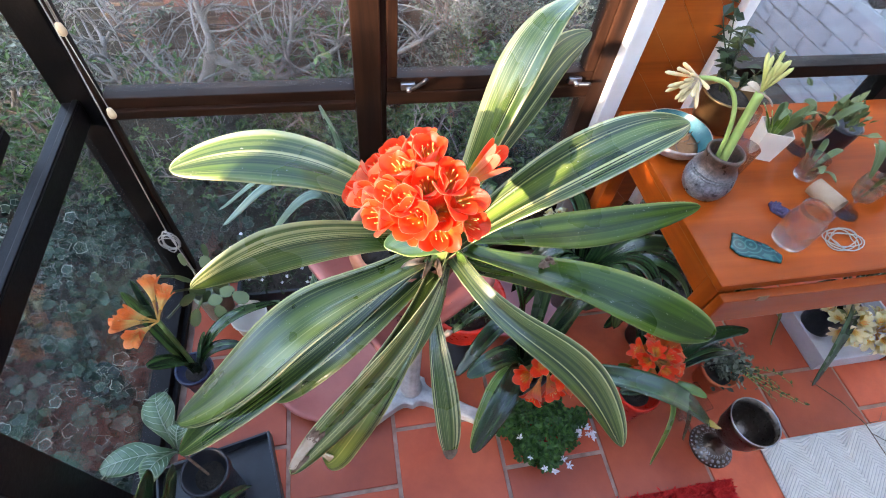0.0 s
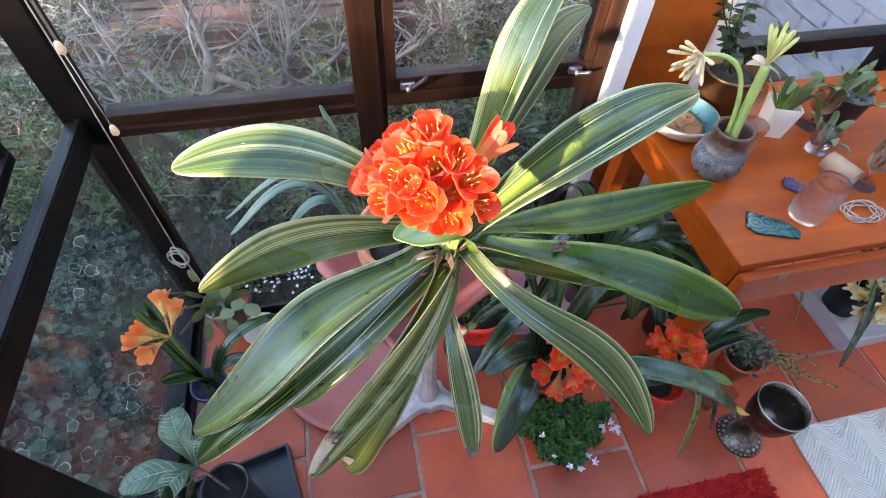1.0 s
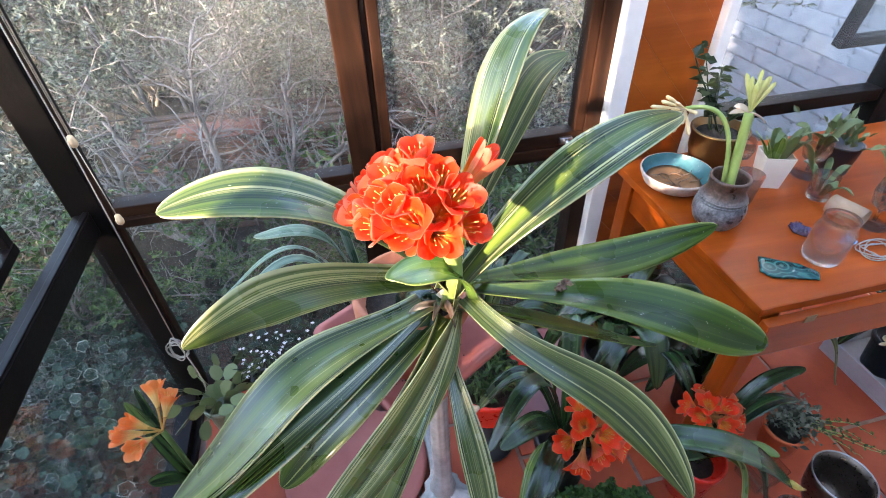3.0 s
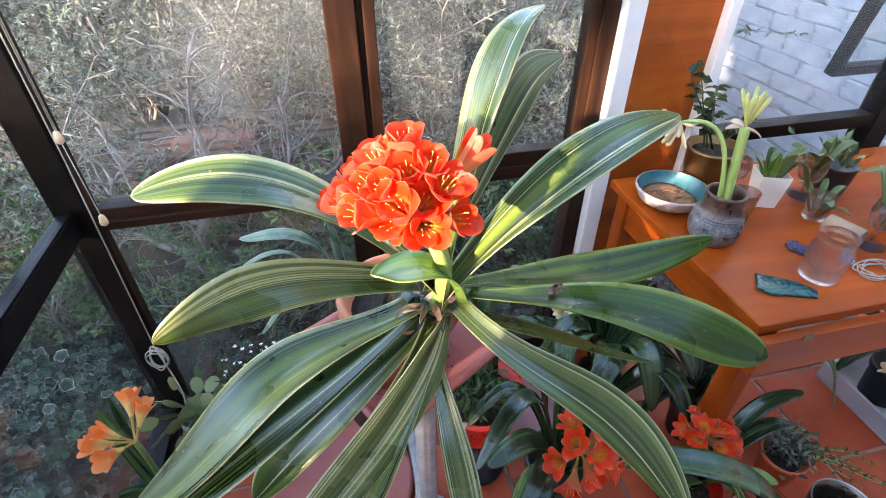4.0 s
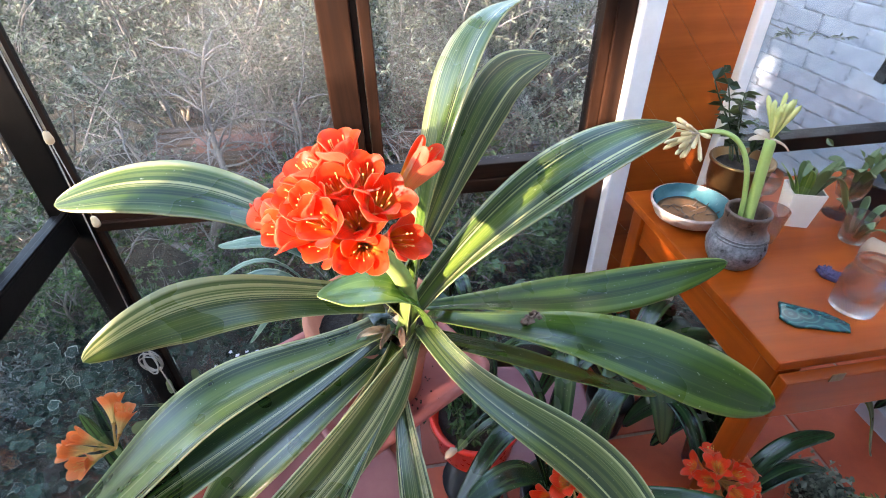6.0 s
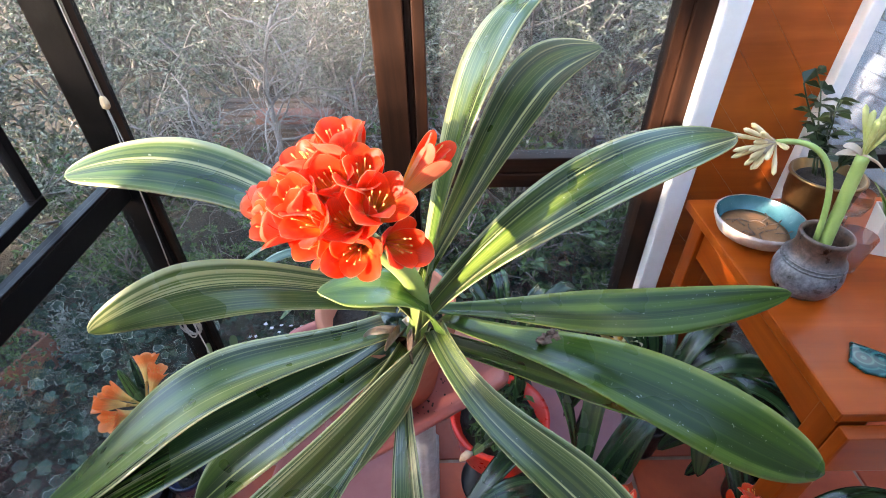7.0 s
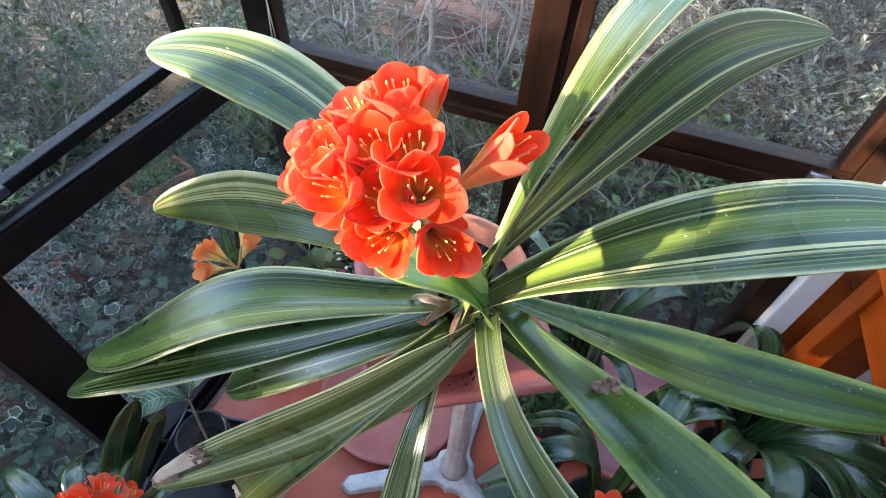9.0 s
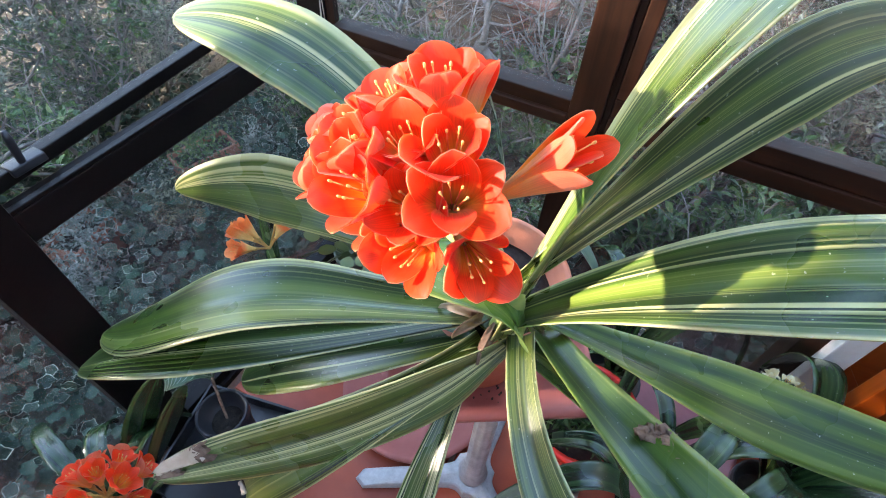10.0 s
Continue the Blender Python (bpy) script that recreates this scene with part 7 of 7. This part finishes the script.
trough = thing("grey_trough", (1.75, 0.60, 0), "pale grey metal trough on the tiles", "trough")
bm = bmesh.new()
for lo, hi in (((1.60, 0.44, 0), (1.98, 0.72, 0.01)), ((1.60, 0.44, 0.0105), (1.61, 0.72, 0.07)), ((1.97, 0.44, 0.0105), (1.98, 0.72, 0.07)), ((1.6105, 0.44, 0.0105), (1.9695, 0.45, 0.07)), ((1.6105, 0.71, 0.0105), (1.9695, 0.72, 0.07))):
    box(bm, lo, hi, 0.002)
part("trough", bm, mottled("pale_grey_metal", (0.40, 0.40, 0.43), (0.50, 0.50, 0.53), 12, 0.4), trough, smooth=False)

# fallen dark clivia flower tip and dry matter on the heart of the plant
for k, (x, y, z, dx, dy, dz) in enumerate(((0.196, 0.440, 0.886, -0.012, -0.030, 0.020), (0.186, 0.444, 0.884, -0.028, -0.010, 0.014), (0.205, 0.435, 0.888, 0.004, -0.030, 0.004), (0.205, 0.450, 0.888, 0.030, 0.012, 0.012))):
    p0, d = Vector((x, y, z)), Vector((dx, dy, dz))
    part("dry_sheath", blade(bmesh.new(), [p0, p0 + d * 0.4 + Vector((0, 0, 0.008)), p0 + d * 0.8 + Vector((0, 0, 0.008)), p0 + d * 1.1, p0 + d * 1.25 - Vector((0, 0, 0.012))], (0.4 * k, 1.2, 0), 0.0052, 0.9, 0.4, 1.2, 10, 4, 1.6), DRY if k % 2 else DRY_DARK, clivia, "papery dry leaf sheath")
bm = bmesh.new()
rng = random.Random(52)
for k in range(16):
    # crumpled scraps heaped along a short curl
    u = k / 15
    c = Vector((0.358 + 0.030 * u, 0.378 + 0.007 * math.sin(u * 5), 0.9405 + 0.004 * u))
    q = bmesh.ops.create_icosphere(bm, subdivisions=2, radius=rng.uniform(0.0032, 0.0052), matrix=Matrix.Translation(c + Vector((rng.uniform(-1, 1), rng.uniform(-1, 1), rng.uniform(-0.3, 0.6))) * 0.0035) @ Matrix.Diagonal((1.2, 0.9, 0.6, 1)))
    for v in q["verts"]:
        v.co += noise.noise_vector(v.co * 300) * 0.0050
part("withered_petal", bm, DRY_DARK, clivia, "withered brown flower fallen on a leaf")

# ---- cords on the corner post ----
cords = thing("blind_cord", (-0.43, 1.0, 0.40), "grey blind cord with two wooden toggles and a knotted coil", "blind cord")
A1, A2, KN = Vector((-0.432, 1.0, 0.97)), Vector((-0.426, 1.0, 0.772)), Vector((-0.428, 0.95, 0.405))
bm = bmesh.new()
tube(bm, [(-0.445, 1.02, 2.2), A1], 0.0013, 5)
tube(bm, [(-0.440, 1.02, 2.2), A1 + Vector((0.003, 0, 0))], 0.0013, 5)
tube(bm, [A1, A2], 0.0012, 5)
tube(bm, [(-0.462, 1.045, 2.2), (-0.462, 1.04, 0.9), KN], 0.0016, 5)
part("cord", bm, CORD, cords)
for a in (A1, A2):
    part("toggle", lathe(bmesh.new(), [(0.002, 0.012), (0.006, 0.008), (0.0085, -0.004), (0.008, -0.012), (0.004, -0.016), (0.0005, -0.017)], 16, a), TOGGLE, cords, "pale turned wooden toggle")
bm = bmesh.new()
pts = []
for i in range(90):
    a = i * 0.42
    pts.append(KN + Vector((0.020 * math.sin(a) * (1 + 0.3 * math.sin(i * 0.13)), -0.012 + 0.008 * math.sin(i * 0.29), -0.030 + 0.036 * math.cos(a) * (1 + 0.2 * math.cos(i * 0.21)))))
tube(bm, pts, 0.0016, 5)
tube(bm, smooth_line([KN, KN + Vector((0.01, -0.01, -0.08)), KN + Vector((0.03, -0.02, -0.15)), KN + Vector((0.02, -0.03, -0.2))], 10), 0.0018, 5)
part("knot", bm, CORD, cords)

# ---- mats ----
WOVEN = mottled("off_white_wool", (0.68, 0.61, 0.54), (0.78, 0.72, 0.65), 30, 0.95, 200, 0.6)
mat_white = thing("woven_mat", (2.0, 0.0, 0), "off-white mat with a chevron rib weave", "mat")
MX0, MX1 = 1.262, 2.95

bm = bmesh.new()
# backing toned darker than the ribs, so the gaps between them look deeper
part("backing", box(bmesh.new(), (MX0, -1.6, 0.001), (MX1, 0.24, 0.006), 0.002), mottled("darker_wool_backing", (0.46, 0.42, 0.37), (0.56, 0.51, 0.46), 30, 0.95, 200, 0.6), mat_white, smooth=False)
# ribs in a zigzag, each a low ridge across the mat
verts, faces = [], []
pitch, rows_n, cols = 0.0115, 158, 24
cw = (MX1 - MX0) / cols
for j in range(rows_n):
    y = -1.55 + j * pitch
    base = len(verts)
    for i in range(cols + 1):
        x = MX0 + i * cw
        zig = 0.030 * (1 if (i % 2) else -1)
        for dy, z in ((-0.0044, 0.0062), (0, 0.0112), (0.0044, 0.0062)):
            verts.append((x, min(y + zig + dy, 0.238), z))
    for i in range(cols):
        a = base + i * 3
        faces += [(a, a + 3, a + 4, a + 1), (a + 1, a + 4, a + 5, a + 2)]
mesh_object("rib_weave", np.array(verts), faces, WOVEN, mat_white, None, True)
mat_red = thing("red_mat", (0.95, 0.05, 0), "shaggy bright red doormat", "mat")
part("backing", box(bmesh.new(), (0.70, -0.35, 0.001), (1.115, 0.158, 0.008), 0.002), RED_CLOTH, mat_red, smooth=False)
r = np.random.RandomState(17)
n = 9000
p = np.stack([r.uniform(0.70, 1.115, n), r.uniform(-0.30, 0.158, n), np.full(n, 0.008)], 1)
tagged(leaf_cloud("shaggy_surface", p, r.normal(0, 0.5, (n, 3)) + np.array([0, 0, 1.0]), 0.013, RED_CLOTH, mat_red, 0.35, 18), kind="stuff")
twig = thing("fallen_twig", (1.62, 0.25, 0.011), "thin dry forked twig lying on the mat", "twig")
bm = bmesh.new()
rng = random.Random(3)
tube(bm, [(1.56, 0.40, 0.013), (1.62, 0.32, 0.016), (1.65, 0.24, 0.020), (1.655, 0.15, 0.016), (1.66, 0.08, 0.013)], [0.0016, 0.0018, 0.0016, 0.0013, 0.0008], 6)
tube(bm, [(1.65, 0.24, 0.020), (1.70, 0.24, 0.026), (1.74, 0.27, 0.020)], [0.0013, 0.001, 0.0007], 5)
tube(bm, [(1.652, 0.21, 0.018), (1.70, 0.16, 0.024), (1.72, 0.10, 0.014)], [0.0013, 0.001, 0.0007], 5)
part("stem", bm, DRY_DARK, twig)

# ---- floor tiles and wall blocks ----


def slab_mesh(name, w, d, h, bevel, material):
    bm = bmesh.new()
    box(bm, (-w / 2, -d / 2, 0), (w / 2, d / 2, h))
    top = [e for e in bm.edges if all(v.co.z > h * 0.9 for v in e.verts)]
    bmesh.ops.bevel(bm, geom=top, offset=bevel, segments=2, affect="EDGES", profile=0.5)
    me = bpy.data.meshes.new(name)
    bm.to_mesh(me)
    bm.free()
    me.materials.append(material)
    return me


TP = 0.3085
tile_me = slab_mesh("tile", 0.297, 0.297, 0.0075, 0.0025, TILE)
rng = random.Random(1)
for i in range(11):
    x = -0.165 + TP * (i - 1) + TP / 2
    for j in range(11):
        y = (0.292 if i % 2 else 0.447) + TP * (j - 8) + TP / 2
        if x + 0.149 < -0.48 or y - 0.149 > 1.04 or y + 0.149 > 1.18:
            continue
        ob = new("tile", tile_me)
        ob.parent = floor
        ob.matrix_local = pose(x, y, -0.0075 + rng.uniform(-0.0008, 0.0004), rng.uniform(-0.15, 0.15), rng.uniform(-0.15, 0.15), rng.choice((0, 90, 180, 270)))

BL, BH = 0.300, 0.095
block_bm = bmesh.new()
box(block_bm, (-0.014, -BL / 2 + 0.0006, -BH / 2 + 0.0006), (0, BL / 2 - 0.0006, BH / 2 - 0.0006))
bmesh.ops.subdivide_edges(block_bm, edges=block_bm.edges[:], cuts=7, use_grid_fill=True)
block_meshes = []
for k in range(3):
    b2 = block_bm.copy()
    for v in b2.verts:
        if v.co.x < -0.0135:
            e = min(BL / 2 - abs(v.co.y), BH / 2 - abs(v.co.z))
            v.co.x += -0.011 * noise.noise((v.co.y * 34, v.co.z * 34, k * 5)) - 0.004 * noise.noise((v.co.y * 90, v.co.z * 90, k * 7)) + (0.0010 if e < 0.004 else 0)
    me = bpy.data.meshes.new("block")
    b2.to_mesh(me)
    b2.free()
    for f in me.polygons:
        f.use_smooth = True
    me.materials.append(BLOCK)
    block_meshes.append(me)
block_bm.free()
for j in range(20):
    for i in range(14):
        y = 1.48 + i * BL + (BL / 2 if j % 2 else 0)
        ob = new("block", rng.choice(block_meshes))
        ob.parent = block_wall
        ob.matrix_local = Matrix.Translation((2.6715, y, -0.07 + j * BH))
